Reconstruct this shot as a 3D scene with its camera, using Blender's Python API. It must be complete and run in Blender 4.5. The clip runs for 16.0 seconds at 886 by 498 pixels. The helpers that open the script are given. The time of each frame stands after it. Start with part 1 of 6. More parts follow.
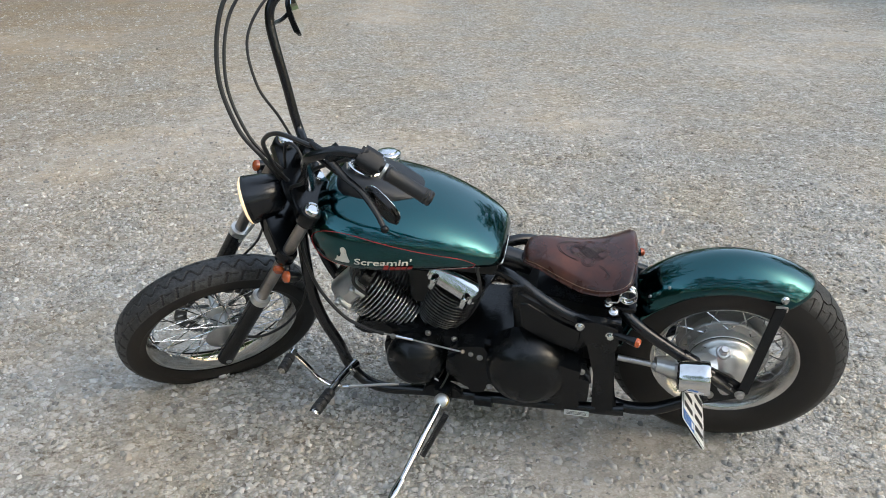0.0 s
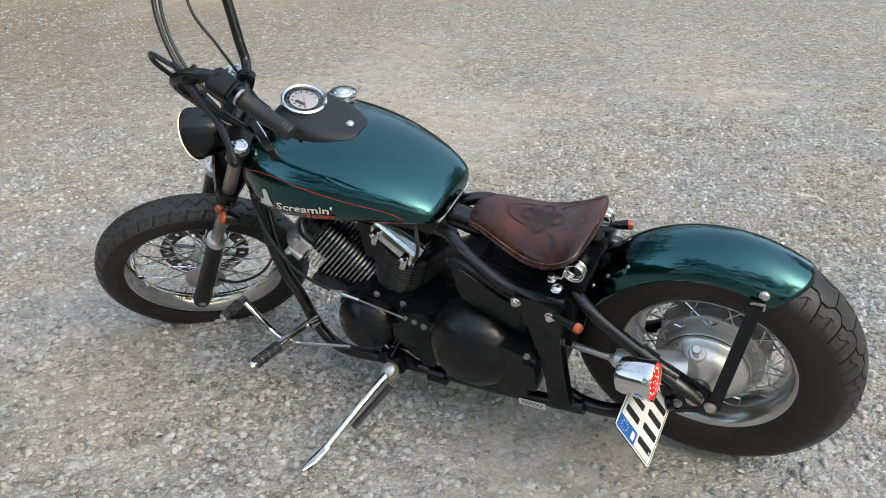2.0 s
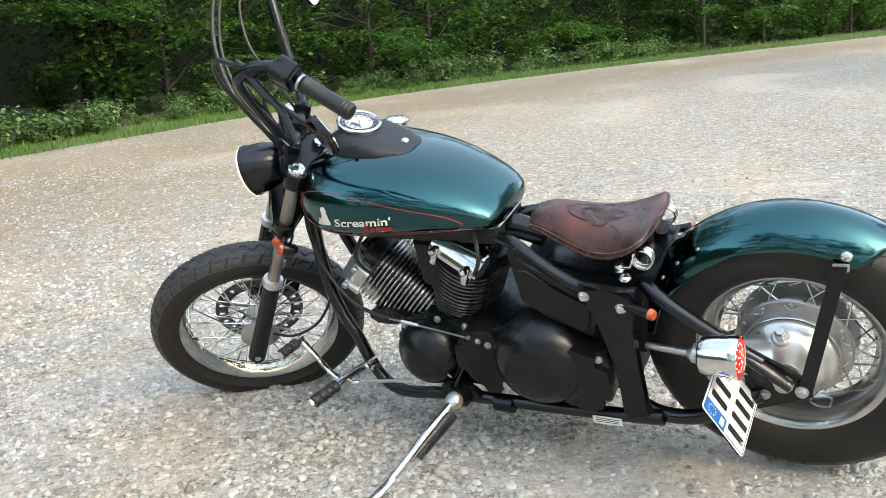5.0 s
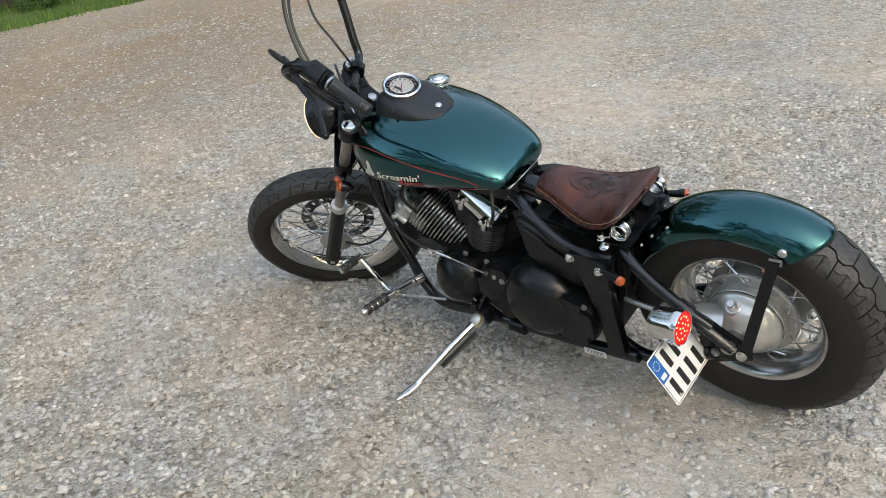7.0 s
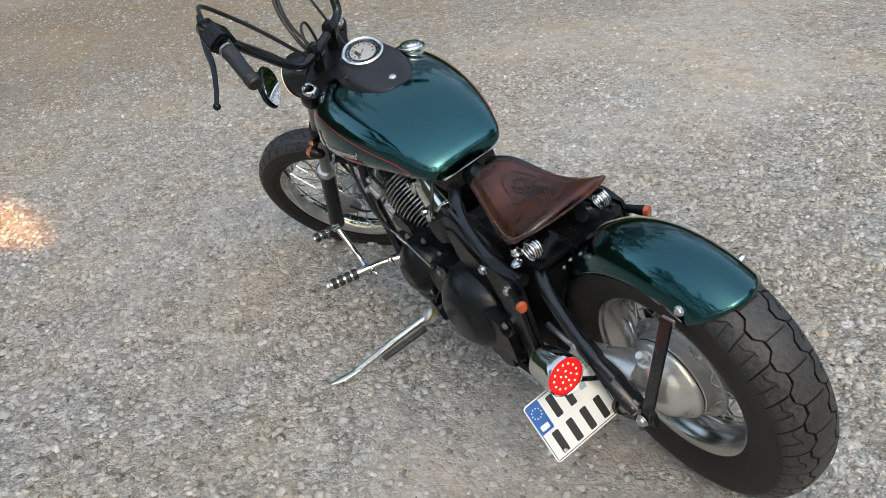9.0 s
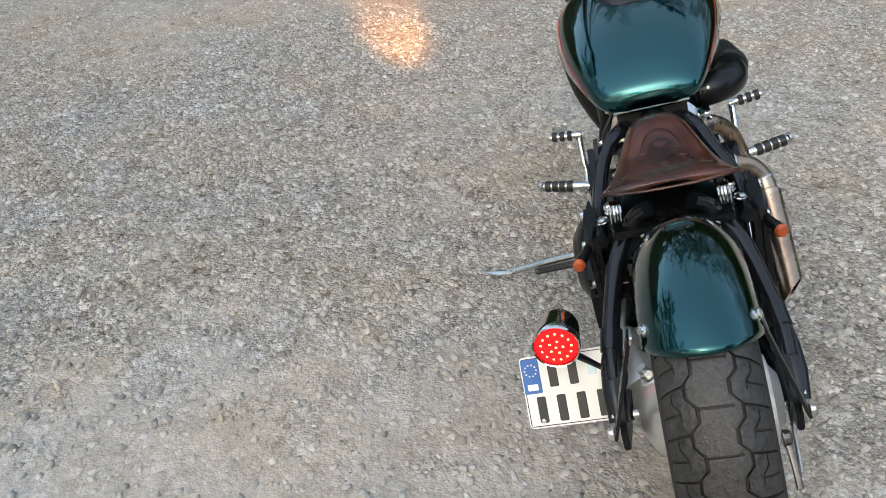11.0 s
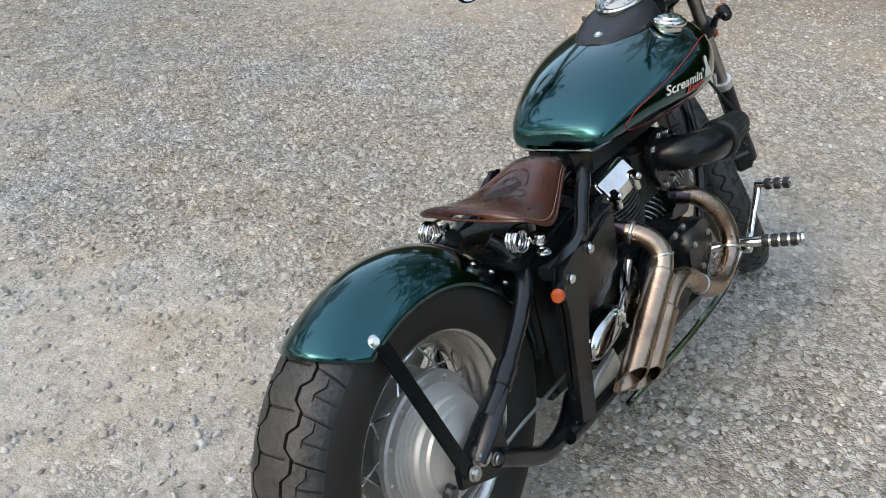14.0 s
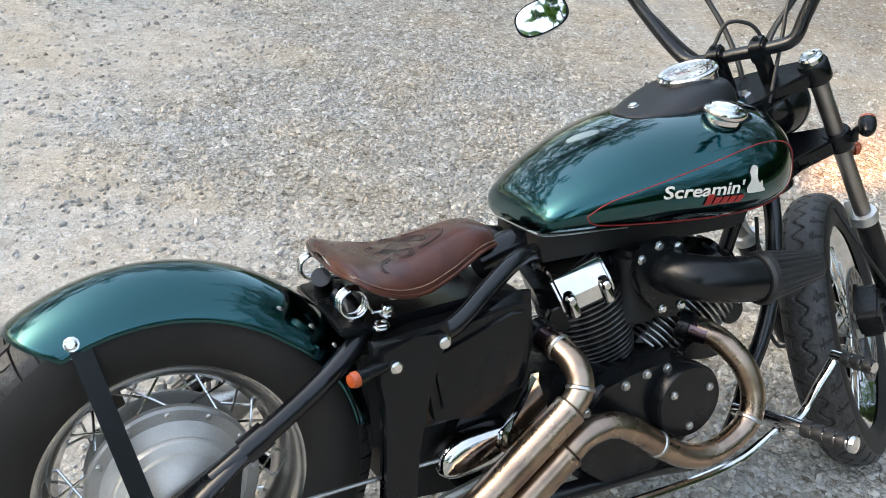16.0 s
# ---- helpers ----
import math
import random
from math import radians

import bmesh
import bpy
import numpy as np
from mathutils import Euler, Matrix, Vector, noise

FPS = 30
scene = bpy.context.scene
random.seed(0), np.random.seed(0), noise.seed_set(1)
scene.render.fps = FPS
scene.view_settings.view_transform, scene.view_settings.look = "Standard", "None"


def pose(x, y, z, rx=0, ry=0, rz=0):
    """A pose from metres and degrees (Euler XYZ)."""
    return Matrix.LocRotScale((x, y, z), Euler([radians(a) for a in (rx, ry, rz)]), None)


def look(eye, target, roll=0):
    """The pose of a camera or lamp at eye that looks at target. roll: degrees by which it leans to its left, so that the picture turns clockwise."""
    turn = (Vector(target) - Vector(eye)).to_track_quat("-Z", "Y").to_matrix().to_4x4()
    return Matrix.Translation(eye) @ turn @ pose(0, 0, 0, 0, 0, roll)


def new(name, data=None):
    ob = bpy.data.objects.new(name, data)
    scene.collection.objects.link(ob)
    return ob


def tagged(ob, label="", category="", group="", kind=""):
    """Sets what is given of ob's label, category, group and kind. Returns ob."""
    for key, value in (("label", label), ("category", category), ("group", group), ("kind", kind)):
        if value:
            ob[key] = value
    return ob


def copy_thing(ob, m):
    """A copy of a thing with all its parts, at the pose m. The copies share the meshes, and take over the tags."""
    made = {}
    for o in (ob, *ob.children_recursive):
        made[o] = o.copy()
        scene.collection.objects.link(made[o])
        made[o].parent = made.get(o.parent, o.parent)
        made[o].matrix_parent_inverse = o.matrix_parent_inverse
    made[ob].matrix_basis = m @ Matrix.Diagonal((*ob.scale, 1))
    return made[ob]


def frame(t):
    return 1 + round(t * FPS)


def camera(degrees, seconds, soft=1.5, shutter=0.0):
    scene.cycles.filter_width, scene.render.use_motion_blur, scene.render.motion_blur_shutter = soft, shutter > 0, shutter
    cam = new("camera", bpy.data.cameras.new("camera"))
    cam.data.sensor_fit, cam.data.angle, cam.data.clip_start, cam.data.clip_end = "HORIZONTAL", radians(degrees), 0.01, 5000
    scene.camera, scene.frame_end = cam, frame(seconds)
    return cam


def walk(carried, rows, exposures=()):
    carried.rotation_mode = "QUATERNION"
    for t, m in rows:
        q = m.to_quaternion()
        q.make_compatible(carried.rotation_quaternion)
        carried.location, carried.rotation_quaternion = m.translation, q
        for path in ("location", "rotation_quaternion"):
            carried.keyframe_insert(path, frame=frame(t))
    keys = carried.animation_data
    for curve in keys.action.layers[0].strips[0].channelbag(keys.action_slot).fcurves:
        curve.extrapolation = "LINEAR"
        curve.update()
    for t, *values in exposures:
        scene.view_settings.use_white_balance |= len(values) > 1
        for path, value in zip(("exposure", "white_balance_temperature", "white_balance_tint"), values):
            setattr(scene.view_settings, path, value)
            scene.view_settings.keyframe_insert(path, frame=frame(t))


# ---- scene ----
cam = camera(54.2, 16.0, soft=0.75)
PATH = [
    (0, (-0.027, -2.261, 1.537), (-0.013, -0.423, 0.748), 0.2),
    (0.5, (0.146, -2.148, 1.514), (0.069, -0.325, 0.694), -0.4),
    (1, (0.352, -2.031, 1.528), (0.191, -0.228, 0.679), -1.3),
    (1.5, (0.591, -1.992, 1.488), (0.215, -0.227, 0.626), -0.9),
    (2, (0.669, -1.946, 1.375), (0.158, -0.2, 0.543), -1.6),
    (2.5, (0.656, -1.953, 1.118), (0.14, -0.15, 0.423), -2.8),
    (3, (0.639, -1.993, 0.916), (0.13, -0.126, 0.412), -3.3),
    (3.5, (0.618, -2.04, 0.912), (-0.047, -0.193, 0.53), -4.3),
    (4, (0.614, -2.043, 0.897), (-0.017, -0.177, 0.551), -4.5),
    (4.2, (0.613, -2.044, 0.896), (0.006, -0.164, 0.583), -4.4),
    (6.3, (0.853, -2.136, 1.362), (0.177, -0.436, 0.553), -6.6),
    (6.5, (0.937, -2.154, 1.389), (0.167, -0.496, 0.577), -6.9),
    (7, (1.074, -2.148, 1.419), (0.151, -0.574, 0.601), -6.3),
    (7.5, (1.134, -1.985, 1.42), (0.102, -0.496, 0.573), -6.0),
    (8, (1.23, -1.818, 1.408), (0.111, -0.39, 0.566), -6.6),
    (8.5, (1.452, -1.636, 1.399), (0.192, -0.342, 0.541), -5.2),
    (9, (1.542, -1.467, 1.386), (0.217, -0.274, 0.48), -6.5),
    (9.5, (1.54, -1.262, 1.371), (0.192, -0.138, 0.413), -3.8),
    (10, (1.585, -1.08, 1.344), (0.08, -0.215, 0.35), -2.8),
    (10.2, (1.636, -1.003, 1.34), (0.041, -0.347, 0.328), -1.5),
    (12.3, (2.065, -0.268, 1.38), (0.377, -0.359, 0.311), -0.3),
    (12.5, (2.061, -0.221, 1.39), (0.372, -0.347, 0.326), -0.1),
    (13, (1.967, -0.08, 1.385), (0.284, -0.339, 0.338), 1.2),
    (13.5, (1.861, 0.073, 1.38), (0.21, -0.327, 0.325), 1.2),
    (14, (1.781, 0.296, 1.37), (0.189, -0.331, 0.334), 3.0),
    (14.5, (1.646, 0.444, 1.374), (0.121, -0.332, 0.338), 2.8),
    (15, (1.462, 0.547, 1.382), (0.018, -0.361, 0.338), 4.6),
    (15.5, (1.295, 0.662, 1.363), (-0.031, -0.415, 0.322), 6.5),
    (16, (1.109, 0.801, 1.363), (-0.015, -0.472, 0.307), 7.6),
]
EXPOSURES = [(0.0, 1.5, 6650, 4), (2.4, 1.6, 6650, 4), (3.4, 2.25, 6750, 2), (4.2, 2.4, 6750, 2), (6.3, 1.7, 6850, 5), (7.5, 1.5, 6800, 5), (9.5, 1.4, 6600, 4), (12.3, 1.4, 6700, 4), (14.5, 1.7, 6750, 5), (16.0, 1.95, 6750, 5)]
S = 1.045
walk(cam, [(t, look(Vector(eye) * S, Vector(target) * S, roll)) for t, eye, target, roll in PATH], EXPOSURES)

# ---- world and light ----
world = bpy.data.worlds.new("world")
scene.world = world
world.use_nodes = True
wn = world.node_tree.nodes
sky = wn.new("ShaderNodeTexSky")
sky.sky_type = "NISHITA"
sky.sun_disc = False
sky.sun_elevation = radians(33)
sky.sun_rotation = radians(122)
sky.air_density, sky.dust_density, sky.ozone_density = 1.0, 2.3, 0.8
wn["Background"].inputs["Strength"].default_value = 0.15
world.node_tree.links.new(sky.outputs["Color"], wn["Background"].inputs["Color"])

sun = new("sun", bpy.data.lights.new("sun", "SUN"))
sun.data.energy, sun.data.angle, sun.data.color = 0.5, radians(178), (1.0, 0.97, 0.93)
sun.matrix_world = look((1.6, 0.4, 8.0), (0, 0, 0))


# ---- materials ----
def node_mat(name):
    m = bpy.data.materials.new(name)
    m.use_nodes = True
    nt = m.node_tree
    return m, nt, nt.nodes, nt.links, nt.nodes["Principled BSDF"]


def ramp(nodes, links, fac, stops):
    r = nodes.new("ShaderNodeValToRGB")
    while len(r.color_ramp.elements) < len(stops):
        r.color_ramp.elements.new(0.5)
    for e, (p, c) in zip(r.color_ramp.elements, stops):
        e.position, e.color = p, (*c, 1)
    links.new(fac, r.inputs["Fac"])
    return r.outputs["Color"]


def noise_tex(nodes, links, coords, scale, detail=4.0, rough=0.6):
    n = nodes.new("ShaderNodeTexNoise")
    n.inputs["Scale"].default_value, n.inputs["Detail"].default_value, n.inputs["Roughness"].default_value = scale, detail, rough
    links.new(coords, n.inputs["Vector"])
    return n.outputs["Fac"]


def surface(name, c1, c2, rough=(0.4, 0.6), metal=0.0, scale=12.0, fine=180.0, bump=0.1, bump_scale=None, coat=0.0, coat_rough=0.03, spec=0.5):
    """A worn two-tone surface: broad stains, fine grain and fine relief."""
    m, nt, nodes, links, b = node_mat(name)
    co = nodes.new("ShaderNodeTexCoord").outputs["Object"]
    broad = noise_tex(nodes, links, co, scale)
    grain = noise_tex(nodes, links, co, fine, 3.0)
    mix = nodes.new("ShaderNodeMath")
    mix.operation = "MULTIPLY_ADD"
    links.new(grain, mix.inputs[0])
    mix.inputs[1].default_value = 0.35
    links.new(broad, mix.inputs[2])
    links.new(ramp(nodes, links, mix.outputs[0], [(0.45, c1), (0.9, c2)]), b.inputs["Base Color"])
    rr = nodes.new("ShaderNodeMapRange")
    links.new(mix.outputs[0], rr.inputs["Value"])
    rr.inputs["From Min"].default_value, rr.inputs["From Max"].default_value = 0.4, 0.95
    rr.inputs["To Min"].default_value, rr.inputs["To Max"].default_value = rough
    links.new(rr.outputs["Result"], b.inputs["Roughness"])
    b.inputs["Metallic"].default_value = metal
    b.inputs["Specular IOR Level"].default_value = spec
    b.inputs["Coat Weight"].default_value, b.inputs["Coat Roughness"].default_value = coat, coat_rough
    if bump:
        bn = nodes.new("ShaderNodeBump")
        bn.inputs["Strength"].default_value, bn.inputs["Distance"].default_value = bump, 0.002
        links.new(noise_tex(nodes, links, co, bump_scale or fine, 4.0), bn.inputs["Height"])
        links.new(bn.outputs["Normal"], b.inputs["Normal"])
    return m


def glow(name, colour, strength, base=None):
    m, nt, nodes, links, b = node_mat(name)
    b.inputs["Base Color"].default_value = (*(base or colour), 1)
    b.inputs["Emission Color"].default_value, b.inputs["Emission Strength"].default_value = (*colour, 1), strength
    b.inputs["Roughness"].default_value = 0.15
    return m


GREEN = surface("green_metallic_paint", (0.002, 0.058, 0.065), (0.003, 0.074, 0.083), (0.11, 0.16), 1.0, 3, 900, 0.02, None, 0.9, 0.012)
BLACK = surface("satin_black_paint", (0.0032, 0.0038, 0.0046), (0.0064, 0.0074, 0.0088), (0.18, 0.30), 0.0, 9, 300, 0.06, 500, spec=0.32)
CASE = surface("engine_case_black", (0.0032, 0.0038, 0.0045), (0.0070, 0.0080, 0.0092), (0.18, 0.32), 0.0, 10, 350, 0.08, 600, spec=0.32)
CONSOLE = surface("matt_black_console", (0.007, 0.008, 0.010), (0.012, 0.013, 0.016), (0.40, 0.50), 0.0, 14, 500, 0.12, 900)
DARK = surface("dull_black_parts", (0.004, 0.004, 0.004), (0.009, 0.009, 0.0085), (0.5, 0.7), 0.0, 20, 300, 0.2)
TUBE = surface("frame_black_gloss", (0.004, 0.0046, 0.006), (0.007, 0.008, 0.0105), (0.16, 0.26), 0.0, 10, 400, 0.05)
CHROME = surface("chrome", (0.60, 0.60, 0.60), (0.75, 0.75, 0.74), (0.05, 0.14), 1.0, 20, 300, 0.02)
STEEL = surface("brushed_steel", (0.42, 0.41, 0.40), (0.58, 0.57, 0.55), (0.25, 0.40), 1.0, 20, 260, 0.05)
CAST = surface("cast_aluminium", (0.50, 0.50, 0.49), (0.68, 0.68, 0.66), (0.24, 0.40), 0.8, 15, 300, 0.12)
RIM = surface("dull_chrome_rim", (0.46, 0.45, 0.435), (0.60, 0.59, 0.575), (0.16, 0.28), 1.0, 8, 240, 0.02)
FORKSTEEL = surface("worn_fork_steel", (0.24, 0.225, 0.21), (0.42, 0.40, 0.38), (0.28, 0.42), 1.0, 14, 240, 0.05)
# rear cylinder fins: a darker metal than the front ones
FINDIM = surface("dark_fin_metal", (0.06, 0.061, 0.063), (0.17, 0.17, 0.17), (0.24, 0.38), 0.7, 30, 300, 0.05)
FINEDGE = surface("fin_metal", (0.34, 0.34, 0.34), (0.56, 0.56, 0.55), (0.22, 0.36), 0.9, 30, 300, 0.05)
RUBBER = surface("tyre_rubber", (0.007, 0.0065, 0.006), (0.021, 0.018, 0.0155), (0.5, 0.7), 0.0, 5, 220, 0.2, 260, spec=0.4)
TREAD = surface("dusty_tread_rubber", (0.006, 0.006, 0.0062), (0.024, 0.0235, 0.023), (0.32, 0.6), 0.0, 14, 120, 0.5, 140)
SCUFF = surface("scuffed_tread_rubber", (0.002, 0.002, 0.0022), (0.056, 0.055, 0.054), (0.28, 0.65), 0.0, 110, 400, 0.8, 200)
HUBGREY = surface("dull_grey_alloy", (0.32, 0.312, 0.298), (0.46, 0.450, 0.432), (0.30, 0.46), 0.65, 12, 260, 0.15)
DRUM = surface("pale_cast_drum", (0.44, 0.43, 0.41), (0.60, 0.59, 0.565), (0.34, 0.50), 0.5, 12, 260, 0.15)
GRIP = surface("grip_rubber", (0.010, 0.010, 0.011), (0.018, 0.018, 0.019), (0.40, 0.58), 0.0, 20, 300, 0.2)
ORANGE = surface("orange_lens", (0.34, 0.055, 0.012), (0.44, 0.085, 0.016), (0.12, 0.2), 0.0, 30, 300, 0.03, None, 0.6)
DISC = surface("brake_disc_steel", (0.09, 0.085, 0.08), (0.20, 0.195, 0.19), (0.3, 0.45), 0.9, 30, 300, 0.05)
WHITE = surface("white_enamel", (0.74, 0.74, 0.73), (0.82, 0.82, 0.80), (0.3, 0.4), 0.0, 12, 300, 0.02)
BLUE = surface("blue_enamel", (0.012, 0.10, 0.36), (0.016, 0.13, 0.42), (0.3, 0.4), 0.0, 12, 300, 0.02)
INK = surface("black_ink", (0.010, 0.010, 0.010), (0.016, 0.016, 0.016), (0.4, 0.5), 0.0, 12, 300, 0.0)
RED = surface("red_pinstripe", (0.28, 0.008, 0.010), (0.36, 0.014, 0.014), (0.25, 0.35), 0.0, 12, 300, 0.0)
DECAL = surface("cream_decal", (0.60, 0.57, 0.50), (0.72, 0.69, 0.62), (0.3, 0.4), 0.0, 40, 300, 0.0)
STITCH = surface("tan_thread", (0.20, 0.13, 0.09), (0.32, 0.22, 0.15), (0.6, 0.8), 0.0, 40, 300, 0.1)
REDLENS = glow("red_lens", (0.9, 0.008, 0.014), 0.28, (0.5, 0.01, 0.01))
LED = glow("lit_led", (1.0, 0.46, 0.22), 1.3)
HEADLAMP = glow("lit_headlamp_lens", (1.0, 0.66, 0.36), 0.34, (0.8, 0.7, 0.55))


def leather():
    m, nt, nodes, links, b = node_mat("brown_leather")
    co = nodes.new("ShaderNodeTexCoord").outputs["Object"]
    broad = noise_tex(nodes, links, co, 11, 5.0)
    links.new(ramp(nodes, links, broad, [(0.30, (0.019, 0.0050, 0.0030)), (0.50, (0.043, 0.0108, 0.0058)), (0.70, (0.084, 0.0225, 0.0105))]), b.inputs["Base Color"])
    v = nodes.new("ShaderNodeTexVoronoi")
    v.inputs["Scale"].default_value = 420
    links.new(co, v.inputs["Vector"])
    bn = nodes.new("ShaderNodeBump")
    bn.inputs["Strength"].default_value, bn.inputs["Distance"].default_value = 0.12, 0.001
    links.new(v.outputs["Distance"], bn.inputs["Height"])
    links.new(bn.outputs["Normal"], b.inputs["Normal"])
    rr = nodes.new("ShaderNodeMapRange")
    links.new(broad, rr.inputs["Value"])
    rr.inputs["To Min"].default_value, rr.inputs["To Max"].default_value = 0.20, 0.36
    links.new(rr.outputs["Result"], b.inputs["Roughness"])
    b.inputs["Coat Weight"].default_value, b.inputs["Coat Roughness"].default_value = 0.22, 0.16
    b.inputs["Specular IOR Level"].default_value = 0.38
    return m


def heat_steel():
    """Titanium-brown heated steel with bluish and straw bands along the run of the pipes."""
    m, nt, nodes, links, b = node_mat("heat_tinted_steel")
    co = nodes.new("ShaderNodeTexCoord").outputs["Object"]
    st = nodes.new("ShaderNodeMapping")
    st.inputs["Scale"].default_value = (3, 3, 3)
    links.new(co, st.inputs["Vector"])
    broad = noise_tex(nodes, links, st.outputs["Vector"], 3.0, 3.0)
    links.new(ramp(nodes, links, broad, [(0.34, (0.245, 0.176, 0.140)), (0.46, (0.385, 0.285, 0.205)), (0.58, (0.32, 0.243, 0.195)), (0.72, (0.50, 0.405, 0.300))]), b.inputs["Base Color"])
    b.inputs["Metallic"].default_value = 1.0
    rr = nodes.new("ShaderNodeMapRange")
    links.new(noise_tex(nodes, links, co, 14, 3.0), rr.inputs["Value"])
    rr.inputs["To Min"].default_value, rr.inputs["To Max"].default_value = 0.20, 0.36
    links.new(rr.outputs["Result"], b.inputs["Roughness"])
    return m


LEATHER, PIPE = leather(), heat_steel()
PIPE_BLUE = surface("blued_steel", (0.07, 0.06, 0.10), (0.16, 0.11, 0.11), (0.2, 0.35), 1.0, 18, 200, 0.02)


def mirror_glass():
    m, nt, nodes, links, b = node_mat("mirror_glass")
    b.inputs["Base Color"].default_value = (0.85, 0.87, 0.86, 1)
    b.inputs["Metallic"].default_value, b.inputs["Roughness"].default_value = 1.0, 0.02
    return m


MIRROR = mirror_glass()


def earth_tint(nodes, links, co, colour):
    """Soft patches of tan dust and of grey stone flour that lie over earth and stones alike."""
    out = colour
    for scale, stops in ((1.7, [(0.38, (1.025, 0.99, 0.925)), (0.50, (1.0, 1.005, 1.01)), (0.62, (0.975, 1.015, 1.06))]), (9.0, [(0.36, (0.90, 0.89, 0.87)), (0.52, (1.02, 1.02, 1.02)), (0.66, (1.10, 1.10, 1.10))])):
        mul = nodes.new("ShaderNodeMix")
        mul.data_type, mul.blend_type = "RGBA", "MULTIPLY"
        mul.inputs["Factor"].default_value = 1.0
        links.new(out, mul.inputs["A"])
        links.new(ramp(nodes, links, noise_tex(nodes, links, co, scale, 5.0), stops), mul.inputs["B"])
        out = mul.outputs["Result"]
    return out


def gravel_ground():
    m, nt, nodes, links, b = node_mat("compacted_gravel")
    co = nodes.new("ShaderNodeTexCoord").outputs["Object"]
    def vor(scale):
        v = nodes.new("ShaderNodeTexVoronoi")
        v.inputs["Scale"].default_value = scale
        links.new(co, v.inputs["Vector"])
        return v
    def mix(fac, a, c):
        x = nodes.new("ShaderNodeMix")
        x.data_type = "RGBA"
        if isinstance(fac, float):
            x.inputs["Factor"].default_value = fac
        else:
            links.new(fac, x.inputs["Factor"])
        links.new(a, x.inputs["A"])
        links.new(c, x.inputs["B"])
        return x.outputs["Result"]
    def window(v, lo, hi):
        w = nodes.new("ShaderNodeMapRange")
        links.new(v, w.inputs["Value"])
        w.inputs["From Min"].default_value, w.inputs["From Max"].default_value = lo, hi
        return w.outputs["Result"]
    def tone(v, stops):
        sep = nodes.new("ShaderNodeSeparateColor")
        links.new(v.outputs["Color"], sep.inputs["Color"])
        return ramp(nodes, links, sep.outputs["Red"], stops)
    big, mid, small = vor(34), vor(68), vor(150)
    stretch = nodes.new("ShaderNodeMapping")
    stretch.inputs["Scale"].default_value = (1.0, 0.3, 1.0)
    links.new(co, stretch.inputs["Vector"])
    patch = noise_tex(nodes, links, stretch.outputs["Vector"], 0.8, 5.0, 0.55)
    sand = ramp(nodes, links, patch, [(0.36, (0.370, 0.315, 0.254)), (0.50, (0.445, 0.408, 0.358)), (0.64, (0.490, 0.465, 0.424))])
    grey = [(0.0, (0.18, 0.168, 0.146)), (0.25, (0.33, 0.310, 0.276)), (0.7, (0.46, 0.436, 0.394)), (0.9, (0.57, 0.546, 0.502)), (1.0, (0.70, 0.676, 0.63))]
    def gap_shade(v, colour, lo, hi, dark):
        """Paints shade into the colour between the stones, browned like the earth there."""
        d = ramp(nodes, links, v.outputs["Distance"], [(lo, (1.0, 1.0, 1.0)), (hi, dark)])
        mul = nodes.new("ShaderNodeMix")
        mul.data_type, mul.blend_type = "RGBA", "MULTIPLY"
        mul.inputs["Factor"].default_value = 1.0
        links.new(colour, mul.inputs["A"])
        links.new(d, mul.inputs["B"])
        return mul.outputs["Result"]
    c1 = gap_shade(small, mix(0.75, sand, tone(small, grey)), 0.45, 0.85, (0.74, 0.71, 0.66))
    c2 = mix(window(noise_tex(nodes, links, co, 7.0, 4.0), 0.40, 0.58), c1, gap_shade(mid, mix(0.75, sand, tone(mid, grey)), 0.40, 0.80, (0.70, 0.66, 0.60)))
    # scattered larger stones, pale and dark
    odd = nodes.new("ShaderNodeSeparateColor")
    links.new(big.outputs["Color"], odd.inputs["Color"])
    c3 = mix(window(odd.outputs["Green"], 0.66, 0.70), c2, gap_shade(big, tone(big, [(0.0, (0.30, 0.278, 0.240)), (0.35, (0.40, 0.374, 0.332)), (0.6, (0.50, 0.474, 0.428)), (1.0, (0.64, 0.612, 0.565))]), 0.42, 0.78, (0.66, 0.62, 0.56)))
    # painted shade: small dark earthy specks among the stones, with some paler ones
    shade_specks = nodes.new("ShaderNodeMix")
    shade_specks.data_type, shade_specks.blend_type = "RGBA", "MULTIPLY"
    shade_specks.inputs["Factor"].default_value = 1.0
    links.new(c3, shade_specks.inputs["A"])
    links.new(ramp(nodes, links, noise_tex(nodes, links, co, 30.0, 3.0, 0.65), [(0.33, (0.42, 0.38, 0.32)), (0.43, (1.0, 1.0, 1.0)), (0.60, (1.0, 1.0, 1.0)), (0.72, (1.15, 1.15, 1.13))]), shade_specks.inputs["B"])
    c3 = shade_specks.outputs["Result"]
    # the wheel-worn brown lane beside the verge
    at = nodes.new("ShaderNodeAttribute")
    at.attribute_name = "lane"
    worn = nodes.new("ShaderNodeMath")
    worn.operation = "MULTIPLY"
    links.new(at.outputs["Fac"], worn.inputs[0])
    links.new(window(patch, 0.20, 0.48), worn.inputs[1])
    tan = ramp(nodes, links, noise_tex(nodes, links, co, 40.0, 4.0), [(0.35, (0.200, 0.152, 0.102)), (0.65, (0.34, 0.268, 0.190))])
    # smooth trodden sand where few loose stones lie
    la = nodes.new("ShaderNodeAttribute")
    la.attribute_name = "sandy"
    ragged = nodes.new("ShaderNodeMath")
    ragged.operation = "MULTIPLY_ADD"
    links.new(noise_tex(nodes, links, co, 5.0, 5.0), ragged.inputs[0])
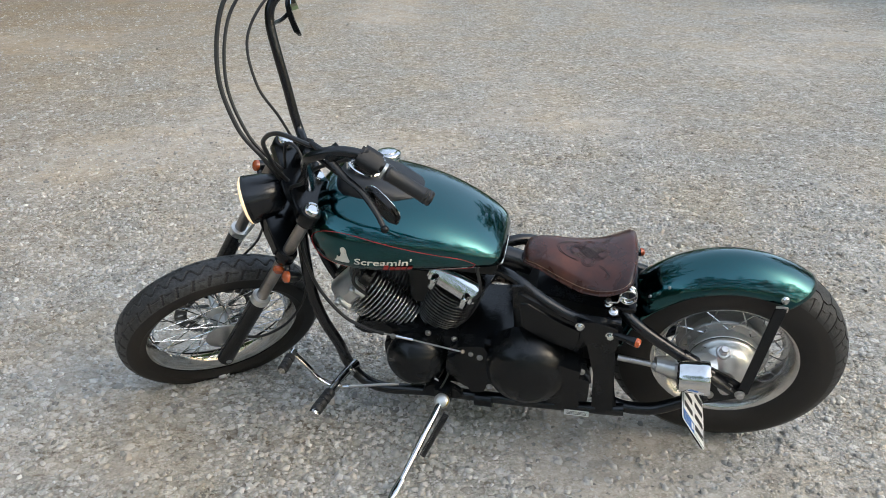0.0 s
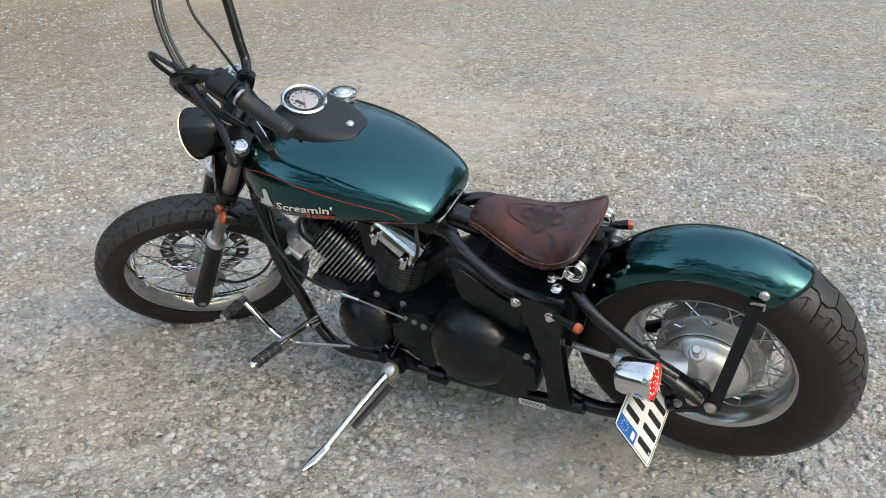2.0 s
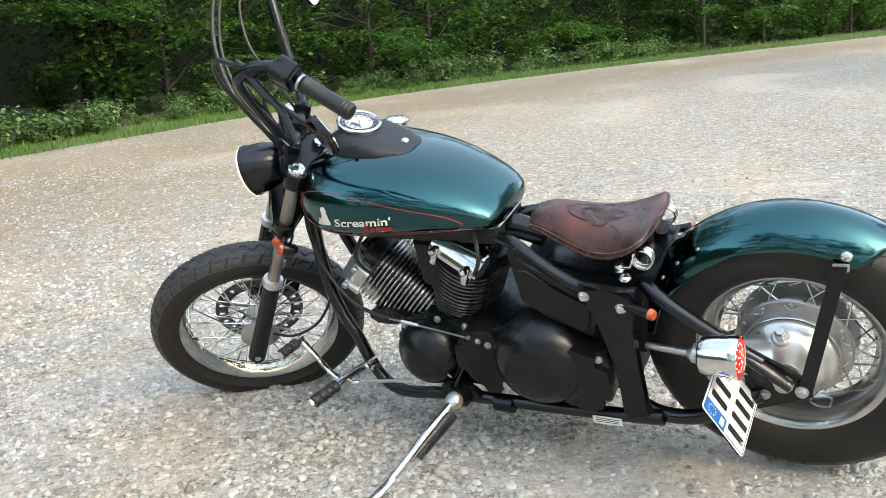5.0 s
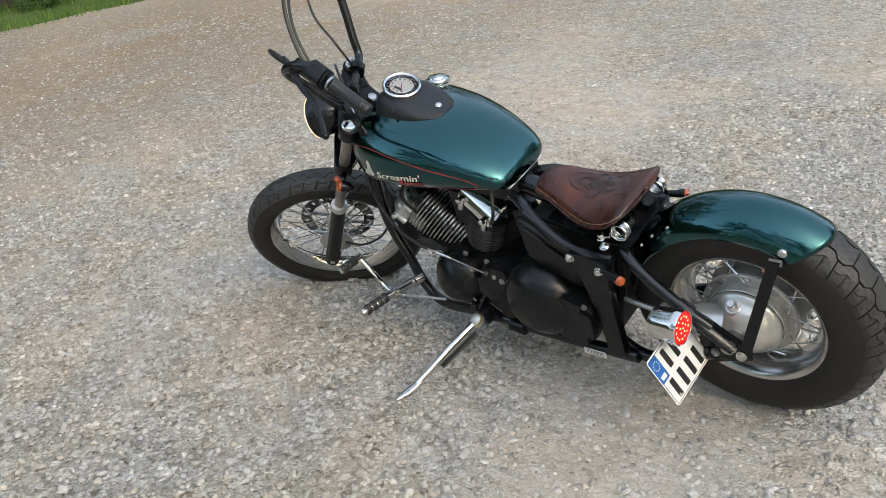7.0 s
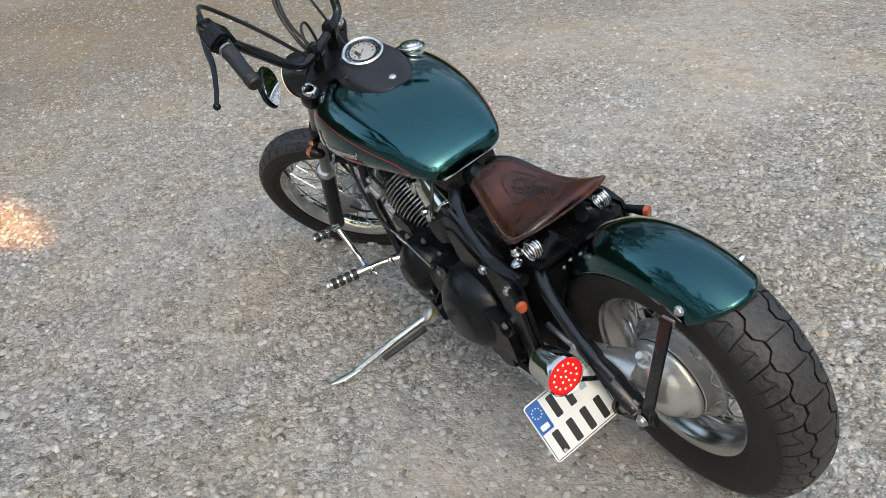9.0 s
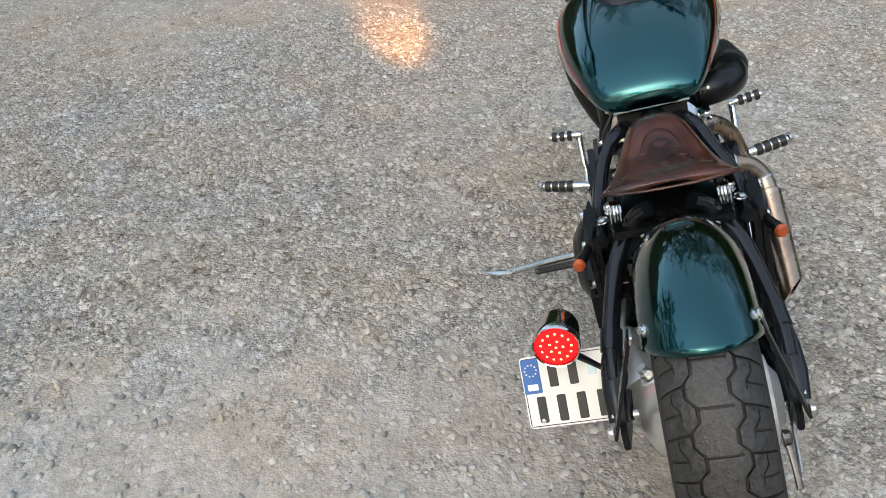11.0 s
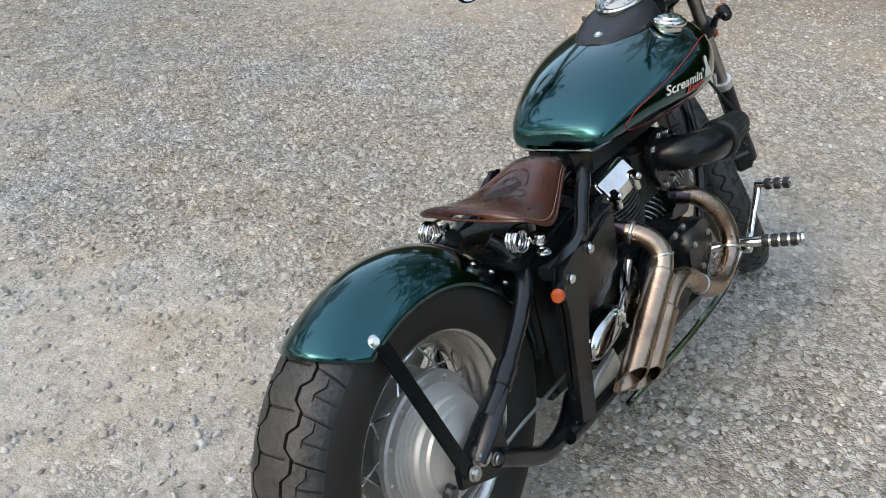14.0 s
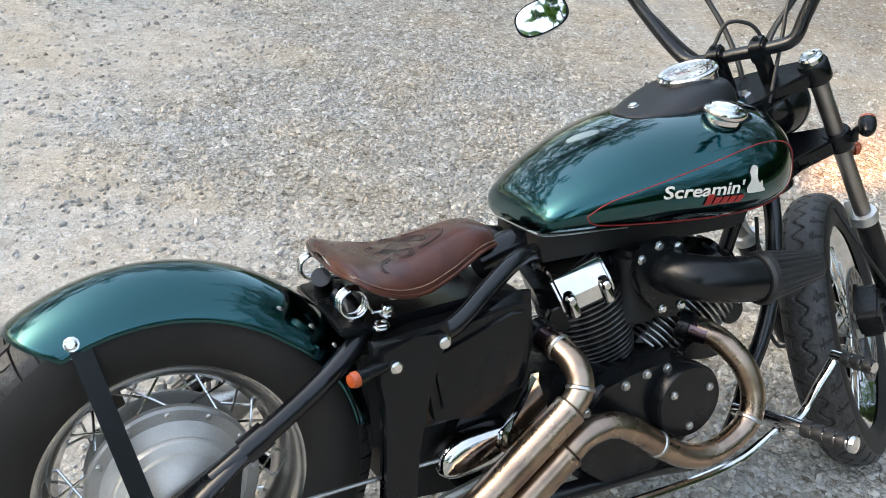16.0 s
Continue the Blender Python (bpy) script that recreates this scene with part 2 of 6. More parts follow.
    ragged.inputs[1].default_value = 0.9
    links.new(la.outputs["Fac"], ragged.inputs[2])
    smooth_sand = window(ragged.outputs[0], 0.96, 1.28)
    dust = ramp(nodes, links, noise_tex(nodes, links, co, 120.0, 5.0), [(0.30, (0.40, 0.350, 0.288)), (0.70, (0.52, 0.466, 0.398))])
    c4 = mix(smooth_sand, c3, mix(0.6, c3, dust))
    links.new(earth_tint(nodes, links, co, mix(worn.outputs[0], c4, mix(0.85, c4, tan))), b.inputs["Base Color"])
    b.inputs["Roughness"].default_value = 0.9
    b.inputs["Specular IOR Level"].default_value = 0.25
    sm = nodes.new("ShaderNodeMath")
    sm.operation = "MULTIPLY_ADD"
    links.new(small.outputs["Distance"], sm.inputs[0])
    sm.inputs[1].default_value = 0.6
    links.new(mid.outputs["Distance"], sm.inputs[2])
    s2 = nodes.new("ShaderNodeMath")
    s2.operation = "ADD"
    links.new(sm.outputs[0], s2.inputs[0])
    links.new(big.outputs["Distance"], s2.inputs[1])
    bn = nodes.new("ShaderNodeBump")
    bn.invert = True
    bn.inputs["Distance"].default_value = 0.010
    calm = nodes.new("ShaderNodeMapRange")
    links.new(smooth_sand, calm.inputs["Value"])
    calm.inputs["To Min"].default_value, calm.inputs["To Max"].default_value = 1.0, 0.4
    links.new(calm.outputs["Result"], bn.inputs["Strength"])
    links.new(s2.outputs[0], bn.inputs["Height"])
    links.new(bn.outputs["Normal"], b.inputs["Normal"])
    return m


def per_island(name, stops, rough=0.85, trans=0.0, spec=0.3, dusty=False):
    m, nt, nodes, links, b = node_mat(name)
    g = nodes.new("ShaderNodeNewGeometry")
    col = ramp(nodes, links, g.outputs["Random Per Island"], stops)
    co = nodes.new("ShaderNodeTexCoord").outputs["Object"]
    n = noise_tex(nodes, links, co, 90.0, 3.0)
    mr = nodes.new("ShaderNodeMapRange")
    links.new(n, mr.inputs["Value"])
    mr.inputs["To Min"].default_value, mr.inputs["To Max"].default_value = 0.72, 1.25
    mul = nodes.new("ShaderNodeVectorMath")
    mul.operation = "SCALE"
    links.new(col, mul.inputs[0])
    links.new(mr.outputs["Result"], mul.inputs["Scale"])
    links.new(earth_tint(nodes, links, co, mul.outputs["Vector"]) if dusty else mul.outputs["Vector"], b.inputs["Base Color"])
    b.inputs["Roughness"].default_value, b.inputs["Specular IOR Level"].default_value = rough, spec
    if trans:
        t = nodes.new("ShaderNodeBsdfTranslucent")
        links.new(mul.outputs["Vector"], t.inputs["Color"])
        ms = nodes.new("ShaderNodeMixShader")
        ms.inputs["Fac"].default_value = trans
        links.new(b.outputs["BSDF"], ms.inputs[1])
        links.new(t.outputs["BSDF"], ms.inputs[2])
        links.new(ms.outputs["Shader"], nodes["Material Output"].inputs["Surface"])
    return m


GRAVEL = gravel_ground()
STONE = per_island("loose_stones", [(0.0, (0.21, 0.198, 0.178)), (0.14, (0.33, 0.312, 0.282)), (0.3, (0.41, 0.388, 0.352)), (0.5, (0.46, 0.438, 0.400)), (0.72, (0.51, 0.486, 0.446)), (0.85, (0.46, 0.400, 0.330)), (0.96, (0.55, 0.524, 0.482)), (1.0, (0.64, 0.615, 0.57))], dusty=True)
CHIPS = per_island("small_far_stones", [(0.0, (0.28, 0.264, 0.238)), (0.2, (0.38, 0.360, 0.328)), (0.6, (0.455, 0.434, 0.398)), (0.9, (0.50, 0.476, 0.436)), (1.0, (0.56, 0.536, 0.494))], dusty=True)
LEAF = per_island("broad_leaves", [(0.0, (0.018, 0.056, 0.009)), (0.5, (0.038, 0.100, 0.015)), (0.85, (0.080, 0.172, 0.027)), (1.0, (0.145, 0.260, 0.048))], 0.45, 0.4, 0.35)
GRASS = per_island("grass_blades", [(0.0, (0.050, 0.120, 0.016)), (0.6, (0.095, 0.195, 0.028)), (1.0, (0.160, 0.240, 0.055))], 0.6, 0.3)
WEED = per_island("verge_weeds", [(0.0, (0.060, 0.125, 0.030)), (0.6, (0.120, 0.215, 0.070)), (1.0, (0.220, 0.310, 0.140))], 0.5, 0.3)
BARK = surface("bark", (0.009, 0.008, 0.006), (0.024, 0.020, 0.015), (0.8, 0.95), 0.0, 5, 40, 0.9, 30)
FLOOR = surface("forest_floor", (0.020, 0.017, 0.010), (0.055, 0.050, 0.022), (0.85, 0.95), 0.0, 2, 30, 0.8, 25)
TURF = surface("verge_turf", (0.040, 0.075, 0.016), (0.095, 0.125, 0.040), (0.85, 0.95), 0.0, 2, 40, 0.8, 35)


# ---- mesh helpers ----
def thing(name, label, category, group="", kind=""):
    return tagged(new(name), label, category, group, kind)


def part(name, bm, material, parent, label="", smooth=35, mods=None):
    """Links a bmesh as one mesh object under parent."""
    me = bpy.data.meshes.new(name)
    bmesh.ops.recalc_face_normals(bm, faces=bm.faces)
    bm.to_mesh(me)
    bm.free()
    me.materials.append(material)
    if smooth:
        me.polygons.foreach_set("use_smooth", [True] * len(me.polygons))
        me.set_sharp_from_angle(angle=radians(smooth))
    ob = new(name, me)
    ob.parent = parent
    if label:
        tagged(ob, label)
    if mods:
        mods(ob)
    return ob


def again(ob, m, parent=None):
    """One more piece on the same mesh at local matrix m."""
    o = ob.copy()
    scene.collection.objects.link(o)
    o.parent = parent or ob.parent
    o.matrix_basis = m
    return o


def smooth_path(pts, per=6):
    pts = [Vector(p) for p in pts]
    if len(pts) < 3 or per < 2:
        return pts
    ext = [2 * pts[0] - pts[1]] + pts + [2 * pts[-1] - pts[-2]]
    out = []
    for i in range(1, len(ext) - 2):
        a, b, c, d = ext[i - 1:i + 3]
        for k in range(per):
            t = k / per
            out.append(0.5 * ((2 * b) + (c - a) * t + (2 * a - 5 * b + 4 * c - d) * t * t + (3 * b - a - 3 * c + d) * t ** 3))
    out.append(pts[-1])
    return out


def add_rings(bm, rings, cap=True, closed=True):
    vs = [[bm.verts.new(p) for p in ring] for ring in rings]
    n = len(vs[0])
    for a, b in zip(vs, vs[1:]):
        for i in range(n if closed else n - 1):
            j = (i + 1) % n
            bm.faces.new((a[i], a[j], b[j], b[i]))
    if cap:
        bm.faces.new(vs[0][::-1])
        bm.faces.new(vs[-1])
    return vs


def tube(pts, r, seg=12, per=6, bm=None, flat=1.0, cap=True):
    bm = bm or bmesh.new()
    path = smooth_path(pts, per)
    rs = r if isinstance(r, (list, tuple)) else [r, r]
    rings, up = [], None
    for i, p in enumerate(path):
        d = (path[min(i + 1, len(path) - 1)] - path[max(i - 1, 0)]).normalized()
        if up is None:
            up = d.orthogonal().normalized() if abs(d.z) > 0.95 else (Vector((0, 0, 1)) - d * d.z).normalized()
        up = (up - d * up.dot(d)).normalized()
        side = d.cross(up)
        f = i / max(1, len(path) - 1) * (len(rs) - 1)
        k = min(int(f), len(rs) - 2)
        rad = rs[k] + (rs[k + 1] - rs[k]) * (f - k)
        rings.append([p + rad * (math.cos(2 * math.pi * j / seg) * side + flat * math.sin(2 * math.pi * j / seg) * up) for j in range(seg)])
    add_rings(bm, rings, cap)
    return bm


def frame_at(p, axis, spin=0.0):
    """A matrix whose z lies along axis, at p."""
    q = Vector(axis).normalized().to_track_quat("Z", "Y").to_matrix().to_4x4()
    return Matrix.Translation(p) @ q @ pose(0, 0, 0, 0, 0, spin)


def lathe(profile, m=None, seg=32, bm=None, closed=False, sx=1.0):
    """profile: (radius, height) along z of the matrix m."""
    bm = bm or bmesh.new()
    m = m or Matrix()
    rings = []
    for r, h in profile:
        rings.append([m @ Vector((max(r, 1e-5) * sx * math.cos(2 * math.pi * j / seg), max(r, 1e-5) * math.sin(2 * math.pi * j / seg), h)) for j in range(seg)])
    if closed:
        rings.append(rings[0])
    add_rings(bm, rings, not closed)
    if closed:
        bmesh.ops.remove_doubles(bm, verts=bm.verts, dist=1e-6)
    return bm


def slab(outline, z0, z1, m=None, bevel=0.0, bm=None, seg=2):
    """A plate from an outline in the x-y plane of m, between z0 and z1, with bevelled edges."""
    own = bmesh.new()
    lo = [own.verts.new((x, y, z0)) for x, y in outline]
    hi = [own.verts.new((x, y, z1)) for x, y in outline]
    n = len(outline)
    for i in range(n):
        own.faces.new((lo[i], lo[(i + 1) % n], hi[(i + 1) % n], hi[i]))
    own.faces.new(lo[::-1])
    own.faces.new(hi)
    if bevel:
        edges = [e for e in own.edges if abs(e.verts[0].co.z - e.verts[1].co.z) < 1e-6]
        bmesh.ops.bevel(own, geom=edges, offset=bevel, segments=seg, affect="EDGES", clamp_overlap=True)
    own.transform(m or Matrix())
    if bm is None:
        return own
    return join(bm, own)


def join(bm, other):
    me = bpy.data.meshes.new("tmp")
    other.to_mesh(me)
    other.free()
    bm.from_mesh(me)
    bpy.data.meshes.remove(me)
    return bm


def rounded(w, h, r, n=5):
    pts = []
    for cx, cy, a0 in ((w / 2 - r, h / 2 - r, 0), (-w / 2 + r, h / 2 - r, 90), (-w / 2 + r, -h / 2 + r, 180), (w / 2 - r, -h / 2 + r, 270)):
        for k in range(n):
            a = radians(a0 + 90 * k / (n - 1))
            pts.append((cx + r * math.cos(a), cy + r * math.sin(a)))
    return pts


def blob(pts, per=5):
    """A smooth closed outline through a few corners."""
    n, out = len(pts), []
    for i in range(n):
        a, b, c, d = [Vector(pts[(i + k) % n]) for k in (-1, 0, 1, 2)]
        for k in range(per):
            t = k / per
            v = 0.5 * (2 * b + (c - a) * t + (2 * a - 5 * b + 4 * c - d) * t * t + (3 * b - a - 3 * c + d) * t ** 3)
            out.append((v.x, v.y))
    return out


def side_plane(y):
    """Outlines given as (x, z) become plates whose thickness runs along +y from y."""
    return Matrix(((1, 0, 0, 0), (0, 0, 1, y), (0, 1, 0, 0), (0, 0, 0, 1)))


def bolt(p, axis, r=0.009, h=0.008, bm=None):
    return lathe([(r * 1.25, -0.001), (r * 1.25, 0.0015), (r, 0.002), (r, h * 0.75), (r * 0.72, h), (0, h)], frame_at(p, axis), 10, bm)


# ---- the motorcycle: x forward, y to its own near side, z up; leaning on its stand ----
bike = thing("motorcycle", "dark green custom bobber motorcycle leaning on its side stand on gravel", "motorcycle")
BIKE = pose(0.023 * S, 0.105 * S, 0.031 * S, 0, 0, 0) @ pose(0, 0, 0, 0, 0, 167.755) @ pose(0, 0, 0, -16.283, 0, 0) @ Matrix.Scale(S, 4)
bike.matrix_world = BIKE
def turned(pivot, rake, deg):
    """The steering turned by deg about an axis through pivot."""
    axis = Vector((-math.sin(radians(rake)), 0, math.cos(radians(rake))))
    return Matrix.Translation(pivot) @ Matrix.Rotation(radians(deg), 4, axis) @ Matrix.Translation(-pivot)


RAKE = radians(32)
PIVOT = Vector((0.324, 0, 0.80))
STEER = turned(PIVOT, 32, 37.5)
BARS = turned(Vector((0.31, 0, 0.80)), 30, 28)  # the bar sits a little straighter in its clamps than the fork
DOWN = Vector((math.sin(RAKE), 0, -math.cos(RAKE)))


def spart(name, bm, material, parent=bike, label="", **kw):
    """A part that turns with the fork."""
    bm.transform(STEER)
    return part(name, bm, material, parent, label, **kw)


def bpart(name, bm, material, parent=bike, label="", **kw):
    """A part that turns with the handlebar."""
    bm.transform(BARS)
    return part(name, bm, material, parent, label, **kw)


def both(make):
    make(1)
    make(-1)


# -- wheels --
def tyre_mesh(R, rim, hw, steps, across, groove):
    rm, ring = rim + 0.42 * (R - rim), []
    prof = []
    for k in range(across + 1):
        ph = -math.pi / 2 + math.pi * k / across
        prof.append((math.copysign(abs(math.sin(ph)) ** 0.82, ph) * hw, rm + (R - rm) * math.cos(ph) ** 0.9 if math.cos(ph) > 1e-6 else rm, k / across * 2 - 1))
    low = [(-hw * 0.68, rim - 0.004), (-hw * 0.86, rim + 0.012), (-hw * 0.97, rm - (rm - rim) * 0.45)]
    bm = bmesh.new()
    rings = []
    for s in range(steps):
        a = 2 * math.pi * s / steps
        pts = [(y, r) for y, r in low]
        for y, r, u in prof:
            d = groove(a, u)
            pts.append((y, r - d))
        pts += [(-y, r) for y, r in low[::-1]]
        rings.append([Vector((r * math.cos(a), y, r * math.sin(a))) for y, r in pts])
    rings.append(rings[0])
    add_rings(bm, rings, False, False)
    bmesh.ops.remove_doubles(bm, verts=bm.verts, dist=1e-6)
    return bm


def rear_tyre_mesh(R, rim, hw, periods=30):
    """Wide tyre with two zigzag grooves, cross grooves out to the shoulders and short sipes.
    The rows and columns of the mesh run along the grooves, so their walls are clean."""
    rm = rim + 0.42 * (R - rim)
    cols = [0.06, 0.12, 0.186, 0.192, 0.222, 0.228, 0.31, 0.40, 0.404, 0.422, 0.426, 0.52, 0.62, 0.70, 0.71, 0.76, 0.82, 0.88, 0.94, 0.98, 1.0]
    cols = [-c for c in cols[::-1]] + [0.0] + cols
    rows = [0.0, 0.012, 0.060, 0.072, 0.2, 0.3, 0.4, 0.5, 0.512, 0.550, 0.562, 0.68, 0.8, 0.9]

    def zig(t):
        t %= 1.0
        return 1.0 if t < 0.3 else 1.0 - (t - 0.3) * 10 if t < 0.5 else -1.0 if t < 0.8 else (t - 0.8) * 10 - 1.0

    def depth(t, v):
        av, tt = abs(v), t if v > 0 else (t + 0.5) % 1.0
        if 0.190 < av < 0.224:
            return 0.0065
        if 0.224 < av < 0.705 and 0.011 < tt < 0.061:
            return 0.0065 * (1.0 if av < 0.5 else 0.8)
        if 0.402 < av < 0.424 and 0.15 < tt < 0.6:
            return 0.003
        if 0.402 < av < 0.63 and 0.511 < tt < 0.551:
            return 0.003
        if av < 0.19 and 0.511 < t < 0.551 and v > -0.07:
            return 0.003
        return 0.0

    # the rows that both sides need, the far side half a period on
    rows = sorted({round(r, 4) for r in rows} | {round((r + 0.5) % 1.0, 4) for r in rows})
    low = [(-hw * 0.68, rim - 0.004), (-hw * 0.86, rim + 0.012), (-hw * 0.97, rm - (rm - rim) * 0.45)]
    bm = bmesh.new()
    rings, kinds = [], []
    for k in range(periods):
        for t in rows:
            line, kind = [], []
            for y, r in low:
                line.append((y, r, 0.0)), kind.append(0)
            for v in cols:
                d = depth(t, v)
                fade = max(0.0, 1.0 - max(0.0, abs(v) - 0.45) / 0.25)
                u = v + 0.055 * zig(t) * fade
                ph = u * math.pi / 2
                y = math.copysign(abs(math.sin(ph)) ** 0.82, ph) * hw
                r = rm + (R - rm) * max(0.0, math.cos(ph)) ** 0.9
                line.append((y, r - d, max(0.0, abs(v) - 0.21) * 0.07)), kind.append(0 if d > 0.001 or abs(v) > 0.72 else 2 if abs(v) < 0.69 else 1)
            for y, r in low[::-1]:
                line.append((-y, r, 0.0)), kind.append(0)
            a0 = 2 * math.pi * (k + t) / periods
            rings.append([bm.verts.new((r * math.cos(a0 + da), y, r * math.sin(a0 + da))) for y, r, da in line])
            kinds.append(kind)
    n = len(rings)
    for i in range(n):
        p, q = rings[i], rings[(i + 1) % n]
        for j in range(len(p) - 1):
            f = bm.faces.new((p[j], p[j + 1], q[j + 1], q[j]))
            f.material_index = min(kinds[i][j], kinds[i][j + 1], kinds[(i + 1) % n][j], kinds[(i + 1) % n][j + 1])
    bmesh.ops.recalc_face_normals(bm, faces=bm.faces)
    return bm


def front_groove(a, u):
    t = (a * 40 / (2 * math.pi)) % 1.0
    au = abs(u)
    if abs(u - 0.09 * math.sin(2 * math.pi * t)) < 0.032:
        return 0.003
    if 0.26 < au < 0.66 and abs(((t + au * 0.6 + (0.5 if u > 0 else 0)) % 1.0) - 0.5) < 0.08:
        return 0.003
    if abs(au - 0.34) < 0.02 and t < 0.5:
        return 0.002
    return 0.0


def rim_profile(rim, hw):
    return [(rim + 0.010, -hw), (rim + 0.011, -hw + 0.004), (rim - 0.002, -hw + 0.009), (rim - 0.012, -hw * 0.55), (rim - 0.025, -hw * 0.28), (rim - 0.029, 0),
            (rim - 0.025, hw * 0.28), (rim - 0.012, hw * 0.55), (rim - 0.002, hw - 0.009), (rim + 0.011, hw - 0.004), (rim + 0.010, hw),
            (rim + 0.003, hw - 0.001), (rim - 0.008, hw - 0.011), (rim - 0.020, hw * 0.5), (rim - 0.034, 0), (rim - 0.020, -hw * 0.5), (rim - 0.008, -hw + 0.011), (rim + 0.003, -hw + 0.001)]


def wheel(name, label, M, R, rim, hw, rim_hw, groove, steps, hub_r, hub_l, hub_y, spokes, lace):
    """M takes the wheel's own frame (axle along y) into the bike's."""
    ax = M @ Matrix.Rotation(radians(-90), 4, "X")
    w = part(name, lathe(rim_profile(rim, rim_hw), ax, 72, closed=True), CHROME if groove else RIM, bike, label, smooth=50)
    bm = tyre_mesh(R, rim, hw, steps, 56, groove) if groove else rear_tyre_mesh(R, rim, hw)
    bm.transform(M)
    t = part("tyre", bm, RUBBER, w, "black treaded tyre with dusty grooves", smooth=28)
    t.data.materials.append(TREAD)
    t.data.materials.append(SCUFF)
    inv = M.inverted()
    for p in t.data.polygons if groove else ():
        v = inv @ p.center
        rad = math.hypot(v.x, v.z)
        if rad > rim + 0.62 * (R - rim):
            ph = math.asin(min(1.0, abs(v.y) / hw) ** (1 / 0.82))
            u = math.copysign(ph / (math.pi / 2), v.y)
            if abs(u) < 0.72 and groove(math.atan2(v.z, v.x) % (2 * math.pi), u) == 0:
                p.material_index = 2 if hw < 0.07 or abs(u) < 0.26 else 1
    # spokes: laced crosswise from both hub flanges
    first = part("spoke", tube([(0, 0, 0), (0, 0, 1)], 1.0, 6, 1), CHROME, w)
    for k in range(spokes):
        sidey = hub_y if k % 2 else -hub_y
        a = 2 * math.pi * k / spokes
        lean = lace if (k // 2) % 2 else -lace
        hr = hub_l if k % 2 else hub_r
        p0 = M @ Vector((hr * math.cos(a + lean), sidey, hr * math.sin(a + lean)))
        p1 = M @ Vector(((rim - 0.028) * math.cos(a), sidey * 0.15, (rim - 0.028) * math.sin(a)))
        m = frame_at(p0, p1 - p0) @ Matrix.Diagonal((0.0021, 0.0021, (p1 - p0).length, 1))
        if k:
            again(first, m)
        else:
            first.matrix_basis = m
    return w, ax


REAR = Vector((-0.787, -0.010, 0.305))
rw, rax = wheel("rear_wheel", "wide spoked rear wheel with chrome rim", Matrix.Translation(REAR), 0.324, 0.192, 0.078, 0.062, None, 640, 0.116, 0.104, 0.037, 40, 0.46)
XU = Vector((math.cos(RAKE), 0, math.sin(RAKE)))
TOP = PIVOT + XU * 0.0654
FRONT = STEER @ Matrix.Translation(TOP + DOWN * 0.691 + XU * -0.0088 + Vector((0, 0.006, 0)))
fw, fax = wheel("front_wheel", "narrow spoked front wheel with chrome rim turned sideways", FRONT, 0.3165, 0.237, 0.052, 0.038, front_groove, 640, 0.036, 0.036, 0.034, 40, 1.15)

# rear hub: final drive case on one side, ribbed brake drum on the other
part("hub", lathe([(0.045, -0.055), (0.123, -0.048), (0.127, -0.044), (0.127, -0.034), (0.096, -0.030), (0.080, 0.0), (0.085, 0.016), (0.119, 0.020), (0.122, 0.023), (0.122, 0.029), (0.119, 0.032), (0.100, 0.034), (0.045, 0.036)], rax, 48), HUBGREY, rw, "pale grey alloy hub flange with rivets")
for k in range(12):
    a = 2 * math.pi * k / 12
    for z, s, r in ((-0.047, -1, 0.116), (0.032, 1, 0.112)):
        part("hub_rivet", bolt(rax @ Vector((r * math.cos(a), r * math.sin(a), z)), rax.to_3x3() @ Vector((0, 0, s)), 0.0045, 0.005), STEEL, rw)
prof = [(0.090, 0.030), (0.097, 0.034), (0.099, 0.040), (0.098, 0.058), (0.096, 0.060), (0.094, 0.060), (0.094, 0.063), (0.096, 0.063), (0.096, 0.068), (0.093, 0.074), (0.084, 0.080), (0.076, 0.088), (0.073, 0.096), (0.064, 0.105), (0.048, 0.115), (0.030, 0.121), (0.027, 0.124), (0, 0.125)]
part("final_drive_case", lathe(prof, rax, 56), CAST, rw, "domed polished aluminium drive case")
part("case_seam", lathe([(0.0935, 0.0601), (0.0968, 0.0604), (0.0968, 0.0626), (0.0935, 0.0629)], rax, 56, closed=True), INK, rw, "black sealed seam round the drive case")
part("pinion_housing", tube([(-0.600, 0.122, 0.345), (-0.640, 0.118, 0.338), (-0.700, 0.104, 0.325), (-0.745, 0.090, 0.315)], [0.022, 0.030, 0.046, 0.058], 24, 4, flat=0.9), CAST, rw, "tapered alloy pinion housing")
part("filler_boss", lathe([(0.020, -0.02), (0.020, 0.004), (0.017, 0.007), (0, 0.007)], frame_at((-0.776, 0.082, 0.374), (0, 0.45, 0.9)), 20), CAST, rw)
part("filler_cap", lathe([(0.013, 0), (0.013, 0.010), (0.010, 0.012), (0.010, 0.020), (0.009, 0.022), (0, 0.022)], frame_at((-0.776, 0.086, 0.382), (0, 0.45, 0.9)), 6), CAST, rw)
drum = [(0.106, -0.046)]
for k in range(4):
    drum += [(0.107 - 0.003 * k, -0.051 - 0.007 * k), (0.101 - 0.003 * k, -0.053 - 0.007 * k), (0.101 - 0.003 * k, -0.056 - 0.007 * k), (0.104 - 0.003 * k, -0.058 - 0.007 * k)]
drum += [(0.094, -0.082), (0.091, -0.086), (0.078, -0.090), (0.076, -0.096), (0.058, -0.100), (0.042, -0.112), (0.024, -0.114), (0, -0.114)]
part("brake_drum", lathe(drum, rax, 56), DRUM, rw, "grey ribbed rear brake drum")
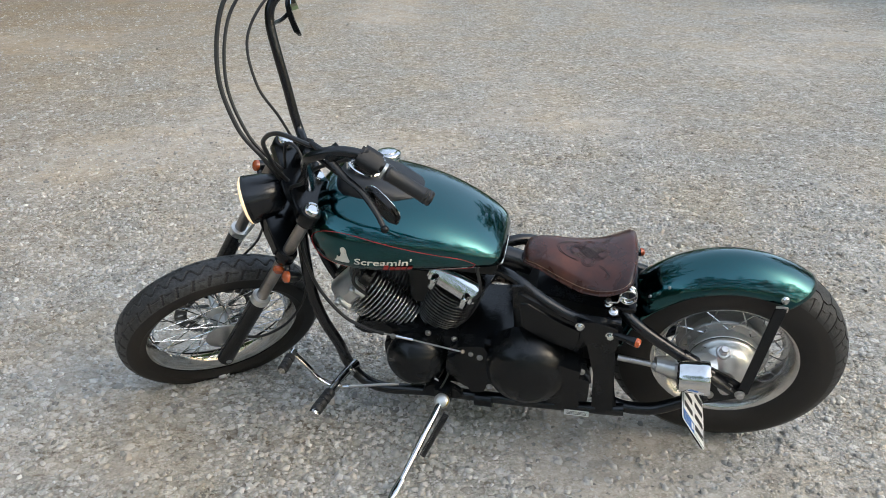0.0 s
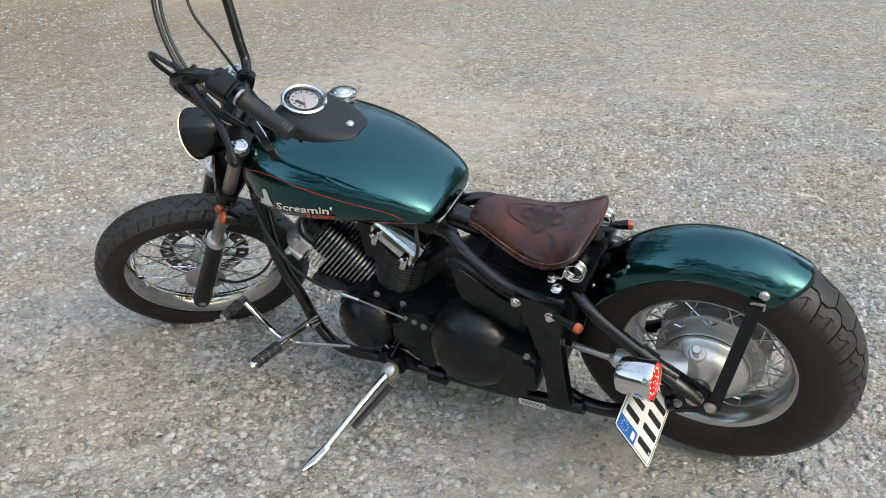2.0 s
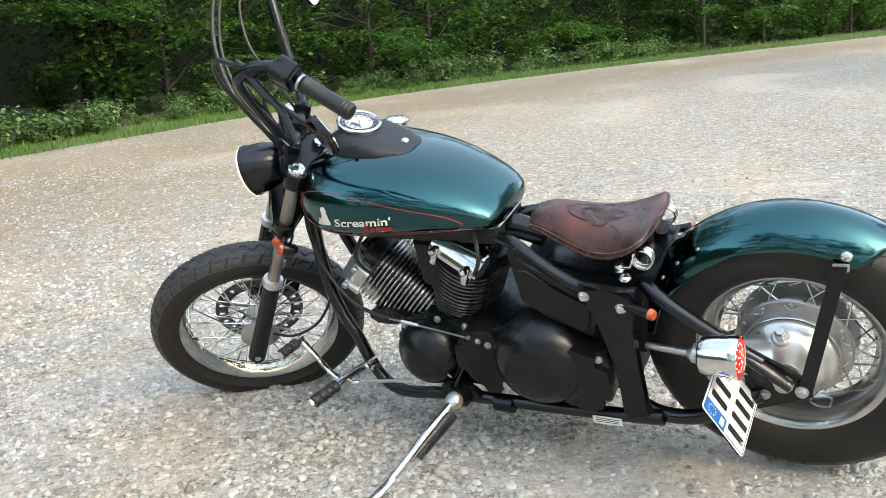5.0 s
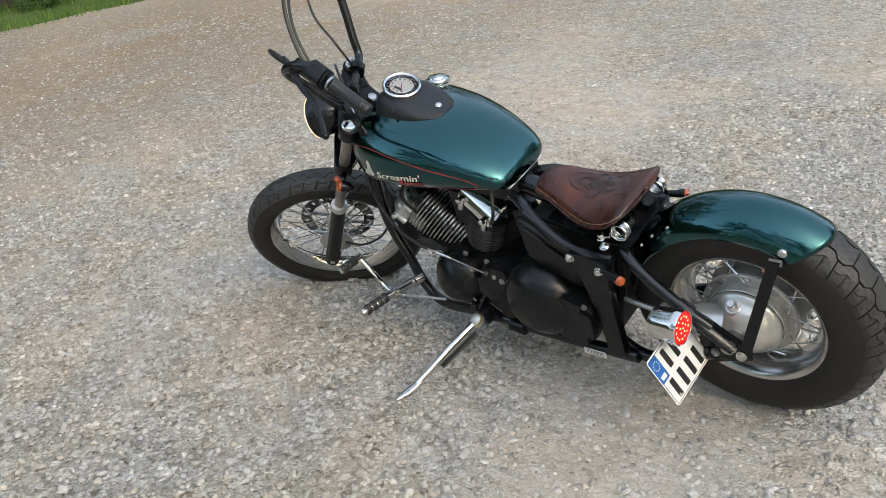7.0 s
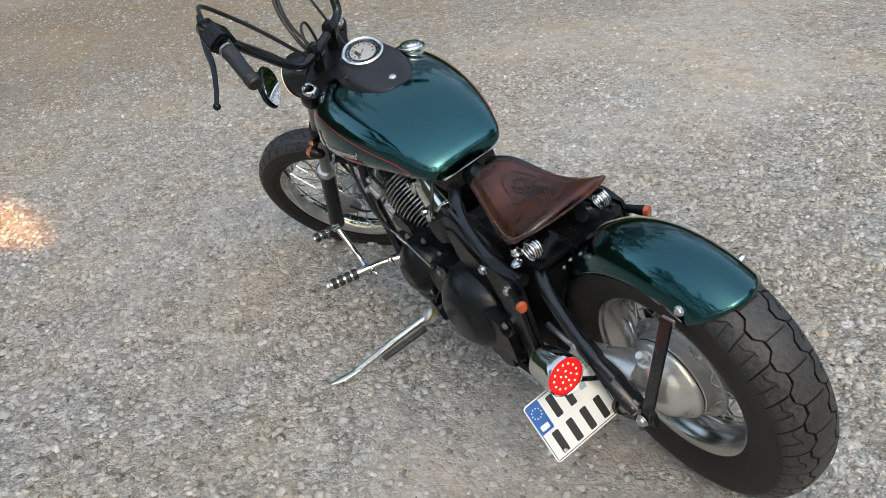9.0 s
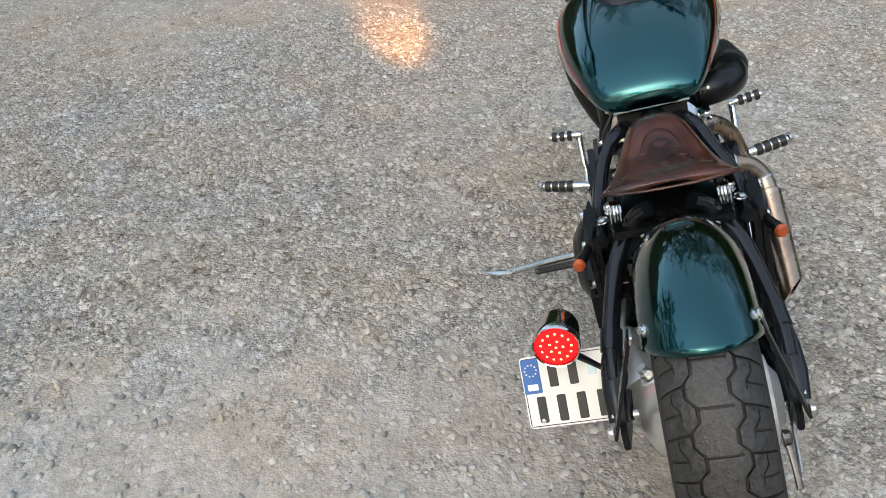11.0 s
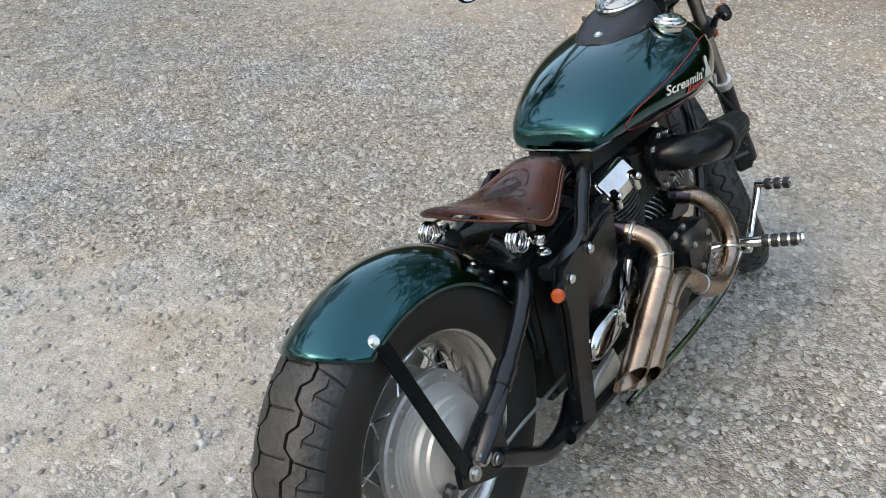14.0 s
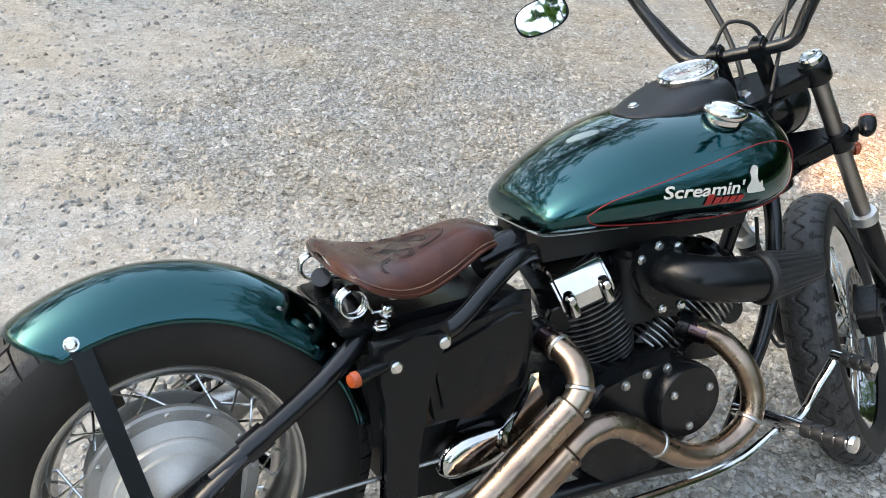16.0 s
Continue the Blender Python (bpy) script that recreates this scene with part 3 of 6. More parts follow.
ba = tube([(-0.835, -0.118, 0.250), (-0.860, -0.122, 0.225), (-0.885, -0.124, 0.190)], 0.006, 8, 3, flat=0.5)
bolt((-0.838, -0.112, 0.262), (0, -1, 0), 0.013, 0.014, ba)
part("brake_arm", ba, DISC, rw)
part("brake_rod", tube([(-0.875, -0.130, 0.215), (-0.720, -0.137, 0.266), (-0.475, -0.137, 0.280), (-0.330, -0.140, 0.286)], 0.0034, 8, 3), STEEL, bike, "thin steel brake rod")

# front hub, brake disc with holes, hub cover
part("hub", lathe([(0.020, -0.060), (0.040, -0.045), (0.042, -0.036), (0.038, -0.030), (0.024, -0.020), (0.024, 0.020), (0.038, 0.030), (0.042, 0.036), (0.040, 0.044), (0.018, 0.060)], fax, 32), CAST, fw)
part("hub_cover", lathe([(0.057, 0.046), (0.058, 0.050), (0.055, 0.055), (0.034, 0.066), (0.022, 0.078), (0.014, 0.082), (0, 0.082)], fax, 40), HUBGREY, fw, "dull conical hub cover")
disc = bmesh.new()
RADII = (0.094, 0.106, 0.121, 0.132)
grid = [[disc.verts.new(fax @ Vector((r * math.cos(2 * math.pi * k / 60), r * math.sin(2 * math.pi * k / 60), -0.054))) for r in RADII] for k in range(60)]
for k in range(60):
    for i in range(3):
        if not (i == 1 and k % 3 == 0):
            g, h = grid[k], grid[(k + 1) % 60]
            disc.faces.new((g[i], g[i + 1], h[i + 1], h[i]))


def disc_depth(ob):
    mod = ob.modifiers.new("thickness", "SOLIDIFY")
    mod.thickness, mod.offset = 0.004, 0.0


brake_disc = part("brake_disc", disc, DISC, fw, "drilled dark steel brake disc", mods=disc_depth)
for k in range(6):
    a = 2 * math.pi * k / 6
    part("disc_arm", tube([fax @ Vector((0.035 * math.cos(a), 0.035 * math.sin(a), -0.050)), fax @ Vector((0.098 * math.cos(a + 0.35), 0.098 * math.sin(a + 0.35), -0.053))], 0.010, 8, 1, flat=0.35), DISC, brake_disc)
part("valve_stem", tube([FRONT @ Vector((0.221, 0.0, 0.028)), FRONT @ Vector((0.191, 0.012, 0.024))], 0.004, 8, 1), INK, fw)

# -- fork, yokes, headlamp --
LEG = 0.124


def leg(s):
    base = TOP + Vector((0, LEG * s, 0))
    spart("fork_tube", tube([base + DOWN * 0.01, base + DOWN * 0.41], 0.0168, 20, 1), FORKSTEEL, label="bare steel fork tube")
    spart("fork_slider", lathe([(0.020, 0), (0.0245, 0.003), (0.0255, 0.012), (0.0240, 0.014), (0.0238, 0.24), (0.0255, 0.28), (0.0250, 0.325), (0.017, 0.332), (0, 0.332)], frame_at(base + DOWN * 0.385, DOWN), 24), BLACK, label="black fork slider")
    spart("slider_ring", lathe([(0.0180, -0.010), (0.0265, -0.008), (0.0272, 0.004), (0.0265, 0.014), (0.0180, 0.014)], frame_at(base + DOWN * 0.385, DOWN), 24), CAST, label="worn alloy ring on the fork slider")
    spart("fork_cap", lathe([(0.022, -0.004), (0.022, 0.008), (0.019, 0.012), (0.014, 0.013), (0.012, 0.010), (0, 0.010)], frame_at(base, -DOWN), 20), CHROME, label="chrome fork top cap")
    spart("mudguard_lug", tube([base + DOWN * 0.41 + Vector((0.0, -0.026 * s, 0)), base + DOWN * 0.36 + Vector((-0.026, -0.020 * s, 0)), base + DOWN * 0.345 + Vector((-0.030, -0.018 * s, 0.006))], 0.006, 8, 3, flat=0.6), CAST)
    # yoke clamps
    spart("yoke_clamp", lathe([(0.018, -0.022), (0.026, -0.022), (0.028, -0.018), (0.028, 0.016), (0.026, 0.020), (0.018, 0.020)], frame_at(base + DOWN * 0.024, DOWN), 24), BLACK)
    spart("yoke_clamp", lathe([(0.018, -0.020), (0.025, -0.020), (0.027, -0.016), (0.027, 0.016), (0.025, 0.020), (0.018, 0.020)], frame_at(base + DOWN * 0.185, DOWN), 24), BLACK)


both(leg)
spart("front_axle", tube([TOP + DOWN * 0.691 + Vector((0, y, 0)) for y in (-0.150, 0.150)], 0.009, 12, 1), STEEL)
# plates of the yokes, in the plane across the steering axis
def yoke(d, back, thick):
    c = TOP + DOWN * d
    m = Matrix.Translation(c) @ Matrix(((XU.x, 0, -DOWN.x), (0, 1, 0), (XU.z, 0, -DOWN.z))).to_4x4()
    out = [(0.030, -0.115), (0.034, -0.04), (0.030, 0.0), (0.034, 0.04), (0.030, 0.115), (-0.030, 0.115), (-0.052, 0.052), (-back, 0.035), (-back - 0.008, 0), (-back, -0.035), (-0.052, -0.052), (-0.030, -0.115)]
    return slab(out, -thick / 2, thick / 2, m, 0.005)
spart("top_yoke", yoke(0.024, 0.085, 0.030), BLACK, label="black top yoke")
spart("bottom_yoke", yoke(0.185, 0.085, 0.034), BLACK)
spart("steering_nut", lathe([(0.018, -0.004), (0.018, 0.010), (0.014, 0.014), (0, 0.014)], frame_at(TOP + XU * -0.063 + DOWN * 0.008, -DOWN), 6), CHROME)
part("steering_head", tube([PIVOT + DOWN * 0.03, PIVOT + DOWN * 0.22], 0.034, 24, 1), TUBE, bike)

hl = frame_at((0.522, 0, 0.772), (1, 0, -0.10)) @ Matrix.Scale(0.86, 4)
lamp = bpart("headlamp", lathe([(0.020, -0.118), (0.036, -0.114), (0.058, -0.095), (0.070, -0.060), (0.075, -0.020), (0.076, -0.008), (0.078, -0.007), (0.078, 0.001), (0.0765, 0.003), (0, 0.002)], hl, 48), TUBE, label="black bucket headlamp, switched on")
bpart("lens", lathe([(0.0765, 0.002), (0.0755, 0.008), (0.066, 0.014), (0.045, 0.019), (0.02, 0.022), (0, 0.022)], hl, 48), HEADLAMP, lamp, "glowing warm headlamp lens")
bpart("lamp_bracket", tube([(0.47, 0, 0.69), (0.45, 0, 0.66), (0.43, 0, 0.645)], 0.014, 10, 3), BLACK)


def fork_indicator(s):
    """Bullet indicator on a stalk from the lower clamp: black body, orange lens to the front."""
    base = TOP + Vector((0, LEG * s, 0)) + DOWN * 0.195
    c = base + Vector((0, 0.058 * s, 0)) - DOWN * (0.030 if s < 0 else -0.012)
    ind = spart("front_indicator", tube([base + Vector((0, 0.026 * s, 0)), base.lerp(c, 0.6), c], [0.009, 0.008, 0.007], 10, 3), BLACK, label="small black and orange indicator on the fork")
    m = frame_at(c, XU)
    spart("housing", lathe([(0.0, -0.036), (0.008, -0.034), (0.014, -0.026), (0.017, -0.010), (0.017, 0.004), (0, 0.004)], m, 20), BLACK, ind)
    spart("lens", lathe([(0.0165, 0.004), (0.016, 0.012), (0.009, 0.018), (0, 0.019)], m, 20), ORANGE, ind, "orange indicator lens")


both(fork_indicator)


def clamp_reflector(s):
    base = TOP + Vector((0, LEG * s, 0)) + DOWN * 0.215
    spart("clamp_reflector", lathe([(0.0, 0.0), (0.015, 0.0), (0.015, 0.008), (0.010, 0.013), (0, 0.014)], frame_at(base + Vector((0.014, 0.018 * s, 0)), (0.6, s, 0)), 16), ORANGE, label="small orange reflector on the fork clamp")


both(clamp_reflector)

# -- handlebar and its controls --
BAR = [(0.342, 0, 0.881), (0.344, 0.060, 0.881), (0.349, 0.104, 0.888), (0.350, 0.138, 0.926), (0.346, 0.178, 0.990), (0.343, 0.220, 1.060), (0.338, 0.258, 1.125), (0.320, 0.285, 1.165), (0.270, 0.305, 1.186), (0.212, 0.328, 1.176), (0.150, 0.373, 1.138), (0.098, 0.414, 1.102)]
bpart("handlebar", tube([(x + 0.022 * max(0.0, min(1.0, (z - 0.90) / 0.22)), -y + (0.010 if 0.92 < z < 1.08 else 0.0), z) for x, y, z in BAR[::-1]] + [(x, y, z + 0.010 * max(0.0, min(1.0, (z - 0.95) / 0.15))) for x, y, z in BAR[1:]], 0.0125, 14, 5), TUBE, label="black ape-hanger handlebar")


def side_controls(s):
    def P(x, y, z):
        return Vector((x, y * s, z + (0.010 if s > 0 else 0.0)))
    g0, g1 = P(0.176, 0.362, 1.152), P(0.094, 0.418, 1.099)
    ax = (g1 - g0).normalized()
    L = (g1 - g0).length
    prof = [(0.0165, 0.0), (0.0185, 0.004), (0.0165, 0.010), (0.0165, L * 0.80), (0.0178, L * 0.82), (0.0165, L * 0.85), (0.0178, L * 0.88), (0.0165, L * 0.91), (0.0178, L * 0.95), (0.015, L), (0, L)]
    bpart("grip", lathe(prof, frame_at(g0, ax), 24), GRIP, label="black ribbed rubber grip")
    bpart("grip_collar", lathe([(0.0135, -0.008), (0.0175, -0.008), (0.0180, -0.002), (0.0135, 0.0)], frame_at(g0 + ax * -0.002, ax), 20), STEEL)
    bm = slab(rounded(0.050, 0.056, 0.012), -0.026, 0.026, frame_at(g0 + ax * -0.044, ax, 20), 0.006)
    box = bpart("switch_box", bm, BLACK, label="black handlebar switch box")
    up = Vector((0, 0, 1))
    join_b = slab(rounded(0.012, 0.018, 0.004), 0, 0.006, frame_at(g0 + ax * -0.044 + up * 0.026 - ax * 0.004, (0.1, 0, 1)), 0.001)
    bpart("switch_button", join_b, GRIP, box)
    # lever perch and lever
    bar_at = P(0.262, 0.298, 1.180)
    bpart("lever_perch", tube([bar_at, P(0.278, 0.304, 1.178), P(0.290, 0.308, 1.172)], [0.020, 0.016, 0.012], 12, 3), BLACK)
    bpart("lever_barrel", tube([P(0.292, 0.300, 1.176), P(0.318, 0.268, 1.190)], [0.010, 0.006], 10, 2), BLACK)
    lev = tube([P(0.290, 0.306, 1.174), P(0.266, 0.345, 1.150), P(0.237, 0.380, 1.130), P(0.216, 0.425, 1.105), P(0.207, 0.456, 1.088)], [0.010, 0.0085, 0.0075, 0.0065, 0.006], 10, 5, flat=0.6)
    bmesh.ops.create_uvsphere(lev, u_segments=12, v_segments=8, radius=0.009, matrix=Matrix.Translation(P(0.206, 0.459, 1.086)))
    bpart("lever", lev, BLACK, label="black hand lever with a ball end")
    # mirror hanging below the bar
    inv = BARS.inverted()
    if s > 0:
        c, L, n = Vector((0.053, 0.293, 0.946)), Vector((-0.775, 0.486, -0.403)), Vector((-0.588, -0.790, 0.185))
        root = P(0.315, 0.288, 1.168)
    else:
        c, L, n = Vector((0.418, -0.252, 1.138)), Vector((-0.12, -0.20, -0.96)), Vector((-0.60, -0.12, -0.05))
        root = Vector((0.358, -0.258, 1.120))
    c, L, n = inv @ c, inv.to_3x3() @ L, inv.to_3x3() @ n
    L = L.normalized()
    n = (n - L * n.dot(L)).normalized()
    a = root
    bpart("mirror_stem", tube([a, a.lerp(c, 0.55) + P(0.010, 0.004, 0.0), c - L * 0.02 - n * 0.010], 0.0055, 8, 4), BLACK)
    q = Matrix.Translation(c) @ Matrix((L.cross(n), L, n)).transposed().to_4x4()
    out = []
    for k in range(28):
        t = 2 * math.pi * k / 28
        x, y = math.cos(t), math.sin(t)
        e = 2.6
        out.append((0.034 * math.copysign(abs(x) ** (2 / e), x), 0.058 * math.copysign(abs(y) ** (2 / e), y) * (1.0 if y < 0 else 0.94)))
    shell = slab(out, -0.014, 0.0, q, 0.005)
    mir = bpart("mirror", shell, BLACK, label="small oval handlebar mirror")
    bpart("mirror_glass", slab([(x * 0.92, y * 0.92) for x, y in out], 0.0005, 0.0022, q), MIRROR, mir, "mirror glass reflecting trees and sky", smooth=None)


both(side_controls)


def riser(s):
    b = Vector((0.342, 0.042 * s, 0.881))
    bpart("bar_riser", tube([b + DOWN * 0.070, b + DOWN * 0.012], 0.016, 16, 1), BLACK)
    cl = slab(rounded(0.046, 0.042, 0.012), -0.014, 0.014, frame_at(b, (0, 1, 0), 60), 0.004)
    bolt(b + Vector((-0.012, 0.0, 0.020)), (-0.3, 0, 1), 0.005, 0.006, cl)
    bpart("bar_clamp", cl, BLACK, label="black handlebar clamp")


both(riser)

CABLES = [
    ("brake_hose", 0.0060, [(0.27, -0.31, 1.19), (0.36, -0.33, 1.24), (0.46, -0.27, 1.20), (0.512, -0.160, 1.085), (0.498, -0.066, 0.976), (0.452, -0.015, 0.895), (0.42, -0.005, 0.80)]),
    ("throttle_cable", 0.0045, [(0.25, -0.32, 1.18), (0.35, -0.31, 1.23), (0.45, -0.25, 1.18), (0.497, -0.145, 1.07), (0.480, -0.060, 0.965), (0.435, -0.020, 0.88), (0.37, -0.02, 0.76)]),
    ("throttle_return_cable", 0.0038, [(0.25, -0.31, 1.17), (0.34, -0.27, 1.20), (0.42, -0.20, 1.14), (0.425, -0.125, 1.05), (0.392, -0.090, 0.965), (0.372, -0.075, 0.895), (0.34, -0.05, 0.78)]),
    ("clutch_cable", 0.0055, [(0.318, 0.268, 1.190), (0.385, 0.205, 1.185), (0.425, 0.140, 1.110), (0.430, 0.085, 1.010), (0.425, 0.045, 0.915), (0.40, 0.02, 0.82), (0.35, 0.03, 0.72)]),
    ("handlebar_wiring", 0.0040, [(0.352, 0.05, 0.905), (0.362, 0.02, 0.945), (0.385, -0.02, 0.930), (0.400, -0.03, 0.880), (0.41, -0.02, 0.80)]),
    ("switch_wiring", 0.0050, [(0.245, 0.305, 1.165), (0.318, 0.225, 1.075), (0.345, 0.165, 0.99), (0.370, 0.115, 0.915), (0.40, 0.06, 0.85), (0.40, 0.03, 0.78)]),
]
for nm, r, pts in CABLES:
    bpart(nm, tube(pts, r, 8, 8), INK, label="black control cable looping from the handlebar")
part("brake_line", tube([BARS @ Vector((0.52, -0.09, 0.55)), BARS @ Vector((0.56, -0.13, 0.44)), BARS @ Vector((0.62, -0.15, 0.36))], 0.004, 8, 5), INK, bike)
cal = slab(rounded(0.070, 0.110, 0.018), -0.024, 0.024, frame_at(TOP + DOWN * 0.60 - XU * 0.062 + Vector((0, -0.088, 0)), (0, 1, 0), 58), 0.006)
for dz in (0.02, -0.02):
    bolt(TOP + DOWN * (0.60 + dz) - XU * 0.062 + Vector((0, -0.112, 0)), (0, -1, 0), 0.009, 0.009, cal)
spart("brake_caliper", cal, CASE, label="black front brake caliper")

# -- tank --
TANK = [  # x, half width, top, bottom, height of the widest line
    (0.342, 0.040, 0.722, 0.676, 0.700), (0.336, 0.088, 0.748, 0.652, 0.697), (0.318, 0.130, 0.774, 0.630, 0.693), (0.282, 0.165, 0.797, 0.613, 0.688), (0.232, 0.187, 0.809, 0.602, 0.684),
    (0.165, 0.196, 0.810, 0.598, 0.682), (0.090, 0.192, 0.800, 0.598, 0.680), (0.020, 0.181, 0.785, 0.600, 0.678), (-0.045, 0.166, 0.764, 0.602, 0.674), (-0.105, 0.148, 0.737, 0.602, 0.666),
    (-0.152, 0.131, 0.710, 0.602, 0.656), (-0.186, 0.115, 0.685, 0.604, 0.645), (-0.205, 0.098, 0.667, 0.608, 0.637), (-0.213, 0.070, 0.652, 0.614, 0.632)]
TANK = [(0.0222 + 0.958 * x, *rest) for x, *rest in TANK]
NT, NB = 2.35, 2.3


TDENSE = []
for i, (ta, tb) in enumerate(zip(TANK, TANK[1:])):
    t0, t3 = TANK[max(i - 1, 0)], TANK[min(i + 2, len(TANK) - 1)]
    for k in range(5):
        t = k / 5
        TDENSE.append([0.5 * (2 * q1 + (q2 - q0) * t + (2 * q0 - 5 * q1 + 4 * q2 - q3) * t * t + (3 * q1 - q0 - 3 * q2 + q3) * t ** 3) for q0, q1, q2, q3 in zip(t0, ta, tb, t3)])
TDENSE.append(list(TANK[-1]))


def tank_at(x):
    for a, b in zip(TDENSE, TDENSE[1:]):
        if b[0] <= x <= a[0]:
            f = (a[0] - x) / (a[0] - b[0])
            return [p + (q - p) * f for p, q in zip(a, b)]
    return list(TANK[0] if x > 0 else TANK[-1])


def tank_side(x, z, s, off=0.0):
    """The point of the tank's side at x and height z, lifted off it by off."""
    _, w, t, b, m = tank_at(x)
    f, n = ((z - m) / (t - m), NT) if z > m else ((m - z) / (m - b), NB)
    y = w * max(0.0, 1 - min(1, f) ** n) ** (1 / n)
    _, w2, t2, b2, m2 = tank_at(x - 0.01)
    tilt = Vector((0.15, s, 0.6 * (1 if z > m else -1) * min(1, f) ** 1.5)).normalized()
    return Vector((x, s * y, z)) + tilt * off


def tank_rings():
    rings = []
    for x, w, t, b, m in TDENSE:
        ring = []
        for k in range(64):
            a = 2 * math.pi * k / 64
            c, sn = math.cos(a), math.sin(a)
            n = NT if sn >= 0 else NB
            h = (t - m) if sn >= 0 else (m - b)
            ring.append(Vector((x, w * math.copysign(abs(c) ** (2 / n), c), m + h * math.copysign(abs(sn) ** (2 / n), sn))))
        rings.append(ring)
    return rings


tb = bmesh.new()
add_rings(tb, tank_rings())
tank = part("fuel_tank", tb, GREEN, bike, "dark green metallic fuel tank with red pinstripe", smooth=60)


def tank_trim(s):
    loop = [(-0.118, 0.652), (-0.08, 0.676), (0.01, 0.705), (0.11, 0.732), (0.20, 0.750), (0.272, 0.744), (0.312, 0.712), (0.304, 0.668), (0.25, 0.640), (0.16, 0.628), (0.05, 0.626), (-0.06, 0.630), (-0.105, 0.638), (-0.118, 0.652)]
    pts = smooth_path([Vector((x, 0, z)) for x, z in loop], 8)
    part("pinstripe", tube([tank_side(p.x, p.z, s, 0.0006) for p in pts], 0.0010, 6, 1), RED, tank, "thin red pinstripe")

    def decal(name, quads, mat, label):
        for x0, z0, x1, z1, slant in quads:
            bm = bmesh.new()
            grid = [[bm.verts.new(tank_side(x0 + (x1 - x0) * i / 4 - slant * j / 3 * 1.0, z0 + (z1 - z0) * j / 3, s, 0.0022)) for j in range(4)] for i in range(5)]
            for i in range(4):
                for j in range(3):
                    bm.faces.new((grid[i][j], grid[i + 1][j], grid[i + 1][j + 1], grid[i][j + 1]))
            part(name, bm, mat, tank, label)
    d = -1 if s > 0 else 1
    # the word reads from the front on one side and from the rear on the other
    xs, z0 = (0.188, 0.671) if s > 0 else (0.002, 0.676)
    word = bpy.data.curves.new("word", "FONT")
    word.body, word.offset, word.shear, word.resolution_u = "Screamin'", 0.022, 0.15, 3
    tmp = bpy.data.objects.new("word", word)
    flat = bpy.data.meshes.new_from_object(tmp)
    bm = bmesh.new()
    bm.from_mesh(flat)
    bpy.data.objects.remove(tmp)
    bpy.data.curves.remove(word)
    bpy.data.meshes.remove(flat)
    x_lo, x_hi = min(v.co.x for v in bm.verts), max(v.co.x for v in bm.verts)
    k = 0.152 / (x_hi - x_lo)
    for v in bm.verts:
        v.co = tank_side(xs + d * (v.co.x - x_lo) * k, z0 + v.co.y * k * 0.74, s, 0.0020)
    part("lettering", bm, DECAL, tank, "cream lettering on the tank")
    # a red word that cannot be read, as slanted bars
    decal("decal_red", [(xs + d * (0.074 + 0.0150 * n), z0 - 0.017, xs + d * (0.074 + 0.0150 * n + 0.0128), z0 - (0.004 if n else -0.002), -0.006 * d) for n in range(5)], RED, "plain red slanted bar on the tank")
    # a plain seated shape, nothing drawn in it
    px = 0.217 if s > 0 else 0.176
    form = blob([(0.020, -0.012), (0.004, -0.013), (-0.012, -0.012), (-0.014, -0.004), (-0.008, 0.006), (-0.010, 0.018), (-0.004, 0.026), (0.004, 0.022), (0.003, 0.010), (0.008, 0.000), (0.012, 0.004), (0.015, -0.006)], 3)
    bm = bmesh.new()
    bm.faces.new([bm.verts.new(tank_side(px + x * 1.25, 0.688 + z * 1.2, s, 0.0020)) for x, z in form])
    bmesh.ops.triangulate(bm, faces=bm.faces)
    part("decal_shape", bm, DECAL, tank, "plain cream shape on the tank")


both(tank_trim)
lip = []
for s in (1, -1):
    run = [tank_side(x, tank_at(x)[3] + 0.007, s, 0.001) for x in (0.0, -0.035, -0.07, -0.11, -0.14, -0.158, -0.170, -0.178)]
    lip += run if s > 0 else run[::-1]
part("tank_flange", tube(lip, 0.0040, 8, 3, flat=0.6), CAST, tank, "bright seam flange under the tail of the tank")
part("tank_tunnel", slab([(0.30, -0.06), (0.30, 0.06), (-0.165, 0.075), (-0.165, -0.075)], 0.560, 0.625, None, 0.01), DARK, bike)
capm = frame_at((0.167, -0.119, 0.783), (0.03, -0.22, 1))
cap = part("fuel_cap", lathe([(0.031, 0.0), (0.031, 0.008), (0.036, 0.010), (0.038, 0.014), (0.038, 0.020), (0.036, 0.023), (0.028, 0.026), (0.026, 0.030), (0.016, 0.033), (0, 0.034)], capm, 40), CHROME, tank, "round chrome fuel cap")

# console with speedometer
cons = bmesh.new()
rings = []
for x, w, top in ((0.264, 0.040, 0.824), (0.255, 0.060, 0.838), (0.236, 0.078, 0.848), (0.195, 0.088, 0.849), (0.155, 0.089, 0.840), (0.120, 0.084, 0.825), (0.092, 0.073, 0.812), (0.068, 0.058, 0.801), (0.050, 0.045, 0.794), (0.040, 0.025, 0.789)):
    _, tw, tt, tbm, tm = tank_at(x)
    ring = []
    for k in range(17):
        u = -1 + 2 * k / 16
        y = w * u
        zt = tm + (tt - tm) * max(0.0, 1 - (abs(y) / tw) ** NT) ** (1 / NT)
        crown = zt - 0.002 + (top - zt) * max(0.0, 1 - abs(u) ** 4.5) ** 0.7
        ring.append(Vector((x, y, max(crown, zt + 0.001))))
    ring += [Vector((x, w * 0.9, tt - 0.05)), Vector((x, -w * 0.9, tt - 0.05))]
    rings.append(ring)
add_rings(cons, rings)
console = part("tank_console", cons, CONSOLE, bike, "matt black console on the tank", smooth=50)
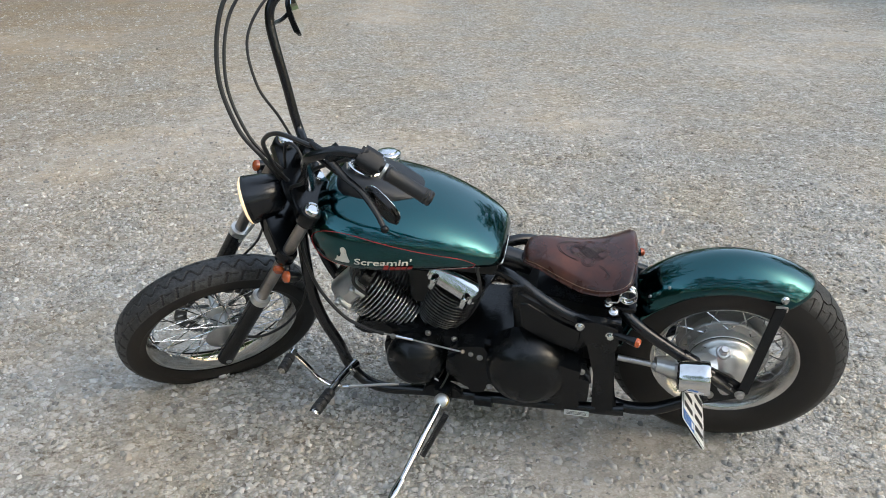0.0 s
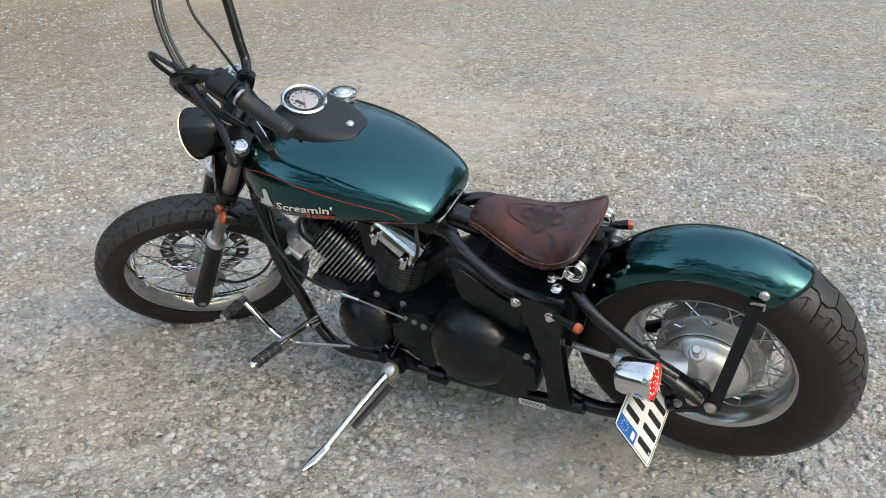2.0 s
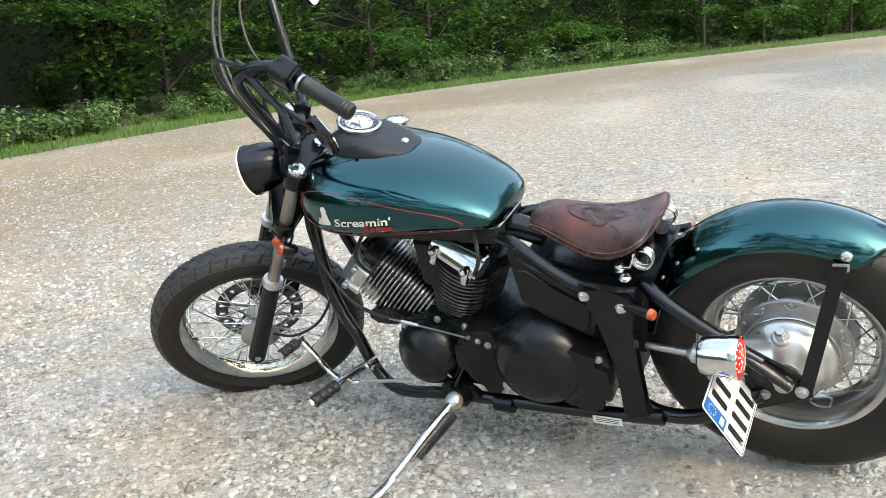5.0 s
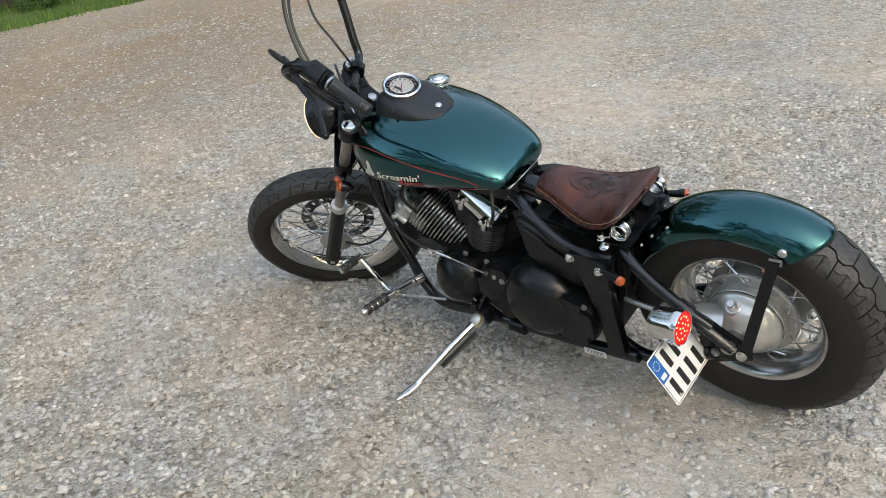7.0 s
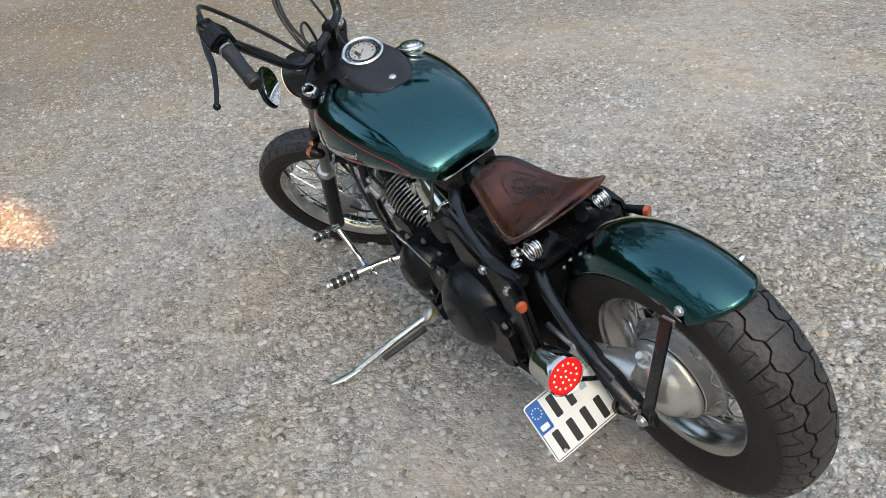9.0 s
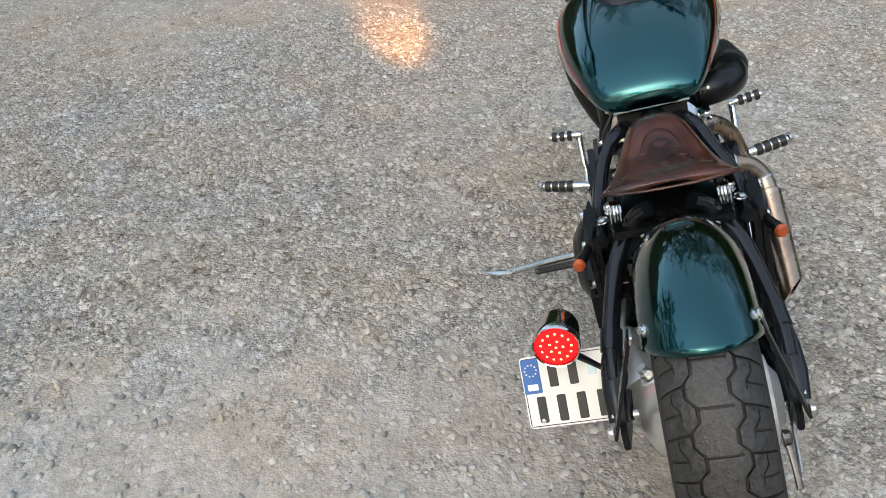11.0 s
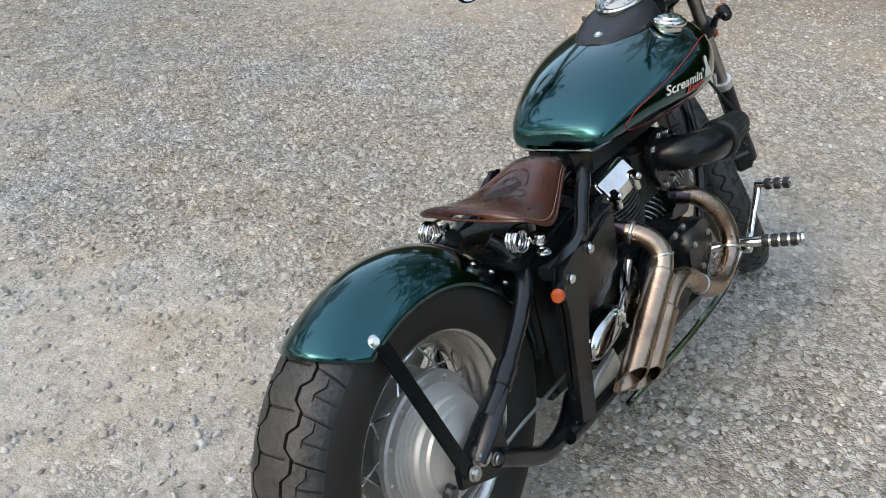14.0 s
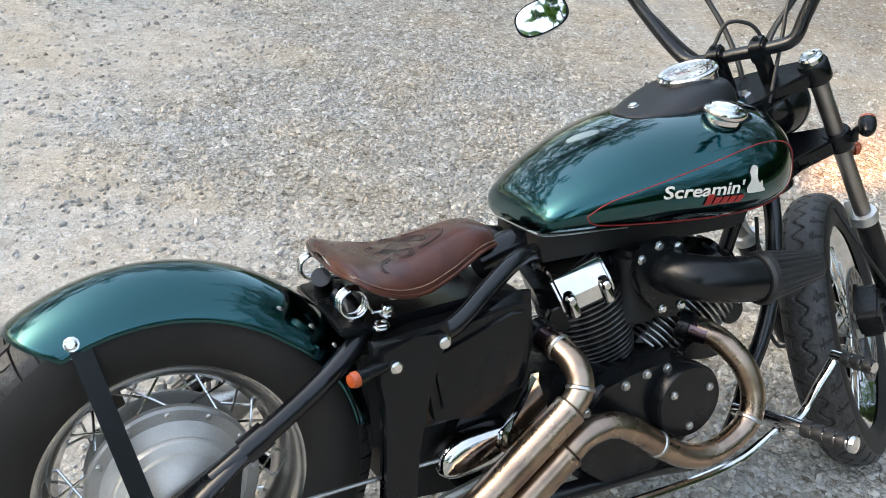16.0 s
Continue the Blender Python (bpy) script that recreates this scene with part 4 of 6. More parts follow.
part("console_bolt", bolt((0.068, 0, 0.800), (-0.3, 0, 1), 0.008, 0.006), CHROME, console)
part("trip_knob", tube([(0.165, 0.072, 0.822), (0.163, 0.086, 0.824)], 0.005, 10, 1), INK, console)
sm = frame_at((0.190, 0, 0.841), (-0.36, 0, 1))
speedo = part("speedometer", lathe([(0.052, -0.022), (0.053, 0.006), (0.055, 0.010), (0.055, 0.015), (0.051, 0.018), (0.046, 0.015), (0.044, 0.008), (0.0, 0.008)], sm, 56), CHROME, bike, "round speedometer with chrome bezel and pale dial")
part("dial", lathe([(0.0445, 0.0085), (0.0445, 0.0105), (0, 0.0105)], sm, 48), BLACK, speedo, "black outer dial ring")
part("dial_centre", lathe([(0.034, 0.0108), (0.034, 0.0118), (0, 0.0118)], sm, 48), WHITE, speedo, "white dial face with blue tint")
tk = bmesh.new()
for k in range(28):
    a = radians(-40 + 260 * k / 27 + 0)
    rr0, rr1 = (0.0365, 0.0425) if k % 3 == 0 else (0.039, 0.0425)
    slab([(rr0, -0.0006), (rr1, -0.0006), (rr1, 0.0006), (rr0, 0.0006)], 0.0107, 0.0112, sm @ Matrix.Rotation(a, 4, "Z"), bm=tk)
part("dial_marks", tk, WHITE, speedo)
tk = bmesh.new()
for k in range(10):
    a = radians(-40 + 260 * k / 9)
    slab(rounded(0.006, 0.004, 0.001, 2), 0.0120, 0.0124, sm @ Matrix.Rotation(a, 4, "Z") @ Matrix.Translation((0.028, 0, 0)), bm=tk)
slab(rounded(0.010, 0.026, 0.002, 3), 0.0120, 0.0126, sm @ Matrix.Translation((-0.016, 0, 0)), bm=tk)
part("dial_bars", tk, INK, speedo)
part("needle", slab([(-0.006, -0.0012), (0.036, -0.0005), (0.036, 0.0005), (-0.006, 0.0012)], 0.0132, 0.0142, sm @ Matrix.Rotation(radians(215), 4, "Z")), RED, speedo)
gl = bpy.data.materials.new("clear_glass")
gl.use_nodes = True
gb = gl.node_tree.nodes["Principled BSDF"]
gb.inputs["Transmission Weight"].default_value, gb.inputs["Roughness"].default_value, gb.inputs["IOR"].default_value = 1.0, 0.01, 1.45
gp = part("dial_glass", lathe([(0.045, 0.0152), (0.045, 0.0166), (0, 0.0170)], sm, 40), gl, speedo)
gp.visible_shadow = False

# -- rear mudguard --
def fender_point(deg, u, out=0.0):
    crown, edge = 0.335, 0.272 + 0.010 * max(0.0, min(1.0, (50 - deg) / 25))
    half = radians(68)
    a = abs(u) * half
    y = 0.088 * math.copysign(math.sin(a) / math.sin(half), u)
    r = edge + (crown - edge) * (math.cos(a) - math.cos(half)) / (1 - math.cos(half))
    r += out
    t = radians(deg)
    return REAR + Vector((r * math.cos(t), y, r * math.sin(t)))


fb = bmesh.new()
rings = []
NS = 30
for i in range(57):
    ring = []
    for j in range(NS + 1):
        u = -1 + 2 * j / NS
        end = 126 - 8.0 * abs(u) ** 2.2
        start = 4 + 6 * abs(u) ** 2
        ring.append(fender_point(start + (end - start) * i / 56, u))
    rings.append(ring)
add_rings(fb, rings, False, False)


def thicken(t):
    def go(ob):
        mod = ob.modifiers.new("thickness", "SOLIDIFY")
        mod.thickness, mod.offset = t, -1.0
    return go


fender = part("rear_mudguard", fb, GREEN, bike, "short dark green metallic rear mudguard", smooth=60, mods=thicken(0.004))


def fender_fixings(s):
    p = fender_point(113, 0.86 * s)
    out = (p - REAR).normalized()
    part("mudguard_bolt", bolt(p, (out.x * 0.55, s, out.z * 0.55), 0.0085, 0.008), CHROME, fender, "domed chrome bolt")
    top = Vector((-0.889, 0.094 * s, 0.560))
    bot = Vector((-0.830, 0.158 * s, 0.303))
    d = (bot - top).normalized()
    strut = slab([(-0.014, 0), (0.014, 0), (0.014, (bot - top).length), (-0.014, (bot - top).length)], -0.003, 0.003,
                 Matrix.Translation(top) @ Matrix((Vector((1, 0, 0)), d, Vector((1, 0, 0)).cross(d).normalized())).transposed().to_4x4(), 0.001)
    part("mudguard_strut", strut, BLACK, bike, "flat black mudguard strut")
    part("strut_tab", slab(rounded(0.030, 0.016, 0.003), -0.002, 0.002, frame_at((-0.891, 0.0925 * s, 0.557), (0, s, 0.2)), 0.0008), STEEL, fender)
    for x, z in ((-0.60, 0.585), (-0.555, 0.540), (-0.525, 0.495)):
        v = Vector((x, 0, z)) - REAR
        deg = math.degrees(math.atan2(v.z, v.x))
        q = fender_point(deg, 0.62 * s, 0.0005)
        part("mudguard_rivet", bolt(q, q - REAR - Vector((0, 0, 0)), 0.004, 0.003), STEEL, fender)


both(fender_fixings)

# -- frame --
part("backbone", tube([(0.30, 0, 0.70), (0.10, 0, 0.630), (-0.13, 0, 0.590), (-0.25, 0, 0.555)], 0.030, 16, 4), TUBE, bike)


def frame_side(s):
    def P(*pts):
        return [(x, y * s, z) for x, y, z in pts]
    part("frame_downtube", tube(P((0.398, 0.020, 0.625), (0.390, 0.050, 0.545), (0.378, 0.074, 0.435), (0.352, 0.088, 0.345), (0.316, 0.094, 0.262), (0.292, 0.100, 0.185), (0.245, 0.112, 0.132), (0.170, 0.128, 0.125), (0.02, 0.140, 0.150), (-0.25, 0.146, 0.158), (-0.515, 0.150, 0.170)), 0.0165, 14, 6), TUBE, bike, "black tubular frame rail")
    kk = 1.0 if s > 0 else 0.86
    part("frame_top_rail", tube(P((-0.13, 0.045 * kk, 0.570), (-0.183, 0.072 * kk, 0.580), (-0.227, 0.097 * kk, 0.575), (-0.282, 0.121 * kk, 0.548), (-0.360, 0.136, 0.510), (-0.430, 0.140, 0.498), (-0.500, 0.138, 0.497)), 0.0155, 14, 6), TUBE, bike, "black tubular seat rail")
    br = slab([(-0.382, 0.528), (-0.440, 0.520), (-0.500, 0.512), (-0.507, 0.488), (-0.488, 0.462), (-0.480, 0.420), (-0.482, 0.330), (-0.512, 0.182), (-0.440, 0.160), (-0.438, 0.330), (-0.428, 0.430), (-0.412, 0.474), (-0.378, 0.500)], -0.014, 0.012, side_plane(0.157 * s), 0.011, seg=4)
    part("frame_bracket", br, BLACK, bike, "black frame side bracket")
    for x, z in ((-0.395, 0.503), (-0.474, 0.479)):
        part("frame_bolt", bolt((x, 0.169 * s, z), (0, s, 0), 0.010, 0.010), CHROME, bike)
    # rear triangle
    up = P((-0.515, 0.040, 0.560), (-0.502, 0.066, 0.538), (-0.506, 0.094, 0.500), (-0.545, 0.116, 0.473), (-0.600, 0.130, 0.440), (-0.690, 0.146, 0.390), (-0.745, 0.147, 0.355))
    part("swingarm_upper", tube(up, 0.0165, 14, 6), TUBE, bike, "curved gloss black swingarm tube")
    lo = P((-0.440, 0.120, 0.205), (-0.520, 0.135, 0.175), (-0.610, 0.146, 0.190), (-0.700, 0.148, 0.245), (-0.745, 0.148, 0.275))
    part("swingarm_lower", tube(lo, 0.0175, 14, 6), TUBE, bike)
    pl = slab([(-0.700, 0.372), (-0.735, 0.378), (-0.800, 0.338), (-0.842, 0.312), (-0.842, 0.278), (-0.790, 0.258), (-0.735, 0.232), (-0.705, 0.250), (-0.715, 0.300)], -0.006, 0.006, side_plane(0.142 * s), 0.002)
    part("axle_knuckle", tube(P((-0.690, 0.146, 0.390), (-0.725, 0.147, 0.366), (-0.762, 0.147, 0.338), (-0.800, 0.146, 0.306)), [0.0165, 0.023, 0.026, 0.022], 14, 4, flat=0.55), TUBE, bike, "flattened black end of the swingarm")
    part("tube_sleeve", tube(P((-0.664, 0.1415, 0.4045), (-0.700, 0.1462, 0.3845)), 0.0205, 16, 1), TUBE, bike, "thick black sleeve on the swingarm tube")
    part("axle_plate", pl, BLACK, bike, "black axle plate with steel nuts")
    for x, z, r in ((-0.787, 0.309, 0.017), (-0.742, 0.345, 0.0095), (-0.750, 0.276, 0.0095), (-0.824, 0.303, 0.011)):
        part("axle_nut", bolt((x, (0.149 if x != -0.824 else 0.162) * s, z), (0, s, 0), r, r * 0.9), STEEL, bike)
    part("lower_gusset", tube(P((-0.455, 0.150, 0.170), (-0.53, 0.150, 0.176)), 0.019, 14, 1), TUBE, bike)


both(frame_side)
part("axle", tube([(-0.787, -0.15, 0.309), (-0.787, 0.15, 0.309)], 0.010, 12, 1), STEEL, bike)
part("battery_box", slab([(-0.255, 0.530), (-0.40, 0.510), (-0.470, 0.500), (-0.474, 0.400), (-0.440, 0.180), (-0.30, 0.170), (-0.21, 0.30), (-0.205, 0.52)], -0.082, 0.082, side_plane(0), 0.012), DARK, bike, "black battery box under the seat")
part("seat_pan", slab([(-0.25, -0.07), (-0.25, 0.07), (-0.50, 0.112), (-0.535, 0.112), (-0.535, -0.112), (-0.50, -0.112)], 0.512, 0.528, None, 0.004), BLACK, bike)
part("inner_mudguard", slab([(-0.455, 0.30), (-0.470, 0.47), (-0.500, 0.47), (-0.485, 0.30)], -0.085, 0.085, side_plane(0), 0.006), DARK, bike)

# side panels
def panel(s):
    if s > 0:
        out = [(-0.212, 0.585), (-0.244, 0.590), (-0.305, 0.535), (-0.365, 0.488), (-0.425, 0.476), (-0.420, 0.420), (-0.402, 0.362), (-0.300, 0.400), (-0.225, 0.455)]
    else:
        out = [(-0.215, 0.540), (-0.245, 0.542), (-0.293, 0.520), (-0.350, 0.490), (-0.420, 0.478), (-0.424, 0.420), (-0.410, 0.338), (-0.322, 0.345), (-0.225, 0.370), (-0.210, 0.450)]
    bm = slab(out, -0.02, 0.02, side_plane((0.128 if s > 0 else 0.120) * s), 0.016, seg=4)
    part("side_panel", bm, CASE, bike, "black plastic side panel")
    inner = [(x + (-0.315 - x) * 0.22, z + (0.46 - z) * 0.30) for x, z in out]
    part("panel_relief", slab(inner, -0.006, 0.006, side_plane((0.148 if s > 0 else 0.140) * s), 0.005, seg=3), CASE, bike)
    if s < 0:
        part("panel_bolt", bolt((-0.403, -0.141, 0.456), (0, -1, 0), 0.011, 0.006), CASE, bike)


both(panel)


# -- engine --
part("crankcase", slab(blob([(0.165, 0.26), (0.155, 0.33), (0.10, 0.358), (-0.05, 0.355), (-0.20, 0.375), (-0.31, 0.36), (-0.36, 0.28), (-0.33, 0.19), (-0.15, 0.172), (0.05, 0.170), (0.14, 0.195)]), -0.112, 0.112, side_plane(0), 0.014), CASE, bike, "black engine crankcase")
part("engine_mount", slab(blob([(0.255, 0.330), (0.235, 0.365), (0.16, 0.372), (0.13, 0.345), (0.18, 0.325)]), -0.10, 0.10, side_plane(0), 0.010), CASE, bike)


def cylinder(name, base, axis_deg, label, wide, edge, cap, low, yaw):
    ax = Vector((math.sin(radians(axis_deg)), 0, math.cos(radians(axis_deg))))
    base = Vector(base)
    m = Matrix.Translation(base) @ Matrix.Rotation(radians(axis_deg), 4, "Y") @ Matrix.Rotation(radians(-yaw), 4, "Z")
    cyl = part(name, lathe([(0.064, 0.0), (0.064, 0.205), (0.02, 0.21)], m, 32), CASE, bike, label)
    fin0 = None
    for k in range(15):
        h = 0.030 + k * 0.0116
        grow = 1.0 if k > 6 else 0.80 + 0.030 * k
        fm = m @ Matrix.Translation((0, 0, h)) @ Matrix.Diagonal((grow * wide, grow, 1, 1))
        if fin0 is None:
            oval = [(0.083 * math.copysign(abs(math.cos(t)) ** 0.82, math.cos(t)), 0.097 * math.copysign(abs(math.sin(t)) ** 0.82, math.sin(t))) for t in [2 * math.pi * j / 40 for j in range(40)]]
            fin0 = part("fin", slab(oval, -0.0019, 0.0019, None, 0.0009, seg=1), edge, cyl, "black cooling fin with bright edge")
            fin0.matrix_basis = fm
        else:
            again(fin0, fm)
    part("cylinder_head", slab(rounded(0.158 * (1 + wide) / 2, 0.176, 0.045, 6), 0.203, 0.246, m, 0.010), CASE, cyl, "black cylinder head")
    part("rocker_cover", slab(rounded(0.116, 0.086, 0.03, 5), 0.243, 0.272, m, 0.012, seg=3), CASE, cyl)
    for s, k, high in ((1, cap, low), (-1, cap * 0.66, 1.0)):
        half = 0.070 * k
        wall = 0.212 if high < 1 else 0.200
        cov = slab([(0.040 * s, wall), (0.098 * s, wall), (0.103 * s, wall + 0.008), (0.101 * s, 0.234), (0.078 * s, 0.262), (0.066 * s, 0.270), (0.040 * s, 0.272)], -half, half, m @ Matrix(((0, 0, 1, 0), (1, 0, 0, 0), (0, 1, 0, 0), (0, 0, 0, 1))), 0.006, seg=3)
        metal = CAST if cap < 1 and s > 0 else CHROME
        c = part("head_cover", cov, metal, cyl, "polished rocker end cover")
        for dx in (-0.047 * k, 0.047 * k):
            part("cover_bolt", lathe([(0.011, -0.010), (0.011, 0.030), (0.008, 0.036), (0, 0.036)], m @ Matrix.Translation((dx, 0.101 * s, 0.208)), 12), metal, c)
            part("cover_nut", lathe([(0.0, 0.0), (0.009, 0.0), (0.009, 0.010), (0.006, 0.014), (0, 0.014)], m @ Matrix.Translation((dx, 0.108 * s, 0.236)) @ Matrix.Rotation(radians(-90 * s), 4, "X"), 10), metal, c)
    part("exhaust_port", lathe([(0.027, 0.0), (0.027, 0.012), (0.024, 0.015), (0.02, 0.015)], m @ Matrix.Translation((-0.055 if axis_deg < 0 else 0.055, -0.070, 0.190)) @ Matrix.Rotation(radians(90), 4, "X"), 20), CASE, cyl)
    return m


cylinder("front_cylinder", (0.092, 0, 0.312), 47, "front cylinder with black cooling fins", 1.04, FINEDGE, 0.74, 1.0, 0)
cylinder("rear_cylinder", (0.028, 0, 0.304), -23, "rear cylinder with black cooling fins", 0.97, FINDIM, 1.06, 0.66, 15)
part("spark_plug_lead", tube([(-0.10, 0.11, 0.50), (-0.125, 0.115, 0.545), (-0.11, 0.08, 0.60)], 0.005, 8, 5), INK, bike)
part("spark_plug_lead", tube([(0.20, 0.10, 0.47), (0.235, 0.105, 0.53), (0.20, 0.07, 0.60)], 0.005, 8, 5), INK, bike)
part("carburettor", slab(rounded(0.10, 0.16, 0.03), 0.42, 0.56, Matrix.Translation((0.045, -0.02, 0)), 0.012), DARK, bike)


# left engine covers
def cover(name, c, prof, label="", seg=40, sx=1.0, tilt=(0, 1, 0)):
    return part(name, lathe(prof, frame_at(c, tilt), seg, sx=sx), CASE, bike, label)


cover("alternator_cover", (0.068, 0.110, 0.268), [(0.090, 0.0), (0.090, 0.020), (0.086, 0.034), (0.075, 0.050), (0.058, 0.066), (0.042, 0.076), (0.036, 0.079), (0.030, 0.080), (0, 0.080)], "round black engine cover")
part("inspection_plug", lathe([(0.017, 0), (0.017, 0.006), (0.012, 0.006), (0.012, 0.003), (0, 0.003)], frame_at((0.052, 0.163, 0.322), (-0.15, 0.8, 0.55)), 16), INK, bike)
mid = slab(blob([(-0.035, 0.335), (-0.09, 0.372), (-0.165, 0.365), (-0.19, 0.29), (-0.16, 0.205), (-0.08, 0.190), (-0.03, 0.24)]), 0, 0.052, side_plane(0.108), 0.018, seg=4)
part("gearbox_cover", mid, CASE, bike)
big = bmesh.new()
rings = []
for h, k in ((0.0, 1.0), (0.030, 1.0), (0.052, 0.97), (0.072, 0.90), (0.088, 0.80), (0.098, 0.69), (0.103, 0.61), (0.108, 0.56), (0.111, 0.50), (0.112, 0.05)):
    ring = []
    for j in range(48):
        a = 2 * math.pi * j / 48
        r = 0.118
        x, z = r * math.cos(a), r * math.sin(a)
        if x < 0:
            x *= 1.06
        ring.append(Vector((-0.254 + x * k, 0.112 + h, 0.308 + z * k * 1.0)))
    rings.append(ring)
add_rings(big, rings)
part("clutch_cover", big, CASE, bike, "large domed black engine cover", smooth=50)
part("cover_plug", lathe([(0.0165, 0), (0.0165, 0.005), (0.012, 0.005), (0.012, 0.002), (0, 0.002)], frame_at((-0.322, 0.198, 0.334), (-0.50, 0.8, 0.25)), 16), INK, bike)
ext = slab(blob([(-0.300, 0.366), (-0.385, 0.358), (-0.424, 0.336), (-0.428, 0.250), (-0.405, 0.212), (-0.300, 0.200)]), 0, 0.082, side_plane(0.110), 0.030, seg=5)
part("drive_cover", ext, CASE, bike, "black drive shaft cover")
for x, z, y in ((-0.10, 0.345, 0.158), (-0.125, 0.335, 0.160), (-0.408, 0.342, 0.178), (-0.15, 0.22, 0.160), (0.012, 0.225, 0.136), (0.11, 0.225, 0.136), (0.135, 0.338, 0.116), (-0.412, 0.236, 0.178), (0.03, 0.366, 0.116), (-0.045, 0.352, 0.116)):
    part("cover_bolt", bolt((x, y, z), (0, 1, 0), 0.0075, 0.007), STEEL, bike)
part("clutch_cable_lower", tube([(0.385, 0.060, 0.655), (0.372, 0.090, 0.590), (0.335, 0.118, 0.500), (0.270, 0.135, 0.420), (0.205, 0.145, 0.390), (0.150, 0.149, 0.378)], 0.0050, 8, 6), INK, bike, "black clutch cable along the engine")
part("gear_linkage", tube([(0.150, 0.149, 0.378), (0.10, 0.150, 0.372), (-0.075, 0.165, 0.355)], 0.0024, 8, 3), STEEL, bike, "thin steel clutch wire")
part("speedometer_cable", tube([STEER @ Vector(q) for q in ((0.690, 0.085, 0.262), (0.630, 0.098, 0.240), (0.545, 0.100, 0.268), (0.475, 0.090, 0.350), (0.440, 0.070, 0.450), (0.430, 0.050, 0.560))], 0.0042, 8, 8), INK, bike, "black cable from the front hub")
part("cable_arm", tube([(-0.06, 0.150, 0.330), (-0.078, 0.165, 0.356)], 0.006, 8, 1), CASE, bike)
part("linkage_joint", tube([(0.115, 0.149, 0.3735), (0.065, 0.152, 0.369)], 0.0055, 10, 1), CHROME, bike)
part("gear_rod", tube([(0.285, 0.215, 0.205), (0.20, 0.205, 0.215), (0.115, 0.180, 0.208)], 0.0042, 8, 4), STEEL, bike)
part("frame_label", slab(rounded(0.070, 0.022, 0.002, 3), 0, 0.001, Matrix(((1, 0, 0, -0.400), (0, 0, 1, 0.1675), (0, 1, 0, 0.158), (0, 0, 0, 1)))), WHITE, bike, "small white label on the frame tube")
lb = bmesh.new()
for z in (0.163, 0.158, 0.153):
    slab(rounded(0.056, 0.0018, 0.0004, 2), 0.0010, 0.0013, Matrix(((1, 0, 0, -0.400), (0, 0, 1, 0.1675), (0, 1, 0, z), (0, 0, 0, 1))), bm=lb)
part("label_bars", lb, INK, bike)
part("chrome_strip", slab([(-0.428, 0.330), (-0.436, 0.328), (-0.452, 0.225), (-0.440, 0.218)], 0, 0.006, side_plane(0.140), 0.001), CHROME, bike)

# right engine covers
rc = slab(blob([(0.150, 0.290), (0.120, 0.355), (0.040, 0.372), (-0.050, 0.360), (-0.140, 0.325), (-0.160, 0.250), (-0.120, 0.175), (0.030, 0.165), (0.120, 0.205)], 3), -0.045, 0, side_plane(-0.118), 0.018, seg=3)
part("crankcase_cover", rc, CASE, bike, "black engine side cover")
pc = part("round_cover", lathe([(0.070, 0.0), (0.070, 0.022), (0.066, 0.028), (0.030, 0.030), (0, 0.030)], frame_at((0.082, -0.160, 0.298), (0, -1, 0)), 40), CASE, bike, "round flat black cover with three bolts")
for a in (90, 210, 330):
    part("cover_bolt", bolt((0.082 + 0.046 * math.cos(radians(a - 60)), -0.190, 0.298 + 0.046 * math.sin(radians(a - 60))), (0, -1, 0), 0.0065, 0.005), STEEL, pc)
for x, z in ((0.125, 0.342), (0.045, 0.362), (-0.045, 0.348), (-0.125, 0.315), (-0.14, 0.24), (0.0, 0.36)):
    part("cover_bolt", bolt((x, -0.163, z), (0, -1, 0), 0.0075, 0.007), STEEL, bike)

# air intake on the far side
plate = part("intake_plate", slab(blob([(0.105, 0.45), (0.115, 0.52), (0.094, 0.580), (0.040, 0.592), (-0.005, 0.572), (-0.014, 0.525), (0.020, 0.480), (0.062, 0.440)], 3), -0.018, 0, side_plane(-0.112), 0.008), CASE, bike, "black intake plate with bolts")
for x, z in ((0.078, 0.574), (0.094, 0.462), (0.052, 0.462), (0.000, 0.560), (0.035, 0.580)):
    part("plate_bolt", bolt((x, -0.131, z), (0, -1, 0), 0.007, 0.006), CHROME, plate)
part("intake_elbow", tube([(0.060, -0.10, 0.530), (0.064, -0.150, 0.531), (0.086, -0.184, 0.530), (0.128, -0.199, 0.525), (0.196, -0.202, 0.517)], 0.040, 28, 6), BLACK, bike, "black air intake elbow")
cone = bmesh.new()
rings = []
cm = frame_at((0.192, -0.202, 0.517), (1, 0, 0.02))
for h, r in ((0, 0.044), (0.006, 0.048), (0.018, 0.048), (0.024, 0.046), (0.135, 0.030), (0.145, 0.026)):
    rings.append([cm @ Vector(((r - (0.004 if (j % 4 > 1 and 0.02 < h < 0.135) else 0)) * math.cos(2 * math.pi * j / 96), (r - (0.004 if (j % 4 > 1 and 0.02 < h < 0.135) else 0)) * math.sin(2 * math.pi * j / 96), h)) for j in range(96)])
add_rings(cone, rings)
part("air_filter", cone, GRIP, bike, "ribbed black cone air filter", smooth=20)

